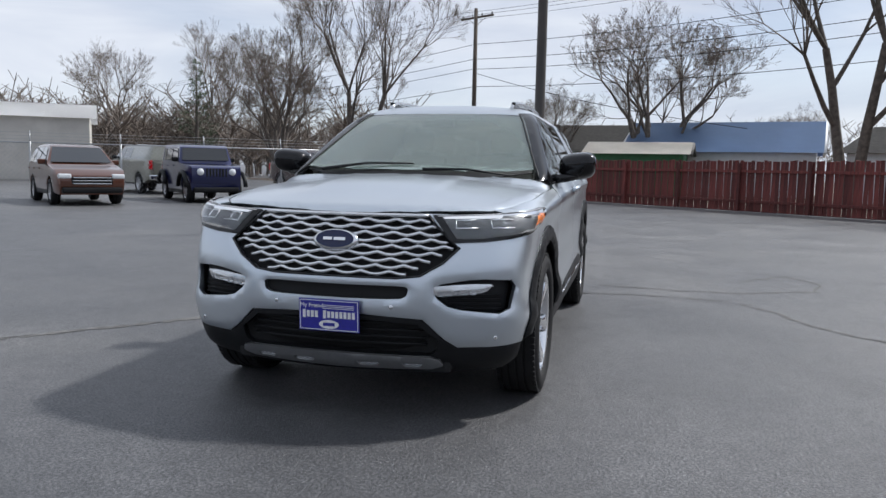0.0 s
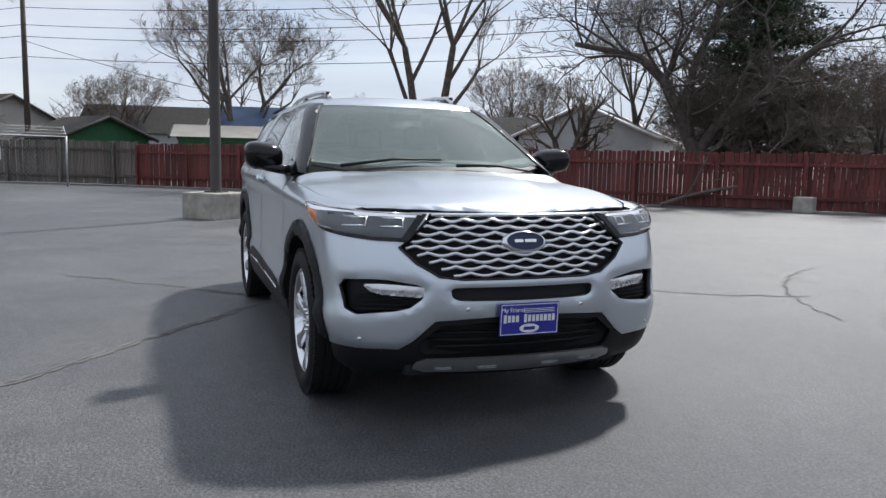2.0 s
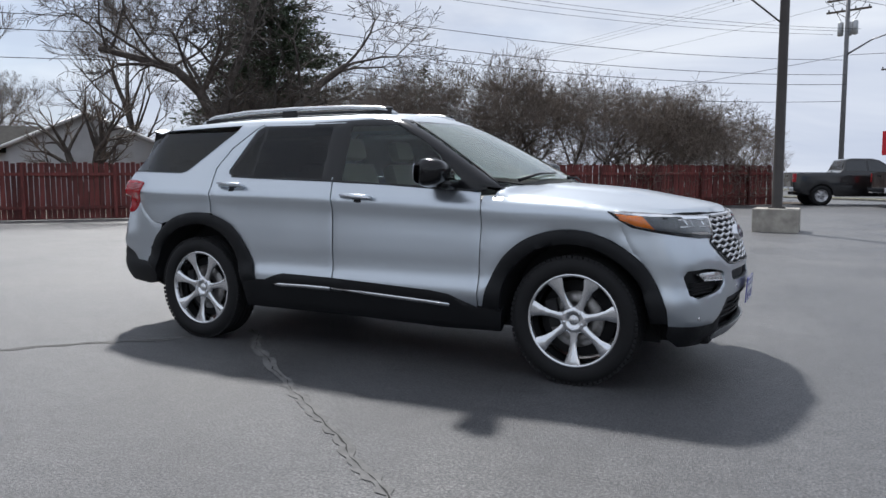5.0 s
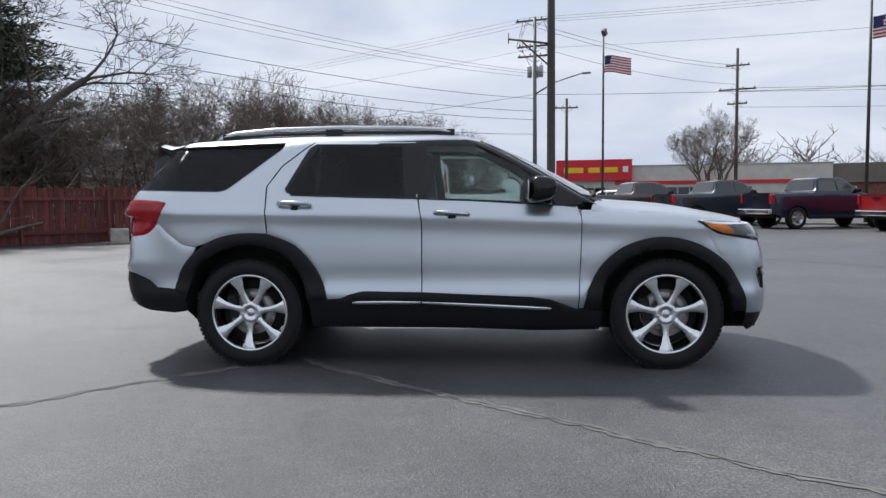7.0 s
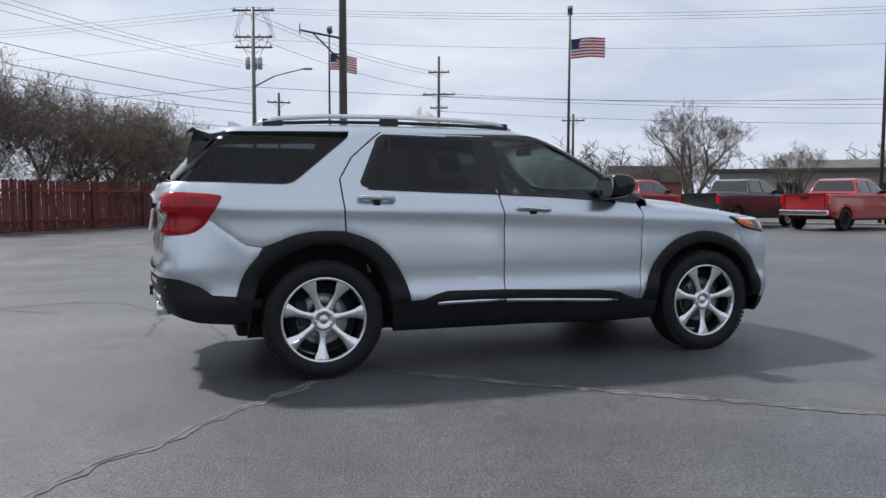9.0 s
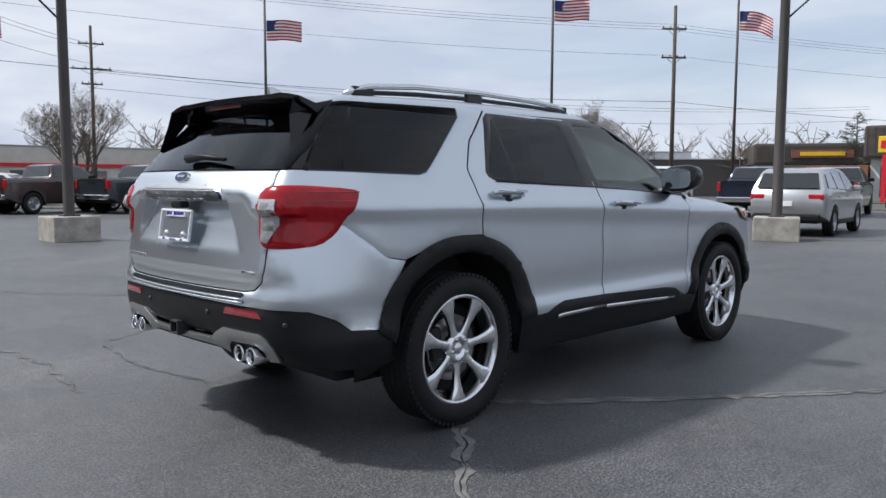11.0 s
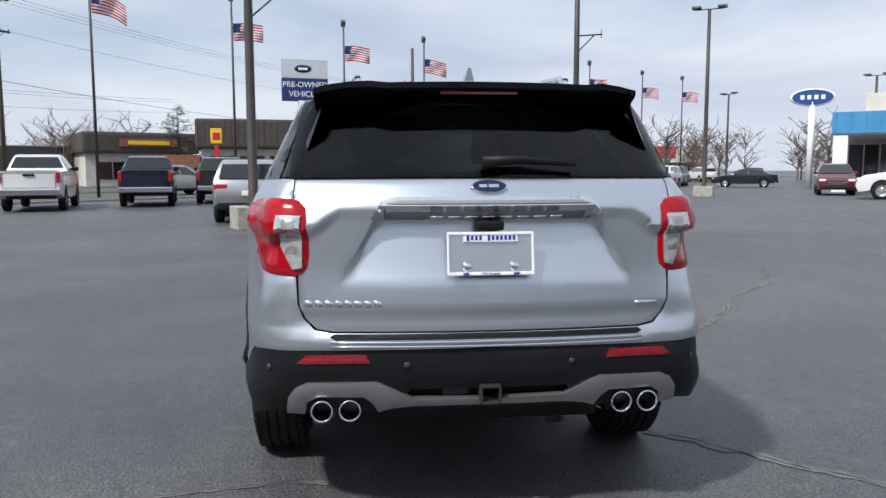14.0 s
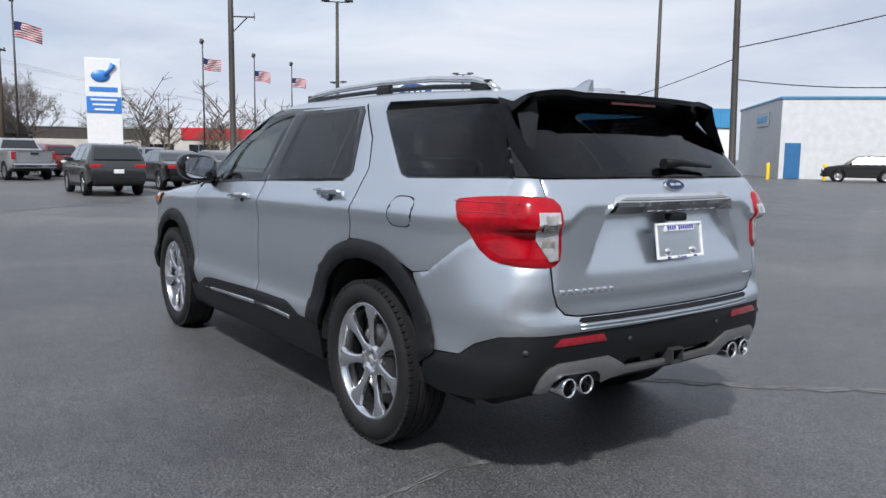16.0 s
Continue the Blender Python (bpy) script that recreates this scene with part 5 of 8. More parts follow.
    for x, ys in ((-0.12, (0.37, -0.37)), (-1.02, (0.40, -0.40)), (-1.82, (0.36, -0.36))):
        for y in ys:
            st = new("seat")
            st.parent = car
            bm = bmesh.new()
            box(bm, (x + 0.12, y, 0.74), (0.52, 0.50, 0.16), bev=0.05)
            part("seat_base", bm, M_SEAT, st, smooth=50)
            bm = bmesh.new()
            box(bm, (0, 0, 0.28), (0.13, 0.48, 0.60), pose(x - 0.16, y, 0.80, 0, -17, 0), bev=0.055)
            part("seat_back", bm, M_SEAT, st, smooth=50)
            bm = bmesh.new()
            box(bm, (0, 0, 0.69), (0.10, 0.27, 0.17), pose(x - 0.15, y, 0.80, 0, -15, 0), bev=0.045)
            part("headrest", bm, M_SEAT, st, smooth=50)
    for sx in (1.5125, -1.5125):
        for s in S:
            wheel(car, sx, s * 0.835, s)
    return car


build_suv()


# ---- cracks, kerb strips and ground cover ----
M_SEALED = mat("pale_worn_crack", (0.175, 0.172, 0.167), 0.9, var=0.4, scale=9, bump=0.002, bscale=90)
M_CRACK = mat("open_crack", (0.018, 0.017, 0.016), 0.95, var=0.4)
M_GRASS = mat("winter_grass", (0.115, 0.105, 0.038), 0.95, var=0.45, scale=1.5, bump=0.01, bscale=40, col2=(0.06, 0.075, 0.022))
M_EARTH = mat("bare_earth", (0.13, 0.10, 0.075), 0.95, var=0.45, scale=0.8, bump=0.01, bscale=30)
M_ROAD = mat("road_asphalt", (0.10, 0.10, 0.10), 0.85, var=0.25, scale=0.7, bump=0.002, bscale=80)

CRACKS = [
    [(1.6, -3.0), (1.01, -2.52), (0.56, -2.15), (-0.02, -1.72), (-0.91, -1.0), (-1.41, -0.42)],
    [(-3.1, -2.6), (-2.79, -2.19), (-2.56, -2.01), (-2.37, -1.78), (-2.12, -1.5), (-1.86, -1.28), (-1.5, -0.9)],
    [(-2.06, 2.31), (-2.11, 1.82), (-2.11, 1.42), (-2.07, 1.09), (-2.03, 0.81), (-2.12, 0.51)],
    [(-1.97, 2.43), (-1.53, 2.68), (-1.03, 2.89), (-0.66, 3.12), (-0.36, 3.63), (-0.1, 4.46)],
    [(-2.69, 1.06), (-2.6, 1.9), (-2.62, 2.47), (-3.02, 3.31), (-3.64, 3.5), (-4.26, 3.25), (-3.5, 2.57)],
    [(0.86, 3.71), (0.03, 4.06), (-0.48, 4.42), (-1.23, 5.18), (-1.82, 6.14)],
    [(1.6, -3.0), (2.3, -3.4), (3.3, -4.4), (4.6, -5.0)],
]


def ribbon(pts, w, z, rr, wob):
    bm = bmesh.new()
    fine = []
    for a, b in zip(pts, pts[1:]):
        n = max(2, int(math.dist(a, b) / 0.05))
        fine += [(a[0] + (b[0] - a[0]) * k / n, a[1] + (b[1] - a[1]) * k / n) for k in range(n)]
    prev = None
    for k in range(len(fine) - 1):
        d = Vector((fine[k + 1][0] - fine[k][0], fine[k + 1][1] - fine[k][1], 0)).normalized()
        s = Vector((-d.y, d.x, 0))
        q = Vector((*fine[k], z)) + s * (noise.noise(Vector((fine[k][0] * 5, fine[k][1] * 5, 1))) * 0.05 + noise.noise(Vector((fine[k][0] * 14, fine[k][1] * 14, 3))) * 0.012)
        h = w * (0.5 + wob * rr.uniform(-0.5, 0.6))
        cur = (bm.verts.new(q - s * h), bm.verts.new(q + s * h))
        if prev:
            bm.faces.new((prev[0], cur[0], cur[1], prev[1]))
        prev = cur
    return bm


def build_cracks():
    rr = random.Random(3)
    for k, c in enumerate(CRACKS):
        ob = part("pavement_crack", ribbon(c, 0.03 if 2 <= k <= 5 else 0.055, 0.004, rr, 0.7), M_SEALED)
        tagged(ob, "pale worn band of crumbled asphalt along a crack", "crack", "cracks in the asphalt", "structure")
        part("crack_line", ribbon(c, 0.0025 if 2 <= k <= 5 else 0.005, 0.006, rr, 1.0), M_CRACK, ob)


build_cracks()
ROWD, ROWN = Vector((0.725, -0.689, 0)), Vector((0.689, 0.725, 0))


def slab(name, s0, s1, n0, n1, z, material, label):
    bm = bmesh.new()
    a = [ROWD * s + ROWN * n for s, n in ((s0, n0), (s1, n0), (s1, n1), (s0, n1))]
    lo = [bm.verts.new((p.x, p.y, -0.05)) for p in a]
    hi = [bm.verts.new((p.x, p.y, z)) for p in a]
    bm.faces.new(hi)
    for k in range(4):
        bm.faces.new((lo[k], lo[(k + 1) % 4], hi[(k + 1) % 4], hi[k]))
    bmesh.ops.recalc_face_normals(bm, faces=bm.faces[:])
    return tagged(part(name, bm, material), label, name.split("_")[0], kind="structure")


slab("verge_near", -60, 120, 29.6, 31.6, 0.05, M_GRASS, "strip of dull winter grass along the road")
slab("kerb_near", -60, 120, 29.4, 29.6, 0.09, M_CONC, "low concrete kerb beside the grass strip")
slab("road", -90, 160, 31.7, 42.0, 0.012, M_ROAD, "grey asphalt street")
slab("verge_far", -90, 160, 42.1, 46.0, 0.05, M_GRASS, "dull grass verge across the street")


def back_yard():
    bm = bmesh.new()
    n = Vector((-FD.y, FD.x, 0))
    a, b = FENCE_A - FD * 40, FENCE_B + FD * 3
    vs = [bm.verts.new((p.x, p.y, 0.02)) for p in (a + n * 0.3, b + n * 0.3, b + n * 300, a + n * 300)]
    bm.faces.new(vs)
    bmesh.ops.recalc_face_normals(bm, faces=bm.faces[:])
    tagged(part("yard", bm, M_EARTH), "bare brown yard ground behind the fence", "ground", kind="structure")


back_yard()

# ---- trees ----
M_BARK = mat("grey_bark", (0.15, 0.125, 0.105), 0.9, var=0.5, scale=6, bump=0.006, bscale=30)
M_DARKBARK = mat("dark_bark", (0.11, 0.093, 0.08), 0.9, var=0.5, scale=6, bump=0.006, bscale=30)
M_TWIG = mat("twigs", (0.17, 0.135, 0.11), 0.9, var=0.4, scale=2)
M_NEEDLE = mat("pine_needles", (0.085, 0.112, 0.060), 0.7, var=0.55, scale=1.2, col2=(0.034, 0.052, 0.030))


def seg_mesh(name, segs, material, parent, sides=4):
    """Many tapered twigs in one mesh: segs are (start, end, radius at start, at end)."""
    if not segs:
        return None
    a = np.array([s[0] for s in segs], float)
    b = np.array([s[1] for s in segs], float)
    ra, rb = np.array([s[2] for s in segs]), np.array([s[3] for s in segs])
    d = b - a
    d /= np.linalg.norm(d, axis=1, keepdims=True) + 1e-9
    ref = np.where(np.abs(d[:, 2:3]) < 0.9, np.array([[0, 0, 1.0]]), np.array([[1.0, 0, 0]]))
    u = np.cross(d, ref)
    u /= np.linalg.norm(u, axis=1, keepdims=True) + 1e-9
    w = np.cross(d, u)
    vs = []
    for c, r in ((a, ra), (b, rb)):
        for k in range(sides):
            t = 2 * math.pi * k / sides
            vs.append(c + (u * math.cos(t) + w * math.sin(t)) * r[:, None])
    v = np.stack(vs, 1).reshape(-1, 3)
    n = len(segs)
    base = np.arange(n)[:, None] * (2 * sides)
    fs = np.concatenate([base + np.array([[k, (k + 1) % sides, sides + (k + 1) % sides, sides + k]]) for k in range(sides)])
    me = bpy.data.meshes.new(name)
    me.from_pydata(v.tolist(), [], fs.tolist())
    me.polygons.foreach_set("use_smooth", [True] * len(fs))
    me.materials.append(material)
    ob = new(name, me)
    ob.parent = parent
    return ob


def grow(rr, p, d, length, r, depth, segs, up=0.12, spread=0.75, wob=0.25, droop=0.0, kids=(2, 4), nseg=4, keep=0.62):
    p = np.array(p, float)
    d = np.array(d, float)
    for k in range(nseg):
        d = d + np.array([rr.gauss(0, wob), rr.gauss(0, wob), rr.gauss(0, wob) + up - droop]) * 0.5
        d /= np.linalg.norm(d)
        q = p + d * length / nseg
        r1 = r * (1 - 0.45 * (k + 1) / nseg)
        segs.append((p, q, r * (1 - 0.45 * k / nseg), r1, depth))
        if depth > 0 and k >= (1 if depth > 2 else 0) and rr.random() < 0.75:
            t = np.array([rr.gauss(0, 1), rr.gauss(0, 1), rr.gauss(0.15, 0.6)])
            t -= d * t.dot(d)
            t /= np.linalg.norm(t) + 1e-9
            nd = d * (1 - spread * 0.6) + t * spread
            grow(rr, q, nd / np.linalg.norm(nd), length * keep * rr.uniform(0.7, 1.05), r1 * 0.62, depth - 1, segs, up, spread, wob * 1.1, droop, kids, max(3, nseg - 1), keep)
        p = q
    if depth > 0:
        for _ in range(rr.randint(*kids)):
            t = np.array([rr.gauss(0, 1), rr.gauss(0, 1), rr.gauss(0.2, 0.6)])
            t -= d * t.dot(d)
            t /= np.linalg.norm(t) + 1e-9
            nd = d + t * spread
            grow(rr, p, nd / np.linalg.norm(nd), length * keep * rr.uniform(0.75, 1.1), r1 * 0.7, depth - 1, segs, up, spread, wob * 1.1, droop, kids, max(3, nseg - 1), keep)


def bare_tree(seed, stems, length, r, depth, label, bark, group, **kw):
    rr = random.Random(seed)
    tree = thing("bare_tree", label, "tree", group)
    segs = []
    for s in range(stems):
        a = 2 * math.pi * s / stems + rr.uniform(-0.4, 0.4)
        tilt = kw.get("tilt", 0.35) if stems > 1 else kw.get("tilt", 0.05)
        grow(rr, (0.1 * math.cos(a) * (stems > 1), 0.1 * math.sin(a) * (stems > 1), -0.05), (math.cos(a) * tilt, math.sin(a) * tilt, 1), length, r, depth, segs, **{k: v for k, v in kw.items() if k != "tilt"})
    thick = [s[:4] for s in segs if s[2] > r * 0.16]
    thin = [(s[0], s[1], max(s[2], 0.007), max(s[3], 0.005)) for s in segs if s[2] <= r * 0.16]
    seg_mesh("trunk", thick, bark, tree, 7)
    seg_mesh("crown", thin, M_TWIG, tree, 3)
    return tree


def stand(src, spots):
    """Copies of a tree at (x, y, size, turn); the first is moved itself."""
    first = True
    for x, y, s, a in spots:
        m = pose(x, y, 0, 0, 0, a)
        ob = src if first else copy_thing(src, m)
        ob.matrix_basis = m
        ob.scale = (s, s, s)
        first = False


elm = bare_tree(11, 4, 4.4, 0.24, 5, "leafless tree with many upright limbs and fine twigs", M_BARK, "bare trees behind the fence", tilt=0.3, up=0.14, spread=0.62, wob=0.14)
stand(elm, [(-40.0, 2.3, 1.02, 0), (-36.5, -19.5, 0.80, 80), (-44, -4, 0.62, 140), (-52, 12, 0.55, 200), (16.3, 52.5, 0.72, 30), (33.5, 41, 0.75, 250), (55, 36, 0.8, 120), (61, 43, 0.75, 10), (66, -6, 0.7, 60), (-40, 20, 0.75, 300), (44, 42, 0.5, 10), (50, 37, 0.52, 90), (38, 47, 0.48, 200)])
tall = bare_tree(23, 2, 6.2, 0.24, 5, "tall leafless tree forking from the ground, thin drooping twigs", M_BARK, "bare trees behind the fence", tilt=0.16, up=0.16, spread=0.5, wob=0.10, droop=0.03)
stand(tall, [(-26.3, 9.3, 1.0, 20), (-34.0, -13.5, 0.86, 100), (-41, -22, 0.8, 200), (-28, 21.5, 0.72, 300), (-62, -50, 0.9, 30), (-56, -36, 0.9, 160)])
crab = bare_tree(37, 5, 2.0, 0.11, 5, "dense leafless crab-apple tree with tangled twigs", M_DARKBARK, "thicket of crab-apple trees behind the fence", tilt=0.8, up=0.05, spread=0.95, wob=0.34, keep=0.74, kids=(2, 3))
crab2 = bare_tree(41, 5, 2.2, 0.11, 5, "dense leafless crab-apple tree with upright shoots", M_DARKBARK, "thicket of crab-apple trees behind the fence", tilt=0.7, up=0.18, spread=0.9, wob=0.3, keep=0.73, kids=(2, 3))
BN = Vector((-FD.y, FD.x, 0))
spots = []
for k, (s, o, z) in enumerate([(1.5, 3.2, 0.95), (7.0, 3.0, 1.05), (12.5, 3.6, 1.0), (17.5, 3.4, 0.95), (-3.5, 6.5, 0.85)]):
    p = FENCE_B - FD * s + BN * o
    spots.append((p.x, p.y, z, 70 * k))
stand(crab, spots)
spots = []
for k, (s, o, z) in enumerate([(4.3, 4.2, 1.0), (10.0, 4.6, 1.1), (15.0, 5.5, 1.05), (20.0, 5.0, 0.9), (-1.0, 8.5, 0.9)]):
    p = FENCE_B - FD * s + BN * o
    spots.append((p.x, p.y, z, 50 + 80 * k))
stand(crab2, spots)
stump = bare_tree(53, 3, 2.3, 0.22, 3, "cut-back leafless tree with thick short limbs", M_DARKBARK, "bare trees behind the fence", tilt=0.25, up=0.1, spread=0.6, wob=0.15)
stand(stump, [(-22.6, 14.4, 1.0, 0), (-36, -11, 0.9, 90)])


def gnarled():
    rr = random.Random(71)
    tree = thing("gnarled_tree", "dark gnarled leafless tree with arching limbs over the fence", "tree", at=pose(-16.4, 15.7, 0))
    segs = []
    left = np.array([-0.70, -0.62, 0])  # towards the camera's left as seen from the lot
    right = -left
    limbs = [
        [(0, 0, 0), (0.0, 0, 1.6), (left * 0.6)[:2].tolist() + [2.9], (left * 1.3)[:2].tolist() + [4.2], (left * 2.2)[:2].tolist() + [5.0], (left * 3.4)[:2].tolist() + [5.3], (left * 4.8)[:2].tolist() + [5.6]],
        [(0, 0, 1.5), (right * 0.7)[:2].tolist() + [2.6], (right * 1.9)[:2].tolist() + [3.3], (right * 3.2)[:2].tolist() + [4.6], (right * 4.2)[:2].tolist() + [5.3]],
        [(left * 0.6)[:2].tolist() + [2.9], (left * 0.2)[:2].tolist() + [4.6], (right * 0.5)[:2].tolist() + [6.2], (right * 0.8)[:2].tolist() + [7.6]],
    ]
    for k, l in enumerate(limbs):
        l = [np.array(q, float) for q in l]
        r = (0.27, 0.2, 0.16)[k]
        for j, (a, b) in enumerate(zip(l, l[1:])):
            ra, rb = r * (1 - 0.11 * j), r * (1 - 0.11 * (j + 1))
            segs.append((a, b, ra, rb, 9))
            if j > 0:
                for _ in range(3):
                    t = (b - a) / np.linalg.norm(b - a) * 0.4 + np.array([rr.gauss(0, 0.7), rr.gauss(0, 0.7), rr.uniform(-0.1, 0.9)])
                    grow(rr, a + (b - a) * rr.random(), t / np.linalg.norm(t), 2.2, rb * 0.5, 3, segs, up=0.03, spread=0.8, wob=0.3, droop=0.05)
    seg_mesh("trunk", [s[:4] for s in segs if s[2] > 0.035], M_DARKBARK, tree, 8)
    seg_mesh("crown", [(s[0], s[1], max(s[2], 0.010), max(s[3], 0.008)) for s in segs if s[2] <= 0.035], M_DARKBARK, tree, 3)


gnarled()


def conifer(seed, h, w, label, x, y, low=0.12, dens=1.0, loose=0.3):
    rr = random.Random(seed)
    tree = thing("conifer", label, "tree", "evergreens", at=pose(x, y, 0))
    segs = [((0, 0, 0), (0.05, 0.02, h * 0.5), h * 0.022, h * 0.014), ((0.05, 0.02, h * 0.5), (0, 0, h * 0.98), h * 0.014, 0.01)]
    vs, fs = [], []
    n = int(h * 16 * dens)
    for k in range(n):
        t = low + (1 - low) * (k + rr.random()) / n
        z = h * t
        reach = w / 2 * (1 - ((t - low) / (1 - low)) ** 1.25) * rr.uniform(1 - loose, 1.05) * (0.55 + 0.45 * min(1, (t - low) / 0.18)) + 0.12
        a = rr.uniform(0, 2 * math.pi)
        end = np.array([math.cos(a) * reach, math.sin(a) * reach, z + reach * rr.uniform(-0.12, 0.25)])
        st = np.array([0, 0, z - 0.1])
        segs.append((st, end, 0.02 + 0.006 * reach, 0.006))
        for j in range(int(8 + reach * 26 * dens)):
            f = rr.uniform(0.22, 1.04) ** 0.75
            c = st + (end - st) * f + np.array([rr.gauss(0, 0.10 + 0.08 * reach), rr.gauss(0, 0.10 + 0.08 * reach), rr.gauss(-0.02, 0.09)])
            d = np.array([rr.gauss(math.cos(a), 0.7), rr.gauss(math.sin(a), 0.7), rr.gauss(0.1, 0.5)])
            d /= np.linalg.norm(d)
            s = np.cross(d, [rr.gauss(0, 1), rr.gauss(0, 1), 1])
            s /= np.linalg.norm(s) + 1e-9
            l = rr.uniform(0.14, 0.30)
            i = len(vs)
            vs += [c - s * 0.04, c + s * 0.04, c + d * l]
            fs.append((i, i + 1, i + 2))
    seg_mesh("trunk", segs, M_DARKBARK, tree, 5)
    me = bpy.data.meshes.new("crown")
    me.from_pydata([tuple(v) for v in vs], [], fs)
    me.materials.append(M_NEEDLE)
    o = new("crown", me)
    o.parent = tree
    return tree


conifer(5, 11.5, 8.6, "large dark green pine behind the red fence", -18.4, 20.0, low=0.10, dens=2.1, loose=0.6)
conifer(6, 9.0, 4.2, "dark green spruce among bare trees", -46, -31, dens=0.6)
conifer(7, 6.5, 3.4, "dark pine behind the thicket", -15, 27, dens=0.6)
conifer(8, 7.5, 7.5, "broad green pine beside the shops", 69, 17.5, low=0.2, dens=0.6)
conifer(9, 8.5, 3.4, "tall dark spruce behind the shops", 73, 1.5, dens=0.5)
conifer(10, 7.8, 3.4, "dark spruce behind the shops", 74, -1.2, dens=0.5)
conifer(12, 5.6, 4.0, "dark evergreen across the street", 32, 54, dens=0.5)
conifer(13, 8.0, 6.5, "broad pine across the street", 84, -18, low=0.2, dens=0.4)


def far_woods():
    rr = random.Random(99)
    segs = []
    for k in range(480):
        a = radians(rr.choice((rr.uniform(196, 235), rr.uniform(196, 235), rr.uniform(196, 235), rr.uniform(120, 196), rr.uniform(-40, 75))))
        d = rr.uniform(72, 120) if not 194 < math.degrees(a) < 236 else rr.uniform(58, 110)
        x, y = d * math.cos(a), d * math.sin(a)
        h = rr.uniform(3.6, 7.5) if math.degrees(a) > 190 else rr.uniform(4.5, 8)
        segs.append(((x, y, 0), (x + rr.gauss(0, 0.3), y, h * 0.5), 0.14, 0.09))
        for j in range(26):
            z = h * rr.uniform(0.15, 0.75)
            b = rr.uniform(0, 6.28)
            l = h * rr.uniform(0.12, 0.34)
            e = (x + math.cos(b) * l, y + math.sin(b) * l, z + l * rr.uniform(0.4, 1.2))
            segs.append(((x, y, z), e, 0.06, 0.035))
            for i in range(3):
                g = (e[0] + rr.gauss(0, 0.6), e[1] + rr.gauss(0, 0.6), e[2] + rr.uniform(0.1, 1.1))
                segs.append((e, g, 0.035, 0.02))
    ob = seg_mesh("far_woods", segs, M_TWIG, None, 3)
    tagged(ob, "distant leafless brown woods", "trees", kind="stuff")


far_woods()

# ---- poles, wires, flags ----
M_FLAGRED = mat("flag_red", (0.45, 0.02, 0.035), 0.8, var=0.15)
M_FLAGBLUE = mat("flag_blue", (0.02, 0.03, 0.12), 0.8, var=0.15)
M_FLAGWHITE = mat("flag_white", (0.75, 0.75, 0.75), 0.8, var=0.1)
M_WIRE = mat("black_wire", (0.012, 0.012, 0.012), 0.7, var=0.2)
M_LAMPHEAD = mat("grey_lamp_head", (0.10, 0.10, 0.10), 0.5, var=0.2)
M_STEELPOLE = mat("grey_steel_pole", (0.17, 0.17, 0.175), 0.5, metal=0.3, var=0.2)


def flagpole(x, y, h, heading, head=True, flagz=None, drop=0.0):
    p = thing("flag_pole", "tall grey pole with a floodlight and a striped flag", "flag pole", "flag poles along the street", at=pose(x, y, 0, 0, 0, heading))
    bm = bmesh.new()
    tube(bm, [(0, 0, 0), (0, 0, h * 0.55), (0, 0, h)], [0.085, 0.07, 0.055], 8)
    part("pole", bm, M_POLE, p)
    if head:
        bm = bmesh.new()
        box(bm, (0, 0, 0.0), (0.26, 0.34, 0.40), pose(0, 0.12, h + 0.15, 35), bev=0.04)
        part("floodlight", bm, M_LAMPHEAD, p)
    z = flagz or h - 1.3
    L, H = 1.72, 1.0
    flag = new("flag")
    flag.parent = p
    rr = random.Random(int(x * 10))
    ph = rr.uniform(0, 6)

    def pt(u, v):
        return (0.08 + u * L * (1 - 0.06 * abs(drop)), 0.10 * math.sin(u * 7 + ph) * u + 0.03 * math.sin(v * 5 + u * 9), z - v * H - drop * u * u * 0.6 + 0.04 * math.sin(u * 6 + ph))
    for name, u0, u1, v0, v1, m in [("stripe", 0, 1, k / 13, (k + 1) / 13, M_FLAGRED if k % 2 == 0 else M_FLAGWHITE) for k in range(13)] + [("canton", 0, 0.4, 0, 7 / 13, M_FLAGBLUE)]:
        bm = bmesh.new()
        n = 12
        off = 0.0 if name == "stripe" else 0.006
        for side in ((-1, 1) if name == "canton" else (1,)):
            a = [bm.verts.new(Vector(pt(u0 + (u1 - u0) * i / n, v0)) + Vector((0, side * off, 0))) for i in range(n + 1)]
            b = [bm.verts.new(Vector(pt(u0 + (u1 - u0) * i / n, v1)) + Vector((0, side * off, 0))) for i in range(n + 1)]
            for i in range(n):
                bm.faces.new((a[i], a[i + 1], b[i + 1], b[i])).smooth = True
        part(name, bm, m, flag)


FLAGS = [(6.6, 41.0, 11.1), (17.0, 29.75, 10.6), (27.1, 19.6, 11.6), (35.6, 13.9, 11.6), (40.9, 7.8, 11.2), (46.6, 1.5, 10.9), (51.1, -4.2, 10.7), (63.2, -20.3, 10.9), (69.4, -27.6, 10.9), (73.4, -33.5, 10.9)]
for k, (x, y, h) in enumerate(FLAGS):
    flagpole(x, y, h, (-32, -30, -48, -62, -68, -74, -78, -80, -82, -84)[k], drop=(0.5, 0.0, 0.0, 0.9, 0.0, 0.15, 0.4, 0.1, 0.3, 0.2)[k])


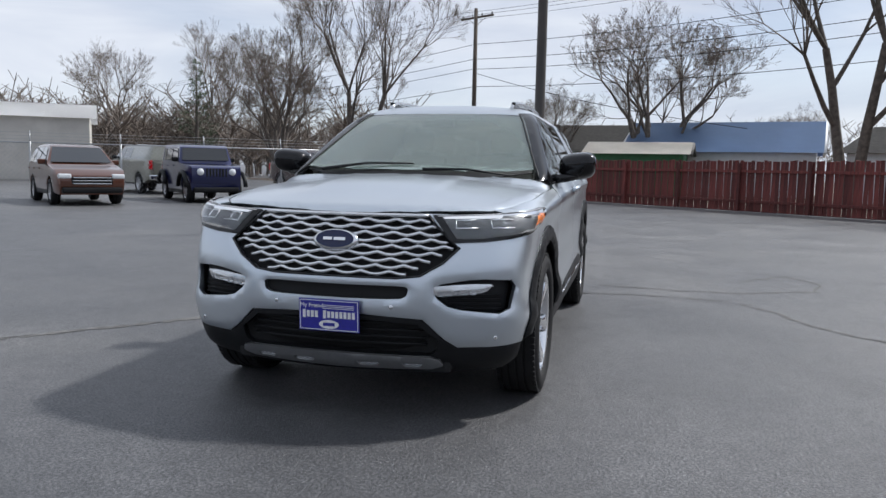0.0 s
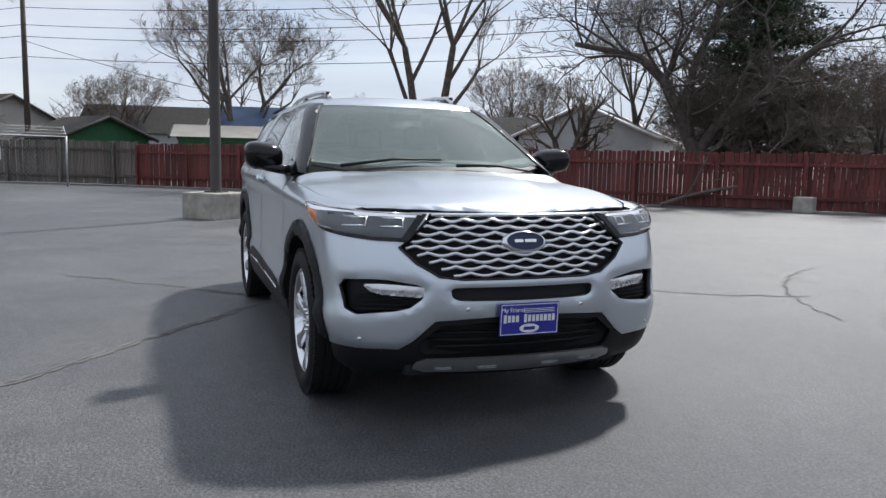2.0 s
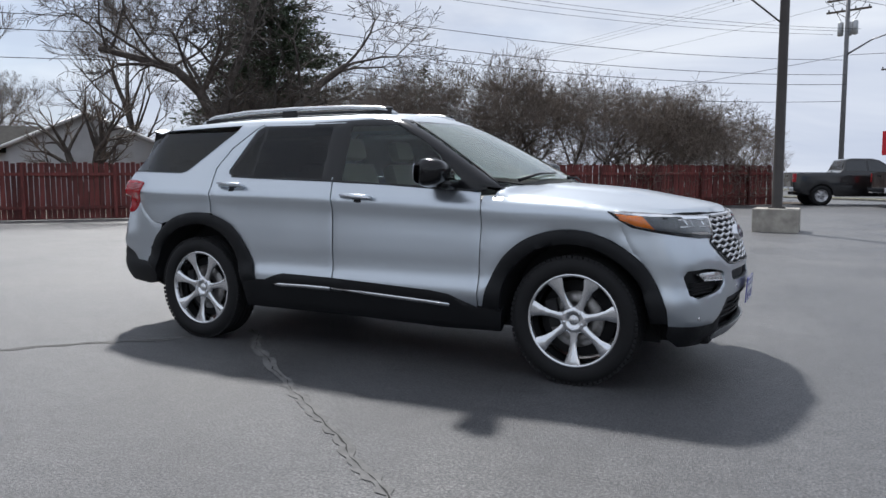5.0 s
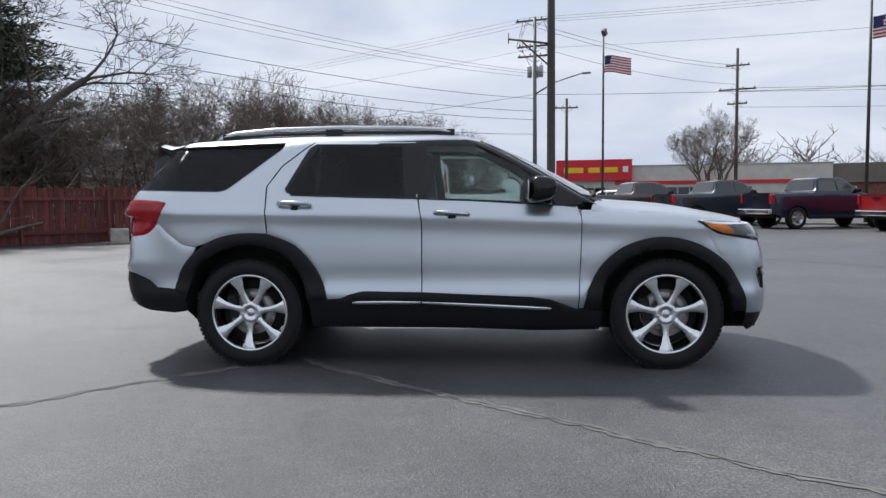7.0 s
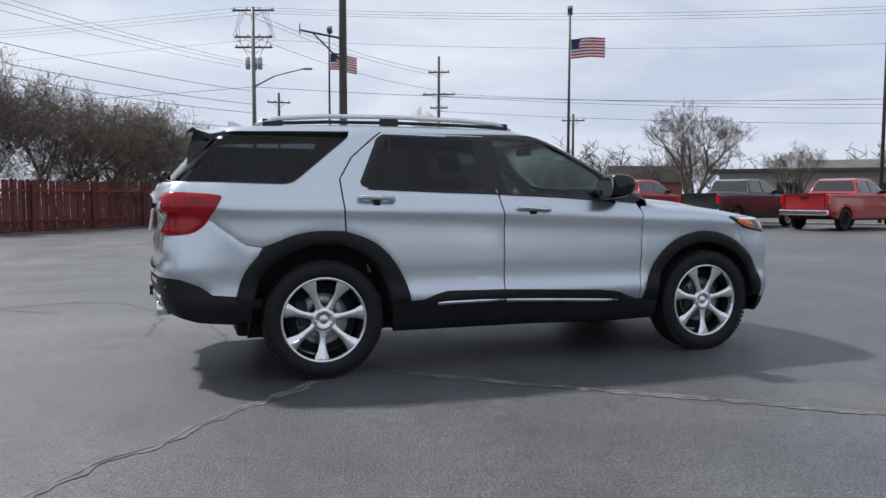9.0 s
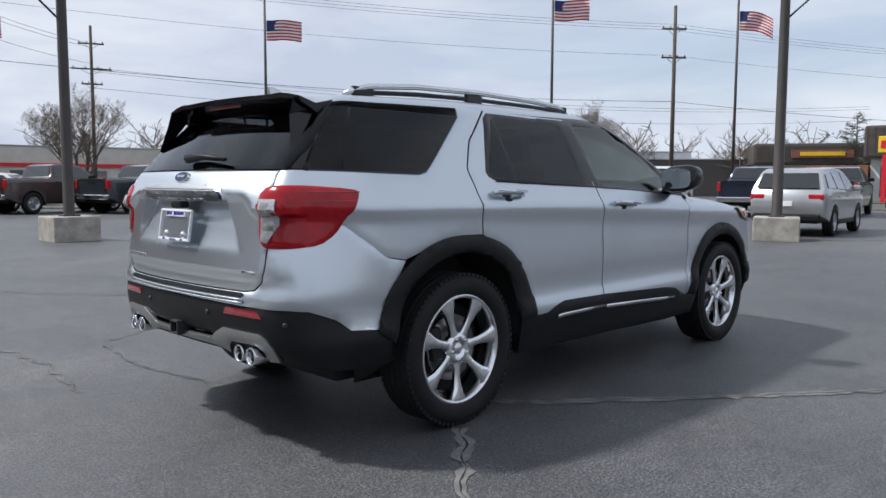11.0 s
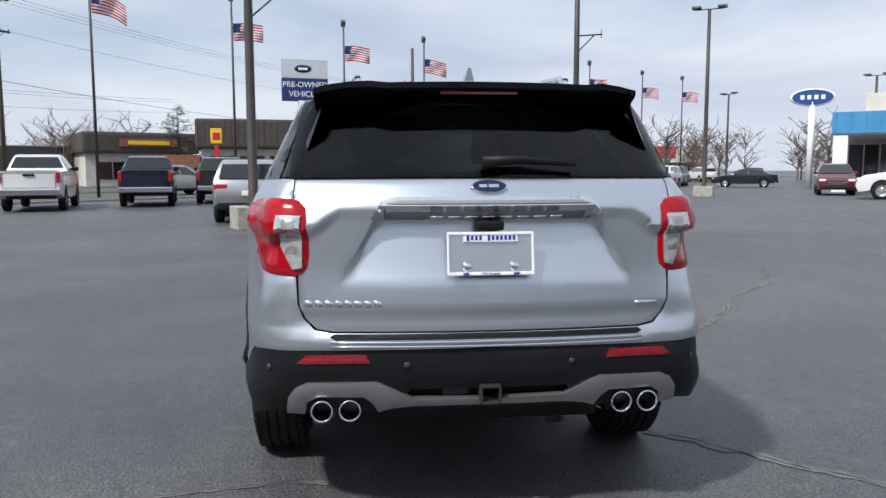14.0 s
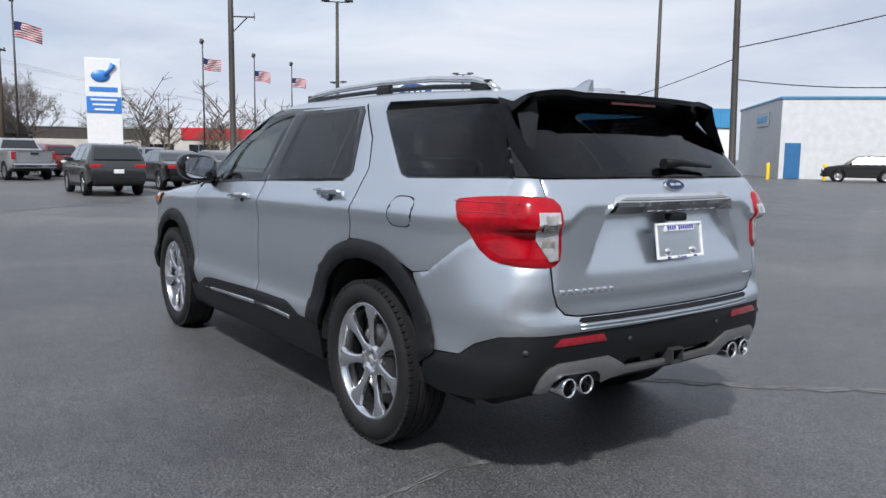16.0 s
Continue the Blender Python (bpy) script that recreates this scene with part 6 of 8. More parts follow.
def utility_pole(x, y, h, turn, arms, label="old wooden utility pole with crossarms", transformer=False):
    p = thing("utility_pole", label, "utility pole", "utility poles", at=pose(x, y, 0, 0, 0, turn))
    bm = bmesh.new()
    tube(bm, [(0, 0, 0), (0, 0, h * 0.5), (0, 0, h)], [0.17, 0.14, 0.11], 9)
    part("pole", bm, M_WOODPOLE if not transformer else M_STEELPOLE, p)
    for z, w in arms:
        bm = bmesh.new()
        box(bm, (0, 0.12, z), (w, 0.10, 0.12), bev=0.01)
        part("crossarm", bm, M_WOODPOLE, p)
        for k in range(4):
            bm = bmesh.new()
            lathe(bm, [(0.0, 0.16), (0.035, 0.14), (0.05, 0.06), (0.03, 0.0)], 8, Matrix.Translation((w * (k / 3 - 0.5) * 0.9, 0.12, z + 0.06)))
            part("insulator", bm, M_LAMPHEAD, p)
        bm = bmesh.new()
        for s in (1, -1):
            tube(bm, [(0, 0.06, z - 0.5), (s * w * 0.3, 0.12, z)], 0.018, 5)
        part("brace", bm, M_WOODPOLE, p)
    if transformer:
        for dx in (-0.42, 0.42, 0.0):
            bm = bmesh.new()
            lathe(bm, [(0.0, 0.85), (0.12, 0.84), (0.17, 0.76), (0.17, 0.05), (0.12, 0.0), (0.0, 0.0)], 14, Matrix.Translation((dx, 0.34 if dx == 0 else 0.1, h - 4.2)))
            part("transformer", bm, M_GALV, p)
        for k in range(6):
            bm = bmesh.new()
            s = (-1, 1)[k % 2]
            tube(bm, [(s * (0.5 + 0.2 * k / 2), 0.1, h - 0.3), (s * (1.0 + 0.1 * k), 0.1, h - 1.2 - 0.2 * k), (s * 0.9, 0.1, h - 2.4), (s * 0.4, 0.1, h - 3.3)], 0.016, 4)
            part("jumper_cable", bm, M_WIRE, p)
        bm = bmesh.new()
        tube(bm, [(0, 0, h - 5.4), (1.6, -0.4, h - 4.7), (3.6, -0.8, h - 4.3)], [0.06, 0.045, 0.035], 6)
        box(bm, (3.9, -0.85, h - 4.32), (0.6, 0.2, 0.12), bev=0.03)
        part("street_light_arm", bm, M_STEELPOLE, p)
    return p


utility_pole(2.8, 48.5, 14.0, -20, [(13.8, 2.9), (12.0, 2.6), (11.3, 2.6)], "grey utility pole with transformers and a street light", True)
utility_pole(20.3, 60.2, 13.7, -25, [(12.3, 1.9), (10.3, 3.0), (9.1, 1.6)])
utility_pole(46.5, 23.2, 13.8, -40, [(12.2, 1.8), (10.2, 1.8)])
utility_pole(52.5, -3.45, 10.4, -40, [(7.8, 1.8)])
utility_pole(-40.2, -8.4, 10.8, 60, [(10.3, 2.6)])
utility_pole(-19.5, 20.8, 11.0, 60, [(10.4, 2.4)])
utility_pole(6.2, 62, 10.0, 0, [(9.2, 2.0)])
utility_pole(34, 60, 9.0, -30, [(8.4, 2.2)])


def wires():
    segs = []

    def line(a, b, sag, r=0.014):
        a, b = np.array(a, float), np.array(b, float)
        n = 22
        pts = [a + (b - a) * k / n - np.array([0, 0, 4 * sag * (k / n) * (1 - k / n)]) for k in range(n + 1)]
        segs.extend((p, q, r, r) for p, q in zip(pts, pts[1:]))
    chain = [(-60, 88, 13), (2.8, 48.5, 13.8), (46.5, 23.2, 12.3), (90, -4, 11.5), (140, -50, 11)]
    for a, b in zip(chain, chain[1:]):
        for dz, o in ((0, -0.9), (0, 0), (0, 0.9), (-1.9, 0.4), (-5.2, 0)):
            line((a[0] + o * 0.69, a[1] + o * 0.72, a[2] + dz), (b[0] + o * 0.69, b[1] + o * 0.72, b[2] + dz), 0.7, 0.009 if dz > -3 else 0.015)
    for dz in (0, -0.3, -1.6):
        line((2.8, 48.5, 13.6 + dz), (20.3, 60.2, 12.3 + dz), 0.5)
        line((20.3, 60.2, 10.4 + dz), (96, 24, 10.4 + dz), 1.4)
    back = [(-75, -55, 10.2), (-40.2, -8.4, 10.4), (-19.5, 20.8, 10.4), (2.8, 48.5, 10.0)]
    for a, b in zip(back, back[1:]):
        for dz, o in ((0, -1.0), (0, 0.2), (0, 1.0), (-1.7, 0), (-2.6, 0.1), (-3.2, 0.2), (-4.2, -0.1)):
            line((a[0] + o * 0.76, a[1] - o * 0.65, a[2] + dz), (b[0] + o * 0.76, b[1] - o * 0.65, b[2] + dz), 0.6, 0.010 if dz > -1 else 0.015)
    line((-40.2, -8.4, 7.0), (-30, 6, 3.2), 0.3)
    line((9.75, -19.2, 4.9), (-6, -28, 9.5), 0.4, 0.018)
    line((9.75, -19.2, 3.9), (-6, -28, 7.0), 1.5, 0.016)
    line((9.75, -19.2, 4.6), (34.0, -33.4, 4.4), 0.5, 0.016)
    ob = seg_mesh("overhead_wires", segs, M_WIRE, None, 4)
    tagged(ob, "black overhead power lines strung between poles", "wires", kind="stuff")


wires()


def twin_light(x, y, h, turn, block=True):
    p = lot_pole(x, y, block, h, turn=turn)
    tagged(p, "tall brown parking-lot light pole with twin flat lamp heads")
    bm = bmesh.new()
    tube(bm, [(-0.7, 0, h), (0.7, 0, h)], 0.03, 6)
    part("head_arm", bm, M_POLE, p)
    for s in (1, -1):
        bm = bmesh.new()
        box(bm, (s * 0.62, 0, h + 0.1), (0.45, 0.5, 0.12), bev=0.03)
        part("lamp_head", bm, M_LAMPHEAD, p)


twin_light(32.4, -17.1, 9.4, 60)
twin_light(21.5, -30.0, 10.4, 40)
twin_light(46, -36, 8.0, 40)
twin_light(60, -32, 8.0, 20)
lot_pole(9.75, -19.2, True, 10.8, turn=20, lean=0.02)


# ---- chain-link fence ----
def chain_fence():
    a, d = Vector((-25.5, -5.0, 0)), Vector((0.62, -0.785, 0))
    f = thing("chain_link_fence", "galvanised chain-link fence topped with barbed wire", "fence", kind="structure")
    L = 22.0
    for k in range(9):
        p = a + d * (k * L / 8)
        bm = bmesh.new()
        tube(bm, [(p.x, p.y, 0), (p.x, p.y, 1.85)], 0.035, 8)
        tube(bm, [(p.x, p.y, 1.85), (p.x - 0.12, p.y - 0.1, 2.2)], 0.018, 6)
        part("post", bm, M_GALV, f)
    bm = bmesh.new()
    tube(bm, [a + Vector((0, 0, 1.82)), a + d * L + Vector((0, 0, 1.82))], 0.024, 6)
    part("top_rail", bm, M_GALV, f)
    segs = []
    for k in range(3):
        o = Vector((-0.04 * k, -0.035 * k, 1.93 + 0.11 * k))
        segs.append((a + o, a + d * L + o, 0.006, 0.006))
    n = int(L / 0.16)
    H = 1.8
    for k in range(-12, n):
        for s in (1, -1):
            t0, t1 = k * 0.16, k * 0.16 + H
            z0, z1 = (0.03, H) if s > 0 else (H, 0.03)
            lo, hi = max(t0, 0), min(t1, L)
            if hi <= lo:
                continue
            f0, f1 = (lo - t0) / (t1 - t0), (hi - t0) / (t1 - t0)
            segs.append((a + d * lo + Vector((0, 0, z0 + (z1 - z0) * f0)), a + d * hi + Vector((0, 0, z0 + (z1 - z0) * f1)), 0.0026, 0.0026))
    ob = seg_mesh("wire_mesh", [(tuple(p), tuple(q), r, s) for p, q, r, s in segs], M_GALV, f, 3)
    tagged(ob, kind="stuff")
    for k in (2.6, 7.4):
        p = a + d * k
        s = thing("notice_sign", "small white notice on the chain-link fence", "sign", at=pose(p.x + 0.05, p.y + 0.05, 1.2, 0, 0, math.degrees(math.atan2(d.y, d.x))))
        bm = bmesh.new()
        box(bm, (0, 0.03, 0), (0.32, 0.012, 0.46), bev=0.004)
        part("board", bm, M_WHITE, s)
        bm = bmesh.new()
        for z in (0.12, 0.03, -0.06, -0.13):
            box(bm, (0, 0.038, z), (0.22, 0.006, 0.035))
        part("lettering_bar", bm, M_CLAD, s)


chain_fence()


def branch_litter():
    rr = random.Random(8)
    segs = []
    p0 = FENCE_B - FD * 22.5 - BN * 0.45
    o = thing("fallen_branch", "fallen dead limb leaning on the red fence", "branch")
    grow(rr, (p0.x, p0.y, 0.05), (FD.x * 0.9, FD.y * 0.9, 0.32), 3.2, 0.07, 2, segs, up=0.0, spread=0.6, wob=0.18)
    seg_mesh("limb", [(np.maximum(s[0], [-99, -99, 0.02]), np.maximum(s[1], [-99, -99, 0.02]), s[2], s[3]) for s in segs], M_BARK, o, 6)
    b = thing("concrete_block", "small grey concrete block by the fence", "block", at=pose(*(FENCE_B - FD * 18.6 - BN * 0.9)[:2], 0, 0, 0, 30))
    bm = bmesh.new()
    box(bm, (0, 0, 0.22), (0.5, 0.5, 0.44), bev=0.03)
    part("block", bm, M_CONC, b)


branch_litter()


# ---- parked vehicles ----
M_GLASSDARK = mat("tinted_window", (0.012, 0.014, 0.016), 0.06, var=0.1, coat=1.0)
M_RIM = mat("dull_alloy", (0.45, 0.45, 0.46), 0.3, metal=0.9, var=0.1)
M_REDLAMP = mat("tail_lamp_red", (0.42, 0.01, 0.015), 0.2, var=0.15, coat=0.8)
M_HEADGLASS = mat("head_lamp_glass", (0.72, 0.74, 0.76), 0.12, var=0.1, coat=1.0)
PAINTS = {}


def paint(name, col, metal=0.3):
    if name not in PAINTS:
        PAINTS[name] = car_paint(name + "_paint", col, metal, 0.3)
    return PAINTS[name]


KINDS = {
    # outline from the rear bottom up over the roof to the front bottom, then windows, axles
    "pickup": dict(W=0.98, out=[(-2.90, 0.60), (-2.92, 0.95), (-2.93, 1.34), (-1.12, 1.36), (-0.98, 1.50), (-0.86, 1.88), (-0.60, 1.94), (0.20, 1.93), (0.45, 1.86), (1.12, 1.34), (1.5, 1.29), (2.55, 1.20), (2.82, 1.10), (2.90, 0.85), (2.90, 0.50), (2.70, 0.36)], belt=1.36, roof=1.94, ax=(1.85, -1.80), r=0.41, arch=0.47,
                   wins=[[(-0.90, 1.42), (-0.80, 1.80), (-0.10, 1.84), (-0.10, 1.40)], [(-0.02, 1.40), (-0.02, 1.84), (0.36, 1.80), (0.92, 1.38)]], ws=((0.42, 1.84), (1.08, 1.38)), bw=((-1.01, 1.46), (-0.86, 1.84)), bed=True),
    "suv": dict(W=0.92, out=[(-2.26, 0.50), (-2.32, 0.75), (-2.30, 1.02), (-2.20, 1.14), (-1.95, 1.58), (-1.70, 1.66), (-0.60, 1.70), (0.15, 1.66), (0.42, 1.58), (1.05, 1.12), (1.4, 1.07), (2.0, 0.97), (2.26, 0.82), (2.32, 0.55), (2.20, 0.30)], belt=1.10, roof=1.70, ax=(1.36, -1.34), r=0.36, arch=0.42,
                wins=[[(-2.00, 1.18), (-1.80, 1.52), (-1.22, 1.58), (-1.22, 1.16)], [(-1.14, 1.16), (-1.14, 1.58), (-0.32, 1.60), (-0.32, 1.14)], [(-0.24, 1.14), (-0.24, 1.60), (0.26, 1.55), (0.80, 1.12)]], ws=((0.36, 1.58), (1.00, 1.15)), bw=((-2.20, 1.18), (-1.96, 1.54)), bed=False),
    "sedan": dict(W=0.90, out=[(-2.34, 0.45), (-2.40, 0.70), (-2.36, 0.96), (-1.72, 1.06), (-1.10, 1.36), (-0.70, 1.44), (0.0, 1.46), (0.36, 1.40), (1.15, 0.99), (1.5, 0.94), (2.10, 0.82), (2.36, 0.66), (2.42, 0.45), (2.30, 0.28)], belt=1.0, roof=1.46, ax=(1.42, -1.40), r=0.335, arch=0.39,
                  wins=[[(-1.50, 1.05), (-1.05, 1.32), (-0.30, 1.38), (-0.30, 1.03)], [(-0.22, 1.03), (-0.22, 1.38), (0.24, 1.34), (0.85, 1.01)]], ws=((0.36, 1.37), (1.08, 1.01)), bw=((-1.68, 1.07), (-1.12, 1.33)), bed=False),
    "jeep": dict(W=0.86, out=[(-2.10, 0.62), (-2.12, 1.20), (-2.08, 1.78), (-1.95, 1.86), (0.40, 1.84), (0.58, 1.76), (0.78, 1.26), (1.1, 1.24), (1.98, 1.16), (2.06, 1.10), (2.08, 0.70), (2.0, 0.60)], belt=1.28, roof=1.86, ax=(1.50, -1.46), r=0.40, arch=0.48,
                 wins=[[(-1.95, 1.34), (-1.92, 1.72), (-1.20, 1.72), (-1.20, 1.34)], [(-1.10, 1.34), (-1.10, 1.72), (-0.30, 1.72), (-0.30, 1.34)], [(-0.20, 1.34), (-0.20, 1.72), (0.42, 1.72), (0.60, 1.34)]], ws=((0.60, 1.72), (0.76, 1.32)), bw=((-2.13, 1.34), (-2.10, 1.74)), bed=False),
}


def vehicle(kind, pname, pmat, label, x, y, heading, size=1.0, group="parked vehicles", rims=M_RIM, cap=False, stretch=1.0):
    k = KINDS[kind]
    car = thing({"pickup": "pickup_truck", "suv": "parked_suv", "sedan": "sedan", "jeep": "off_roader"}[kind], label, {"pickup": "pickup truck", "suv": "car", "sedan": "car", "jeep": "car"}[kind], group, at=pose(x, y, 0, 0, 0, heading))
    car.scale = (size * stretch, size, size)
    W, out = k["W"], list(k["out"])
    xs = [p[0] for p in out]
    x0, x1 = min(xs), max(xs)

    def half(px, pz):
        t = max(0.0, (pz - k["belt"]) / (k["roof"] - k["belt"]))
        e = max(0.0, (px - x1 + 0.55) / 0.55, (x0 + 0.45 - px) / 0.45)
        low = max(0.0, (0.6 - pz) / 0.6)
        jeep = 0.10 if kind == "jeep" else 0.26
        return W - jeep * t - 0.10 * e * e - 0.08 * low - 0.02 * abs(pz - 0.85)
    # outline with wheel arches along the bottom
    bottom = []
    z0 = 0.32 if kind != "pickup" else 0.42
    for ax in k["ax"]:
        bottom += [(ax + k["arch"] * math.cos(a), max(z0, k["r"] + k["arch"] * math.sin(a))) for a in np.linspace(0.0, math.pi, 11)]
    if cap:
        out[2:6] = [(-2.90, 1.36), (-2.80, 1.90), (-1.0, 1.96)]
    loop = out + bottom
    fine = []
    for a, b in zip(loop, loop[1:] + loop[:1]):
        n = max(1, int(math.dist(a, b) / 0.18))
        fine += [(a[0] + (b[0] - a[0]) * j / n, a[1] + (b[1] - a[1]) * j / n) for j in range(n)]
    gx, gz = np.meshgrid(np.arange(x0 + 0.1, x1, 0.2), np.arange(0.4, 1.95, 0.16))
    gx, gz = gx.ravel(), gz.ravel()
    keep = inside_poly(gx, gz, fine)
    bp = np.array(fine)
    keep &= np.min(np.hypot(gx[:, None] - bp[None, :, 0], gz[:, None] - bp[None, :, 1]), axis=1) > 0.07
    pts = [Vector(p) for p in fine] + [Vector((float(a), float(b))) for a, b in zip(gx[keep], gz[keep])]
    n = len(fine)
    vv, _, ff, ov, *_ = delaunay_2d_cdt(pts, [(j, (j + 1) % n) for j in range(n)], [], 1, 1e-6)
    bm = bmesh.new()
    sides = []
    for s in (1, -1):
        vs = [bm.verts.new((p.x, s * half(p.x, p.y), p.y)) for p in vv]
        sides.append(vs)
        for f in ff:
            bm.faces.new([vs[j] for j in (f if s < 0 else reversed(f))])
    idx = {}
    for j, o in enumerate(ov):
        for q in o:
            idx[q] = j
    ring = [idx[j] for j in range(n)]
    creases = []
    for a, b in zip(ring, ring[1:] + ring[:1]):
        if a == b:
            continue
        bm.faces.new((sides[0][a], sides[0][b], sides[1][b], sides[1][a]))
    bm.normal_update()
    bmesh.ops.recalc_face_normals(bm, faces=bm.faces[:])
    edges = [e for e in bm.edges if len(e.link_faces) == 2 and e.calc_face_angle(0) > radians(55) and abs(e.verts[0].co.y) > 0.3 and e.verts[0].co.y * e.verts[1].co.y > 0 and min(v.co.z for v in e.verts) > 0.5]
    bmesh.ops.bevel(bm, geom=edges, offset=0.06, segments=2, affect="EDGES", profile=0.6, clamp_overlap=True)
    part("body", bm, pmat, car, smooth=40)

    def sheet(name, quad, m, th=0.01, parent=car, label=""):
        bm = bmesh.new()
        f = bm.faces.new([bm.verts.new(q) for q in quad])
        f.normal_update()
        r = bmesh.ops.solidify(bm, geom=[f], thickness=th)
        bmesh.ops.recalc_face_normals(bm, faces=bm.faces[:])
        return part(name, bm, m, parent, label)
    for s in (1, -1):
        for w in k["wins"]:
            sheet("side_window", [(a, s * (half(a, b) + 0.006), b) for a, b in w], M_GLASSDARK)
        bm = bmesh.new()
        mx = k["wins"][-1][-1][0] - 0.12
        box(bm, (mx, s * (W + 0.06), k["belt"] + 0.08), (0.14, 0.20, 0.15), bev=0.04)
        part("door_mirror", bm, M_CLAD if kind != "suv" else pmat, car)
        for w in k["wins"]:
            bm = bmesh.new()
            hx = w[0][0] + 0.16
            box(bm, (hx, s * (half(hx, k["belt"] - 0.12) + 0.015), k["belt"] - 0.12), (0.2, 0.03, 0.035), bev=0.01)
            part("door_handle", bm, pmat, car)
        bm = bmesh.new()
        box(bm, (0.05, s * (W - 0.07), z0 + 0.02), (k["ax"][0] - k["ax"][1] - 2 * k["arch"] - 0.06, 0.08, 0.14), bev=0.03)
        part("sill", bm, M_CLAD, car)
        # lamps
        bm = bmesh.new()
        if kind == "jeep":
            lathe(bm, [(0.0, 0.03), (0.09, 0.025), (0.11, 0.0)], 20, pose(2.075, s * 0.50, 0.98, 0, 90, 0))
        elif kind == "pickup":
            box(bm, (2.80, s * 0.74, 0.98), (0.16, 0.24, 0.22), bev=0.04)
        else:
            hz = 0.80 if kind == "suv" else 0.66
            box(bm, (x1 - 0.16, s * (W - 0.24), hz), (0.26, 0.34, 0.13), pose(0, 0, 0, 0, 0, 0), bev=0.04)
        part("head_lamp", bm, M_HEADGLASS, car)
        bm = bmesh.new()
        if kind == "pickup":
            box(bm, (-2.86, s * 0.865, 1.14), (0.16, 0.13, 0.36), bev=0.03)
        elif kind == "jeep":
            box(bm, (-2.11, s * 0.74, 1.0), (0.08, 0.14, 0.26), bev=0.03)
        else:
            box(bm, (x0 + 0.13, s * (W - 0.25), k["belt"] - 0.14), (0.24, 0.36, 0.15), bev=0.04)
        part("tail_lamp", bm, M_REDLAMP, car)
        if kind == "jeep":
            for ax in k["ax"]:
                bm = bmesh.new()
                tube(bm, [(ax + 0.56 * math.cos(a), s * 0.93, 0.44 + 0.52 * math.sin(a)) for a in np.linspace(0.15, math.pi - 0.15, 9)], 0.07, 8)
                part("wheel_flare", bm, M_CLAD, car)
    (wa, wb), (wc, wd) = k["ws"]
    h0, h1 = half(wa, wb) - 0.06, half(wc, wd) - 0.09
    sheet("windscreen", [(wa + 0.02, h0, wb + 0.02), (wc + 0.02, h1, wd + 0.02), (wc + 0.02, -h1, wd + 0.02), (wa + 0.02, -h0, wb + 0.02)], M_GLASSDARK, 0.008)
    (wa, wb), (wc, wd) = k["bw"]
    if not cap:
        h0, h1 = half(wa, wb) - 0.10, half(wc, wd) - 0.08
        sheet("rear_window", [(wa - 0.015, h0, wb), (wc - 0.015, h1, wd), (wc - 0.015, -h1, wd), (wa - 0.015, -h0, wb)], M_GLASSDARK, 0.008)
    if k["bed"] and not cap:
        bm = bmesh.new()
        box(bm, (-2.02, 0, 1.355), (1.66, 1.5, 0.03), bev=0.01)
        part("bed_opening", bm, M_CLAD, car)
    # ends
    bm = bmesh.new()
    if kind == "pickup":
        box(bm, (2.90, 0, 0.58), (0.16, 1.80, 0.22), bev=0.05)
    else:
        box(bm, (x1 - 0.05, 0, 0.42), (0.18, 2 * W - 0.30, 0.16), bev=0.05)
    part("front_bumper", bm, M_CHROME if kind == "pickup" else M_CLAD, car)
    bm = bmesh.new()
    if kind == "pickup":
        box(bm, (-2.97, 0, 0.66), (0.18, 1.86, 0.20), bev=0.04)
    else:
        box(bm, (x0 + 0.05, 0, 0.46), (0.16, 2 * W - 0.28, 0.18), bev=0.05)
    part("rear_bumper", bm, M_CHROME if kind == "pickup" else M_CLAD, car)
    bm = bmesh.new()
    if kind == "jeep":
        for j in range(7):
            box(bm, (2.085, (j - 3) * 0.10, 0.96), (0.02, 0.05, 0.26), bev=0.008)
        part("grille", bm, M_CLAD, car)
    else:
        gz = 0.90 if kind == "pickup" else 0.68
        box(bm, (x1 - 0.03, 0, gz), (0.08, 1.05, 0.30 if kind == "pickup" else 0.22), bev=0.04)
        gl = part("grille", bm, M_CLAD, car)
        for j in range(3):
            bm = bmesh.new()
            box(bm, (x1 + 0.012, 0, gz + (j - 1) * 0.08), (0.02, 0.98, 0.026), bev=0.008)
            part("grille_bar", bm, M_CHROME, gl)
    bm = bmesh.new()
    box(bm, (x0 - (0.005 if kind == "pickup" else -0.02), 0, 0.80 if kind != "pickup" else 0.66), (0.24 if kind == "pickup" else 0.08, 0.31, 0.13), bev=0.01)
    part("plate_blank", bm, M_WHITE, car)
    if kind == "pickup":
        bm = bmesh.new()
        box(bm, (-2.945, 0, 1.22), (0.03, 0.34, 0.07), bev=0.01)
        part("tailgate_handle", bm, M_CLAD, car)
        bm = bmesh.new()
        for zz in (0.80, 1.30):
            box(bm, (-2.935, 0, zz), (0.012, 1.55, 0.012))
        for yy in (0.78, -0.78):
            box(bm, (-2.935, yy, 1.05), (0.012, 0.012, 0.5))
        part("tailgate_gap", bm, M_CLAD, car)
    bm = bmesh.new()
    box(bm, (0, 0, z0 + 0.08), (x1 - x0 - 0.5, 2 * W - 0.5, 0.16))
    part("underbody", bm, M_DARK, car)
    r = k["r"]
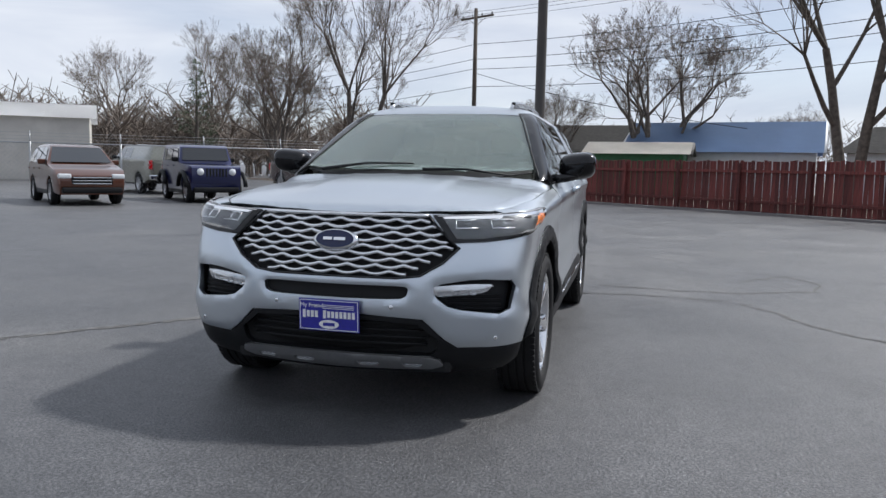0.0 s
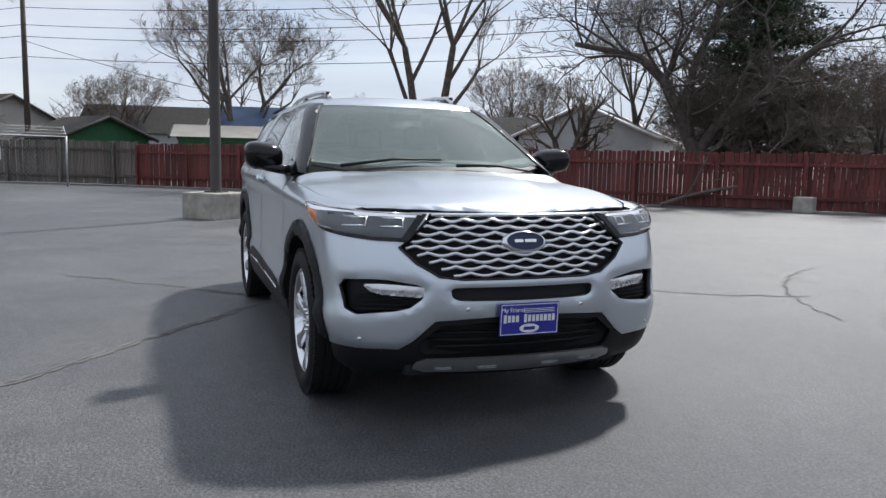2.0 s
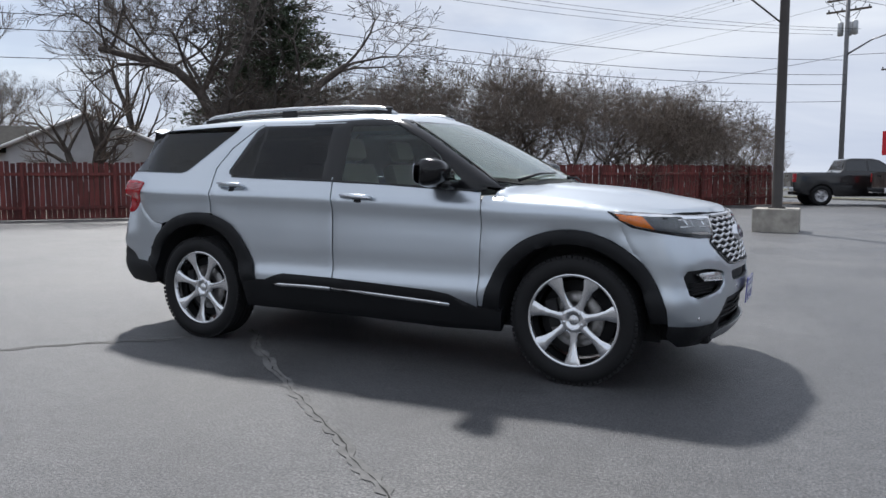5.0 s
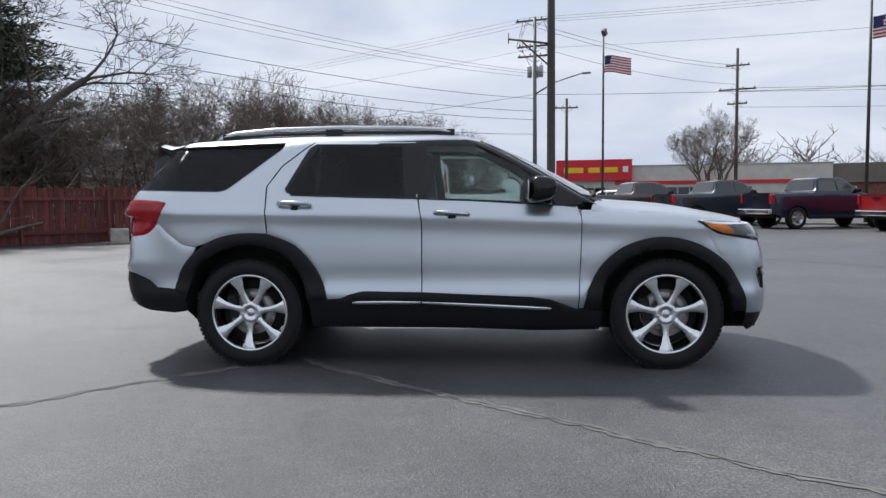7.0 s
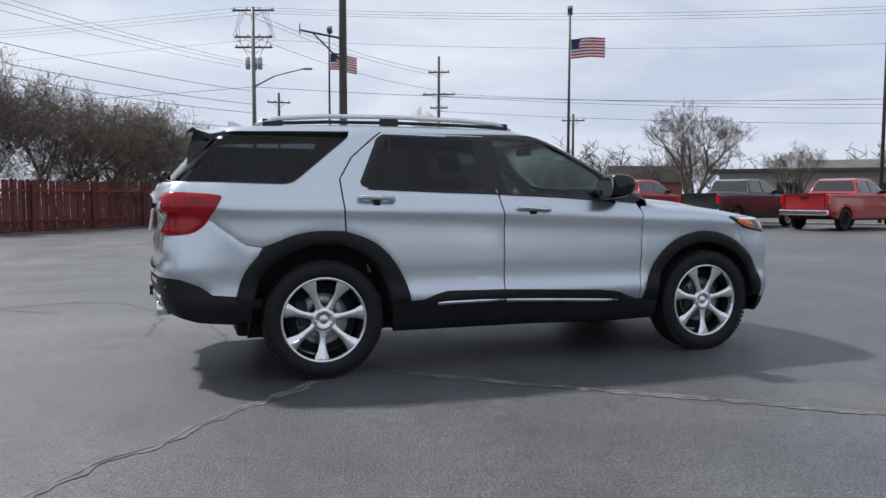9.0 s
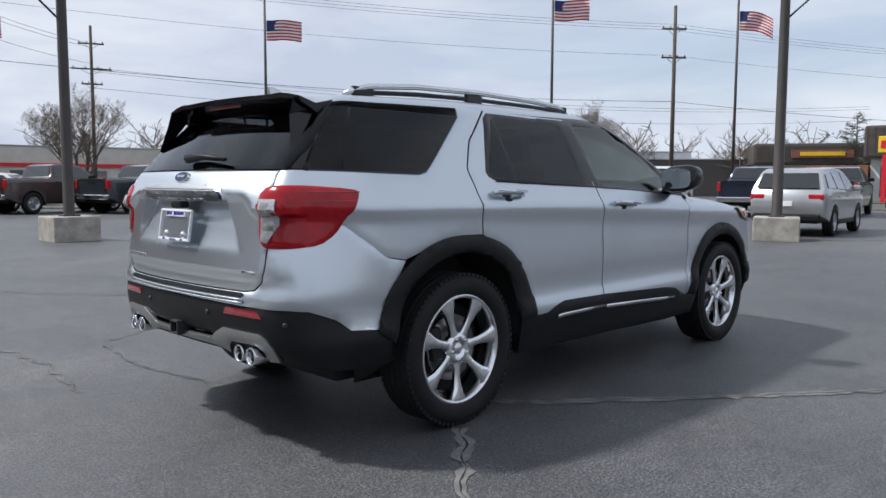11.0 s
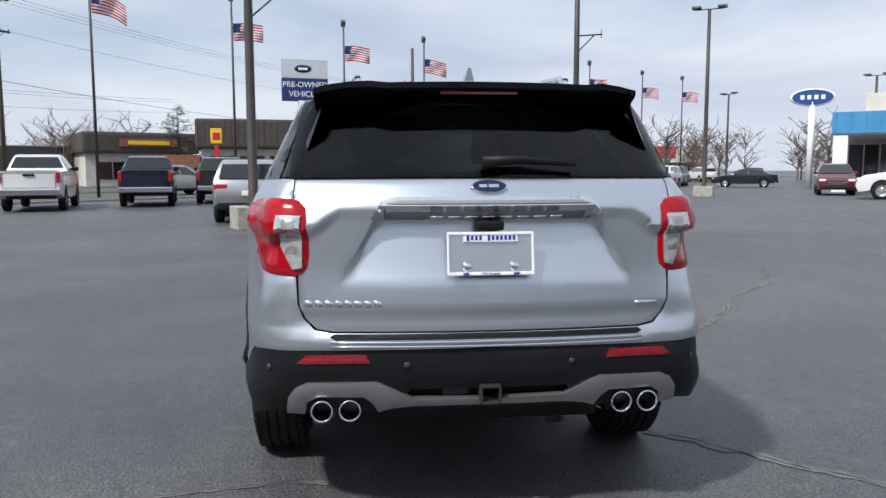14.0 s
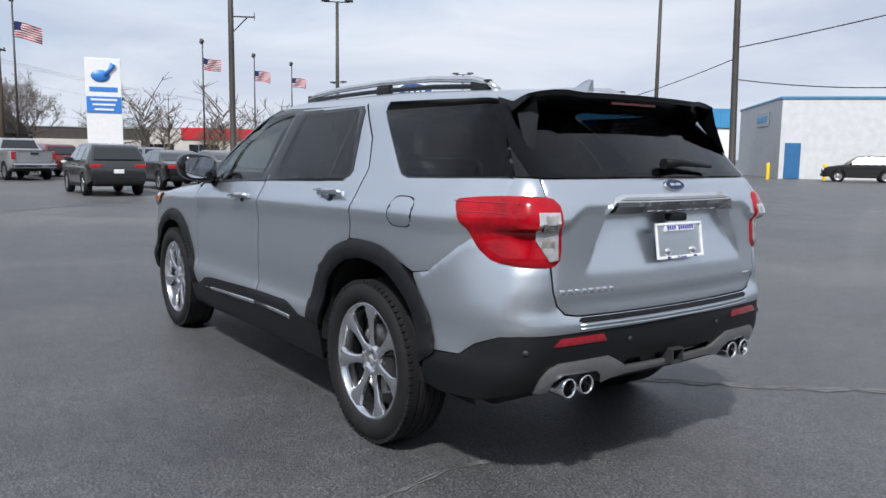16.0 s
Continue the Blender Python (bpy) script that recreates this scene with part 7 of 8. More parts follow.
    for ax in k["ax"]:
        for s in (1, -1):
            w = new("wheel")
            w.parent = car
            w.matrix_basis = pose(ax, s * (W - 0.12), r, -90 if s > 0 else 90, 0, 0)
            bm = bmesh.new()
            lathe(bm, [(r * 0.64, 0.10), (r * 0.80, 0.125), (r * 0.95, 0.11), (r, 0.07), (r, -0.09), (r * 0.9, -0.12), (r * 0.6, -0.10)], 28)
            part("tyre", bm, M_TYRE, w)
            bm = bmesh.new()
            lathe(bm, [(0.0, 0.06), (r * 0.2, 0.065), (r * 0.24, 0.03), (r * 0.55, 0.02), (r * 0.62, 0.10), (r * 0.66, 0.10)], 24)
            for j in range(6):
                box(bm, (r * 0.38, 0, 0.062), (r * 0.50, r * 0.13, 0.04), Matrix.Rotation(j * math.pi / 3, 4, "Z"), bev=0.01)
            part("rim", bm, rims, w)
            bm = bmesh.new()
            lathe(bm, [(0.0, -0.02), (k["arch"] * 0.98, -0.02)], 20)
            part("well_shadow_plate", bm, M_DARK, w)
    return car


P = paint
vehicle("suv", "bronze", P("bronze", (0.10, 0.032, 0.016), 0.5), "copper-brown metallic crossover on the lot", -14.0, -15.2, 51, 1.03)
vehicle("jeep", "royal", P("royal_blue", (0.006, 0.011, 0.075), 0.3), "dark blue boxy off-roader with round headlamps", -17.2, -12.9, 46, 1.0)
vehicle("pickup", "camper", P("grey_green", (0.24, 0.24, 0.20), 0.5), "grey-green pickup truck with a bed cap", -22.3, -18.6, 235, 1.0, cap=True)
vehicle("pickup", "maroon", P("maroon_brown", (0.055, 0.03, 0.03), 0.5), "dark maroon pickup truck beyond the wire fence", -29.0, -13.8, 58, 1.0)
vehicle("sedan", "navyblue", P("bright_blue", (0.02, 0.06, 0.22), 0.4), "blue car behind the wire fence", -38.5, -14.4, 20, 0.98)
vehicle("sedan", "red", P("red", (0.35, 0.012, 0.018), 0.2), "small red car far off", -37, -39.5, 70, 0.98)
vehicle("suv", "whitefar", P("white", (0.75, 0.75, 0.74), 0.0), "white car far off", -42, -42, 70, 0.95)

ROW = [
    ("black", (0.008, 0.008, 0.010), 3.6, 31.4, "black pickup truck parked in the row"),
    ("brown_grey", (0.075, 0.055, 0.05), 7.0, 29.6, "brown-grey pickup truck parked in the row"),
    ("slate", (0.035, 0.045, 0.055), 10.0, 27.6, "slate-blue pickup truck parked in the row"),
    ("navy", (0.008, 0.013, 0.035), 12.9, 24.6, "dark navy pickup truck parked in the row"),
    ("red", (0.35, 0.012, 0.018), 15.9, 21.6, "bright red pickup truck parked in the row"),
    ("charcoal", (0.032, 0.034, 0.034), 18.6, 18.5, "charcoal grey pickup truck parked in the row"),
    ("red", (0.35, 0.012, 0.018), 21.0, 15.8, "bright red pickup truck with black wheels"),
    ("white", (0.75, 0.75, 0.74), 23.9, 12.0, "white pickup truck parked in the row"),
    ("navy", (0.008, 0.013, 0.035), 26.8, 9.0, "dark navy pickup truck with chrome bumper"),
    ("dark_green", (0.018, 0.026, 0.024), 29.2, 6.6, "dark green-grey pickup truck parked in the row"),
]
for k, (n, c, x, y, lab) in enumerate(ROW):
    vehicle("pickup", n, P(n, c, 0.0 if n == "white" else 0.4), lab, x, y, (18, 17, 17, 18, 16, 16, 15, 14, 12, 10)[k], 0.95 if k in (4, 5, 6) else 1.0, "pickup trucks in a row", rims=M_CLAD if k in (4, 6) else M_RIM)
SILV = P("silver_grey", (0.42, 0.43, 0.44), 0.6)
vehicle("suv", "silver", SILV, "silver crossover parked behind the light pole", 16.6, 3.5, 5, 0.98, stretch=0.98)
vehicle("pickup", "white", P("white", (0.75, 0.75, 0.74), 0), "white mid-size pickup truck", 36.6, 1.2, 14, 0.95)
vehicle("pickup", "silver", SILV, "silver pickup truck beside the white one", 37.4, -2.2, 10, 1.0)
vehicle("suv", "charcoal", P("charcoal", (0.032, 0.034, 0.034), 0.4), "charcoal compact SUV parked on the lot", 22.4, -3.0, 0, 0.96)
vehicle("sedan", "black", P("black", (0.008, 0.008, 0.010), 0.4), "black sedan parked on the lot", 25.2, -6.0, 2, 1.0)
vehicle("sedan", "warm_grey", P("warm_grey", (0.10, 0.095, 0.095), 0.5), "warm grey sedan parked on the lot", 27.8, -8.8, 4, 1.02)
vehicle("sedan", "steel_blue", P("steel_blue", (0.03, 0.06, 0.12), 0.5), "steel-blue sedan parked on the lot", 31.4, -11.9, 4, 1.0)
vehicle("sedan", "bright_blue", P("bright_blue", (0.02, 0.06, 0.22), 0.4), "blue sedan at the end of the row", 35.2, -14.9, 2, 1.0)
vehicle("suv", "crimson", P("crimson", (0.17, 0.015, 0.02), 0.5), "dark red SUV behind the pickups", 41.5, -4.4, 8, 1.02)
vehicle("suv", "white", P("white", (0.75, 0.75, 0.74), 0), "long white full-size SUV side-on", 26.6, -24.7, 51, 1.13, stretch=1.0)
vehicle("suv", "crimson", P("crimson", (0.17, 0.015, 0.02), 0.5), "dark red SUV facing the lot", 34.0, -25.3, 150, 1.0)
vehicle("suv", "steel_blue", P("steel_blue", (0.03, 0.06, 0.12), 0.5), "blue SUV by the showroom", 38.5, -39.5, 100, 1.0)
vehicle("suv", "silver", SILV, "small silver crossover facing the lot", 18.0, -25.2, 72, 0.95, stretch=0.92)
vehicle("sedan", "black", P("black", (0.008, 0.008, 0.010), 0.4), "black sedan in the far lot", 52, -29.6, 60, 1.0)
vehicle("suv", "steel_blue", P("steel_blue", (0.03, 0.06, 0.12), 0.5), "dark blue SUV in the far lot", 57, -26, 150, 1.0)
vehicle("suv", "black", P("black", (0.008, 0.008, 0.010), 0.4), "dark SUV beside the white service building", 20.1, -49.7, 30, 1.03)
vehicle("suv", "white", P("white", (0.75, 0.75, 0.74), 0), "white SUV in the far lot", 50, -22, 140, 1.0)
rr = random.Random(21)
FAR = [("charcoal", "sedan"), ("white", "suv"), ("crimson", "sedan"), ("silver_grey", "suv"), ("black", "suv"), ("warm_grey", "sedan"), ("red", "suv"), ("steel_blue", "sedan")]
for k in range(14):
    n, kd = FAR[k % 8]
    s = 22 + k * 6.5
    p = ROWD * s + ROWN * (26.0 + (k % 3) * 2.2)
    if k >= 2 and not (34 < p.x < 43 and -7 < p.y < 4):
        vehicle(kd, n, PAINTS[n], "parked car in the crowded far end of the lot", p.x + 3, p.y - 2, rr.choice((0, 8, 180)), 1.0, "far parked cars")
for k, (s, n) in enumerate(((-22, "white"), (4, "charcoal"), (21, "silver_grey"), (34, "black"))):
    p = ROWD * s + ROWN * (35 + 3 * (k % 2))
    vehicle("suv", n, PAINTS[n], "car standing across the street", p.x, p.y, 136 if k % 2 else -44, 1.0, "cars on the street")

# ---- buildings ----
M_SIDING = mat("white_siding", (0.62, 0.63, 0.64), 0.7, var=0.12, scale=2)
M_SHINGLE = mat("grey_shingles", (0.10, 0.095, 0.09), 0.9, var=0.3, scale=6, bump=0.004, bscale=20)
M_BLUEROOF = mat("blue_metal_roof", (0.16, 0.25, 0.42), 0.4, metal=0.2, var=0.15, scale=0.5)
M_GREENWALL = mat("green_boards", (0.025, 0.12, 0.05), 0.7, var=0.25)
M_REDFASCIA = mat("red_fascia", (0.62, 0.015, 0.03), 0.45, var=0.08)
M_YELLOW = mat("yellow_paint", (0.85, 0.55, 0.02), 0.5, var=0.1)
M_STUCCO = mat("pale_stucco", (0.60, 0.57, 0.52), 0.85, var=0.15, scale=1)
M_BRICK = mat("red_brick", (0.26, 0.11, 0.075), 0.85, var=0.35, scale=5, bump=0.003, bscale=20)
M_BLUEFASCIA = mat("blue_fascia", (0.06, 0.27, 0.50), 0.45, var=0.15, scale=0.8)
M_BROWNROOF = mat("brown_mansard", (0.075, 0.062, 0.055), 0.8, var=0.3, scale=2)
M_GREEN = mat("lime_green", (0.18, 0.55, 0.05), 0.5, var=0.1)
M_DOORBLUE = mat("blue_door", (0.03, 0.14, 0.32), 0.5, var=0.12)


def house(x, y, turn, L, D, eave, ridge, wall, roof, label, windows=()):
    """A gabled house; local x runs along the ridge, the front faces local -y."""
    h = thing("house", label, "house", "houses around the lot", at=pose(x, y, 0, 0, 0, turn))
    bm = bmesh.new()
    a = [(-L / 2, -D / 2), (L / 2, -D / 2), (L / 2, D / 2), (-L / 2, D / 2)]
    lo = [bm.verts.new((*p, 0)) for p in a]
    hi = [bm.verts.new((*p, eave)) for p in a]
    g = [bm.verts.new((-L / 2, 0, ridge)), bm.verts.new((L / 2, 0, ridge))]
    bm.faces.new((lo[0], lo[1], hi[1], hi[0]))
    bm.faces.new((lo[2], lo[3], hi[3], hi[2]))
    bm.faces.new((lo[1], lo[2], hi[2], g[1], hi[1]))
    bm.faces.new((lo[3], lo[0], hi[0], g[0], hi[3]))
    part("wall", bm, wall, h)
    if wall is M_SIDING:
        n = int(ridge / 0.22)
        for s in (1, -1):
            bm = bmesh.new()
            for k in range(1, n):
                z = k * 0.22
                w = D if z < eave else D * (ridge - z) / (ridge - eave)
                box(bm, (s * (L / 2 + 0.008), 0, z), (0.016, w - 0.02, 0.02))
            tagged(part("siding", bm, M_SIDING, h), kind="stuff")
    for s in (1, -1):
        bm = bmesh.new()
        ov = 0.35
        k = (ridge - eave) / (D / 2)
        vs = [bm.verts.new(c) for c in ((-L / 2 - ov, s * (D / 2 + ov), eave - ov * k), (L / 2 + ov, s * (D / 2 + ov), eave - ov * k), (L / 2 + ov, 0, ridge + 0.02), (-L / 2 - ov, 0, ridge + 0.02))]
        f = bm.faces.new(vs)
        bmesh.ops.solidify(bm, geom=[f], thickness=0.12)
        bmesh.ops.recalc_face_normals(bm, faces=bm.faces[:])
        part("roof_slope", bm, roof, h)
    for s in (1, -1):
        bm = bmesh.new()
        for q in (1, -1):
            tube(bm, [(s * (L / 2 + 0.37), q * (D / 2 + 0.35), eave - 0.35 * (ridge - eave) / (D / 2) - 0.05), (s * (L / 2 + 0.37), 0, ridge - 0.05)], 0.08, 4)
        part("barge_board", bm, M_WHITE if wall is M_SIDING else M_SHINGLE, h)
    for wx, wy, wz, ww, wh in windows:
        w = new("window")
        w.parent = h
        on_end = abs(abs(wx) - L / 2) < 0.01
        bm = bmesh.new()
        box(bm, (wx, wy, wz), (0.06 if on_end else ww, ww if on_end else 0.06, wh), bev=0.01)
        part("frame", bm, M_WHITE, w)
        bm = bmesh.new()
        o = math.copysign(0.012, wx if on_end else wy)
        box(bm, (wx + (o if on_end else 0), wy + (0 if on_end else o), wz), (0.06 if on_end else ww - 0.14, ww - 0.14 if on_end else 0.06, wh - 0.14))
        part("pane", bm, M_GLASSDARK, w)
    return h


FA = math.degrees(math.atan2(FD.y, FD.x))
house(-28.8, 19.6, FA - 92, 9.0, 6.2, 2.55, 3.95, M_SIDING, M_SHINGLE, "white-sided house with a grey shingle roof", windows=[(4.5, 1.2, 2.9, 0.35, 0.4)])
house(-31.5, 15.0, FA, 7.0, 6.0, 2.35, 3.5, M_SIDING, M_SHINGLE, "low garage with a weathered grey roof")
house(-40.5, 6.2, 78, 9.5, 7.0, 2.5, 4.1, M_SIDING, M_BLUEROOF, "white house with a bluish metal roof")
house(-35.4, 1.5, 84, 4.6, 4.2, 2.2, 2.75, M_GREENWALL, M_STUCCO, "green wooden shed with a pale metal roof")
house(-38.0, -5.4, 30, 4.4, 4.4, 2.1, 3.1, M_GREENWALL, M_SHINGLE, "small green garage with a gable")
house(-46.0, -1.8, 84, 8.0, 7.0, 2.6, 4.2, M_SIDING, M_SHINGLE, "white house with a dark shingle roof")
house(-44.5, -12.0, 40, 8.0, 7.0, 2.6, 4.3, M_STUCCO, M_BROWNROOF, "beige house with a brown roof")
house(-19.6, 31.5, FA, 9.0, 6.5, 2.5, 3.9, M_STUCCO, M_SHINGLE, "pale house behind the thicket")
house(36.0, 69.0, -28, 9.0, 6.5, 2.7, 4.4, M_BRICK, M_BROWNROOF, "red brick house across the street", windows=[(-2, -3.25, 1.6, 1.2, 1.1), (2, -3.25, 1.6, 1.2, 1.1)])
house(44.5, 63.5, -28, 7.0, 6.0, 2.7, 4.3, M_BRICK, M_BROWNROOF, "small red brick house across the street", windows=[(1, -3.0, 1.6, 1.2, 1.1)])
house(66.5, -2.6, -58, 6.0, 5.6, 2.9, 4.7, M_SHINGLE, M_SHINGLE, "dark grey house turned into an office", windows=[(-1.5, -2.8, 1.5, 1.4, 1.2), (1.6, -2.8, 1.5, 1.4, 1.2)])


def block_building(name, label, x, y, turn, L, D, H, wall, cat="building"):
    b = thing(name, label, cat, "commercial buildings", at=pose(x, y, 0, 0, 0, turn))
    bm = bmesh.new()
    box(bm, (0, D / 2, H / 2), (L, D, H), bev=0.03)
    part("wall", bm, wall, b)
    bm = bmesh.new()
    box(bm, (0, D / 2, H + 0.06), (L + 0.12, D + 0.12, 0.12), bev=0.02)
    part("parapet_cap", bm, M_GALV if wall is not M_BRICK else M_CONC, b)
    return b


def bar(parent, name, c, s, m, bev=0.015, label=""):
    bm = bmesh.new()
    box(bm, c, s, bev=bev)
    return part(name, bm, m, parent, label)


def glazing(parent, x, z, w, h, n=3):
    w0 = new("window")
    w0.parent = parent
    bar(w0, "frame", (x, -0.02, z), (w, 0.08, h), M_GALV)
    for k in range(n):
        bar(w0, "pane", (x - w / 2 + (k + 0.5) * w / n, -0.045, z), (w / n - 0.1, 0.06, h - 0.14), M_GLASSDARK, 0.004)


# shop across the street with a long red fascia
b = block_building("auto_shop", "long pale shop with a red sign fascia", 18.2, 66.6, -12, 24, 14, 4.2, M_STUCCO, "shop")
bar(b, "red_band", (2.5, -0.08, 2.65), (19, 0.16, 0.30), M_REDFASCIA)
sg = bar(b, "sign_fascia", (-9.0, -0.25, 3.9), (7.2, 0.5, 2.0), M_REDFASCIA, label="bright red sign fascia")
for k, w in enumerate((2.2, 1.3, 1.5)):
    bar(sg, "lettering_bar", (-10.9 + (0, 1.95, 3.55)[k], -0.53, 3.9), (w * 0.85, 0.06, 0.5), M_YELLOW)
bar(sg, "sign_check", (-6.0, -0.53, 3.95), (0.5, 0.06, 0.55), M_WHITE)
for k in range(4):
    glazing(b, -9.5 + k * 4.4, 1.3, 3.2, 1.9)

b = block_building("low_office", "low mid-century office with a flat roof", 51, 47, -45, 16, 8, 3.2, M_STUCCO)
bar(b, "roof_slab", (0, 3.0, 3.45), (18, 9.5, 0.3), M_SHINGLE)
bar(b, "clerestory", (2, 3, 3.95), (7, 4, 0.9), M_STUCCO)
for k in range(4):
    glazing(b, -6 + k * 4, 1.6, 2.2, 1.6)
b = block_building("white_shop", "flat white shop building across the street", 64, 38.5, -50, 15, 10, 4.4, M_SIDING)
glazing(b, 3.5, 2.2, 3.0, 2.4)
b = block_building("grey_hall", "low dark grey metal hall", 68, 30.5, -52, 12, 8, 3.6, M_SHINGLE)
b = block_building("brown_restaurant", "brown restaurant with a lit sign band", 67.5, 20.5, -62, 9.5, 9, 3.0, M_STUCCO)
bar(b, "mansard", (0, 4, 3.9), (10.2, 9.8, 1.9), M_BROWNROOF, 0.25)
sg = bar(b, "sign_band", (0.5, -1.0, 3.9), (5.0, 0.15, 0.7), M_BRICK)
bar(sg, "lettering_bar", (0.5, -1.1, 3.9), (3.6, 0.06, 0.34), M_YELLOW)
glazing(b, 0, 1.4, 7.5, 1.7, 6)

b = block_building("corner_shop", "corner shop with a dark mansard roof and white shopfront", 57.5, 7.0, -80, 12.0, 10, 3.1, M_SIDING, "shop")
bar(b, "mansard", (0, 4.6, 4.25), (12.8, 11.0, 2.3), M_BROWNROOF, 0.2)
for k in range(26):
    bar(b, "mansard_rib", (-6.2 + k * 0.5, -0.91, 4.25), (0.03, 0.03, 2.1), M_BROWNROOF, 0.004)
for k in range(4):
    glazing(b, -4.4 + k * 2.3, 1.45, 2.0, 2.3, 2)
bar(b, "green_panel", (5.1, -0.06, 1.5), (1.5, 0.12, 2.9), M_GREEN)
sg = bar(b, "shop_sign", (2.2, -1.0, 4.2), (2.6, 0.1, 0.7), M_CLAD)
bar(sg, "lettering_bar", (2.2, -1.06, 4.2), (2.1, 0.05, 0.3), M_WHITE)
bar(b, "brick_wing", (-8.2, 2.0, 1.3), (4.2, 5, 2.6), M_BRICK)
ys = thing("yellow_sign", "small yellow and red pylon sign", "sign", at=pose(52.5, 11.0, 0, 0, 0, -80))
bar(ys, "post", (0, 0, 1.6), (0.3, 0.15, 3.2), M_REDFASCIA)
bar(ys, "panel", (0, 0, 3.9), (0.8, 0.25, 1.1), M_YELLOW, 0.05)
bar(ys, "lettering_bar", (0, -0.14, 3.9), (0.5, 0.04, 0.5), M_REDFASCIA)
b = block_building("far_store", "low tan store with an orange-red band in the distance", 104, -34, -108, 30, 10, 4.6, M_STUCCO)
bar(b, "orange_band", (4, -0.1, 4.0), (14, 0.2, 1.6), M_REDFASCIA)
for k in range(5):
    glazing(b, -12 + k * 6, 1.5, 4, 2)
b = block_building("far_mall", "long low brown commercial row far off", 92, -10, -98, 26, 10, 4.0, M_BROWNROOF)
bar(b, "tan_front", (0, -0.1, 1.6), (24, 0.2, 2.2), M_STUCCO)
fw = thing("side_wall", "beige metal-clad warehouse with a pale roof", "building", at=pose(-38.5, -42.0, 0, 0, 0, 128))
bar(fw, "wall", (-5, -4, 2.0), (22, 8, 4.0), M_STUCCO, 0.03)
bm = bmesh.new()
vs = [bm.verts.new(c) for c in ((-16.4, -8.4, 3.9), (6.4, -8.4, 3.9), (6.4, -4, 5.0), (-16.4, -4, 5.0))]
f1 = bm.faces.new(vs)
v2 = [bm.verts.new(c) for c in ((-16.4, 0.4, 3.9), (6.4, 0.4, 3.9))]
f2 = bm.faces.new((vs[3], vs[2], v2[1], v2[0]))
bmesh.ops.solidify(bm, geom=[f1, f2], thickness=0.1)
part("roof", bm, M_WHITE, fw)


# the used-car pylon sign
def preowned():
    s = thing("pylon_sign", "pylon sign with silver head and blue panel for pre-owned vehicles", "sign", at=pose(38.0, 3.5, 0, 0, 0, -80))
    for dx in (-0.2, 0.2):
        bar(s, "pylon", (dx, 0, 2.6), (0.34, 0.5, 5.25), M_WHITE, 0.04)
    bar(s, "footing", (0, 0, 0.15), (1.5, 1.2, 0.3), M_CONC, 0.04)
    bar(s, "silver_head", (0, 0, 6.9), (2.5, 0.5, 1.04), M_SATIN, 0.03)
    bp = bar(s, "blue_panel", (0, 0, 5.78), (2.5, 0.5, 1.2), M_DOORBLUE, 0.02, "deep blue sign panel")
    bp.data.materials[0] = M_BLUEDEEP
    text(bp, "PRE-OWNED", 0.42, (0, -0.26, 6.04), M_WHITE)
    text(bp, "VEHICLES", 0.42, (0, -0.26, 5.53), M_WHITE)
    bm = bmesh.new()
    m = pose(-0.1, -0.255, 6.9, 90) @ Matrix.Diagonal((1, 0.45, 1, 1))
    lathe(bm, [(0.0, 0.03), (0.44, 0.03), (0.47, 0.0)], 32, m)
    part("oval", bm, M_BADGE, s, "dark blue oval emblem")
    bm = bmesh.new()
    box(bm, (-0.1, -0.29, 6.9), (0.5, 0.02, 0.12))
    part("oval_bar", bm, M_WHITE, s)


M_BLUEDEEP = mat("deep_blue_panel", (0.012, 0.03, 0.14), 0.4, var=0.1)
M_OVALBLUE = mat("oval_blue", (0.02, 0.07, 0.24), 0.35, var=0.1)
M_SKYBLUE = mat("sky_blue_panel", (0.05, 0.22, 0.62), 0.4, var=0.1)
preowned()
qs = thing("service_sign", "tall white pylon sign with a blue emblem and blue band", "sign", at=pose(47.0, -8.5, 0, 0, 0, -104))
bar(qs, "panel", (0, 0, 4.3), (2.05, 0.45, 5.6), M_WHITE, 0.04)
bar(qs, "base", (0, 0, 0.75), (1.8, 0.4, 1.5), M_STUCCO, 0.03)
bar(qs, "blue_band", (0, -0.235, 4.25), (2.0, 0.06, 1.0), M_SKYBLUE, 0.01)
for k in range(3):
    bar(qs, "lettering_bar", (0, -0.275, 4.55 - k * 0.3), (1.5 - 0.2 * k, 0.03, 0.12), M_WHITE, 0.005)
bar(qs, "lettering_bar", (0, -0.24, 5.2), (1.6, 0.04, 0.26), M_SKYBLUE, 0.005)
bm = bmesh.new()
lathe(bm, [(0.0, 0.05), (0.42, 0.05), (0.46, 0.0)], 20, pose(-0.15, -0.235, 6.0, 90) @ Matrix.Diagonal((1.2, 0.8, 1, 1)))
tube(bm, [(0.1, -0.27, 6.05), (0.4, -0.27, 6.4), (0.6, -0.27, 6.75)], [0.14, 0.11, 0.18], 8)
part("emblem", bm, M_SKYBLUE, qs)
ov = thing("oval_sign", "blue oval emblem sign on a white post", "sign", at=pose(45.8, -31.1, 0, 0, 0, -118))
bm = bmesh.new()
tube(bm, [(0, 0, 0), (0, 0, 6.1)], 0.22, 10)
part("post", bm, M_WHITE, ov)
bm = bmesh.new()
lathe(bm, [(0.0, 0.2), (1.36, 0.2), (1.46, 0.1), (1.46, -0.1), (1.36, -0.2), (0.0, -0.2)], 36, pose(0, 0, 6.4, 90) @ Matrix.Diagonal((1, 0.42, 1, 1)))
part("oval_rim", bm, M_WHITE, ov)
bm = bmesh.new()
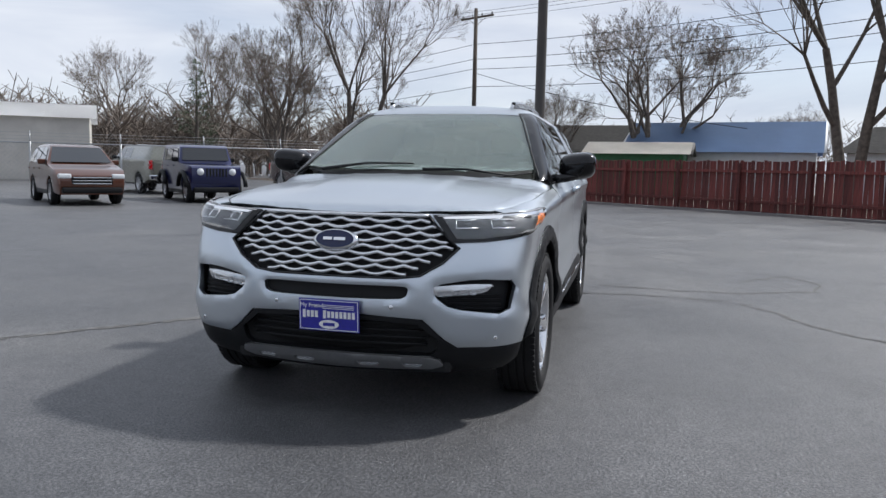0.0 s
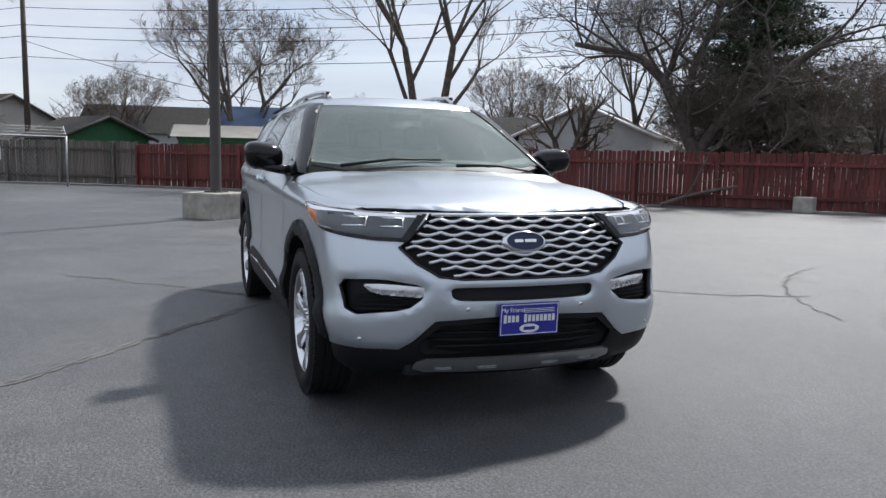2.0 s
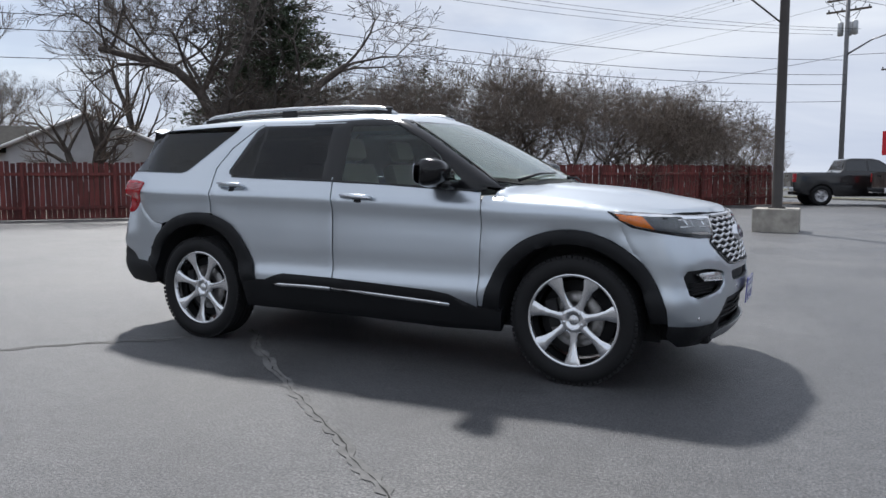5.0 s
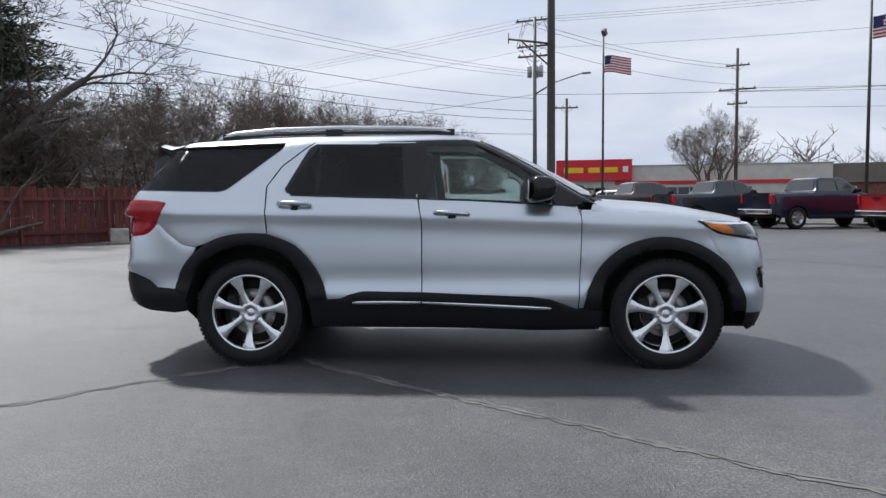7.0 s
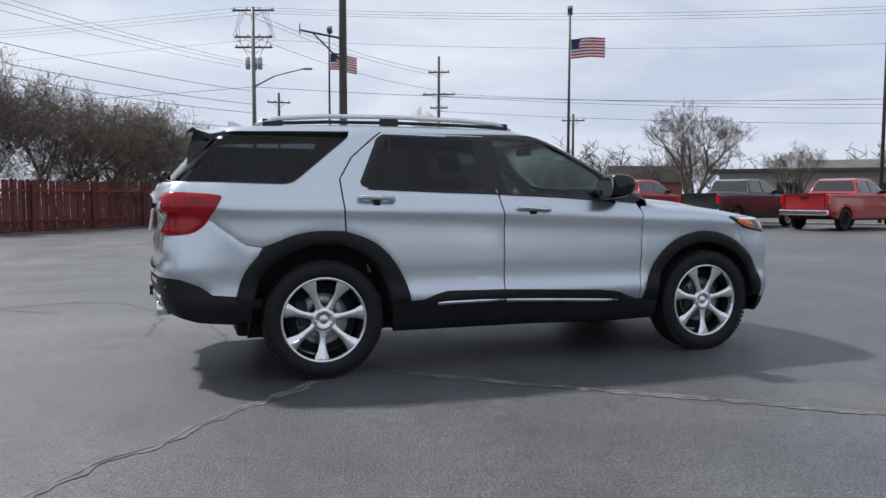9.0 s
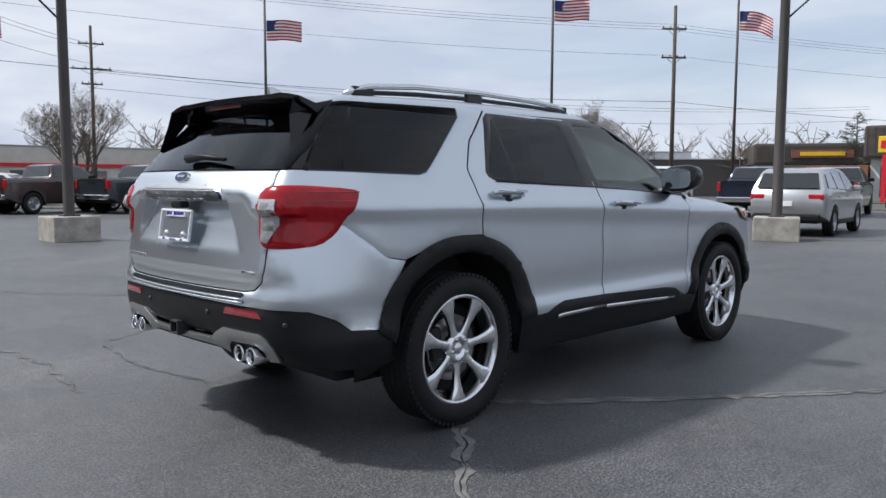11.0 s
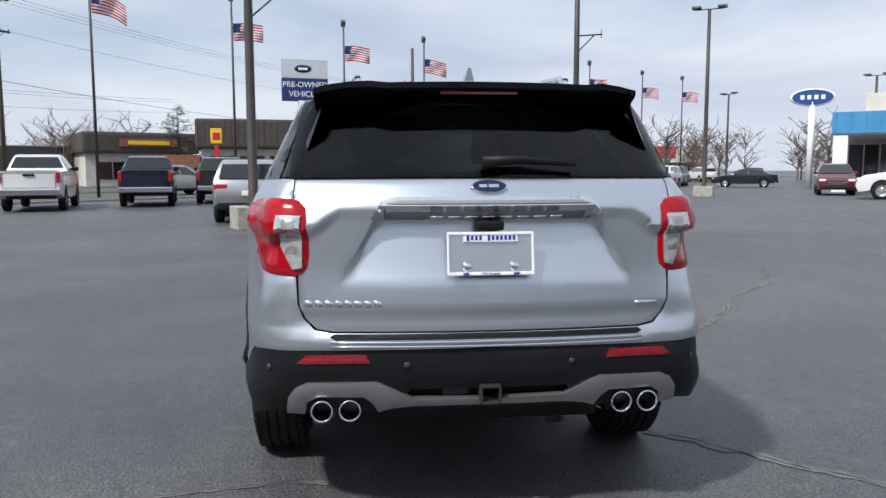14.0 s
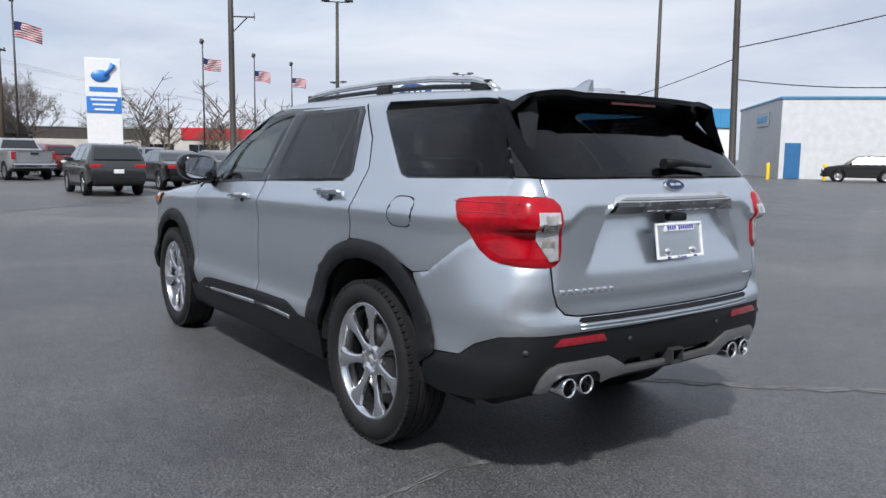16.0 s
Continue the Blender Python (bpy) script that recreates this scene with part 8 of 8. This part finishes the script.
lathe(bm, [(0.0, 0.215), (1.32, 0.21)], 36, pose(0, 0, 6.4, 90) @ Matrix.Diagonal((1, 0.40, 1, 1)))
part("oval_field", bm, M_OVALBLUE, ov)
for k in range(4):
    bar(ov, "oval_bar", (-0.66 + k * 0.44, -0.225, 6.4), (0.26, 0.02, 0.3), M_WHITE, 0.005)

# showroom: blue fascia on white piers, glass behind; white service hall beyond
b = thing("showroom", "dealership showroom with a blue fascia on white piers", "building", "commercial buildings", at=pose(38.3, -27.9, 0, 0, 0, -127.5))
bar(b, "fascia", (10, 0.4, 4.15), (20.2, 0.8, 1.3), M_BLUEFASCIA, 0.02, "bright blue metal fascia")
for k in range(26):
    bar(b, "fascia_seam", (0.1 + k * 0.8, -0.02, 4.15), (0.03, 0.05, 1.24), M_BLUEFASCIA, 0.004)
bar(b, "soffit", (10, 5, 3.48), (20, 9.6, 0.1), M_WHITE, 0.01)
bar(b, "roof", (10, 8, 4.6), (20, 15, 0.4), M_STUCCO, 0.02)
for x in (0.4, 7.6, 12.5, 19.6):
    bar(b, "pier", (x, 0.5, 1.72), (0.8, 0.8, 3.44), M_WHITE, 0.02)
bar(b, "back_wall", (10, 8.0, 1.75), (20, 0.3, 3.5), M_STUCCO, 0.01)
for k in range(6):
    w0 = new("window")
    w0.parent = b
    bar(w0, "frame", (1.8 + k * 3.2, 7.7, 1.7), (2.9, 0.2, 2.9), M_GALV)
    for j in range(3):
        bar(w0, "pane", (0.85 + k * 3.2 + j * 0.95, 7.6, 1.7), (0.85, 0.1, 2.7), M_GLASSDARK, 0.004)
bar(b, "end_wall", (16.2, 0.5, 1.72), (6.0, 0.4, 3.44), M_WHITE, 0.02)
dr = new("garage_door")
dr.parent = b
for j in range(5):
    for i in range(4):
        bar(dr, "door_pane", (14.3 + i * 1.25, 0.24, 0.5 + j * 0.6), (1.12, 0.12, 0.5), M_GLASSDARK, 0.004)
bar(b, "upper_block", (3.0, 5, 5.4), (3.0, 3.5, 1.4), M_STUCCO, 0.03)
b = thing("service_hall", "tall white service hall with a blue trim line and blue door", "building", "commercial buildings", at=pose(26.6, -50.8, 0, 0, 0, -137))
bar(b, "wall", (11, 8, 2.95), (22, 16, 5.9), M_SIDING, 0.03)
bar(b, "blue_trim", (11, 8, 5.95), (22.2, 16.2, 0.16), M_BLUEFASCIA, 0.01)
bar(b, "door", (0.9, -0.03, 1.35), (1.1, 0.1, 2.6), M_DOORBLUE, 0.01, "blue steel door")
sg = bar(b, "wall_sign", (-0.06, 6, 4.6), (0.1, 4.2, 1.1), M_GALV, 0.02)
for k in range(3):
    bar(sg, "lettering_bar", (-0.13, 4.7 + k * 1.3, 4.6), (0.06, 1.0, 0.5), M_BLUEFASCIA, 0.01)
for x in (-1.2, 2.6):
    bo = thing("bollard", "yellow steel bollard in front of the white hall", "bollard", "bollards", at=b.matrix_world @ pose(x, -2.2, 0))
    bm = bmesh.new()
    lathe(bm, [(0.0, 1.2), (0.10, 1.17), (0.13, 1.08), (0.13, 0.0)], 14)
    part("bollard_post", bm, M_YELLOW, bo)
hd = thing("hedge", "low brown leafless hedge by the white hall", "hedge", at=pose(31.0, -44.5, 0))
segs = []
rr = random.Random(4)
for k in range(1500):
    a = (rr.uniform(-3, 3), rr.uniform(-0.9, 0.9), rr.uniform(0, 1.0))
    segs.append((a, (a[0] + rr.gauss(0, 0.25), a[1] + rr.gauss(0, 0.25), a[2] + rr.uniform(0.1, 0.4)), 0.02, 0.01))
seg_mesh("twigs", segs, M_TWIG, hd, 3)
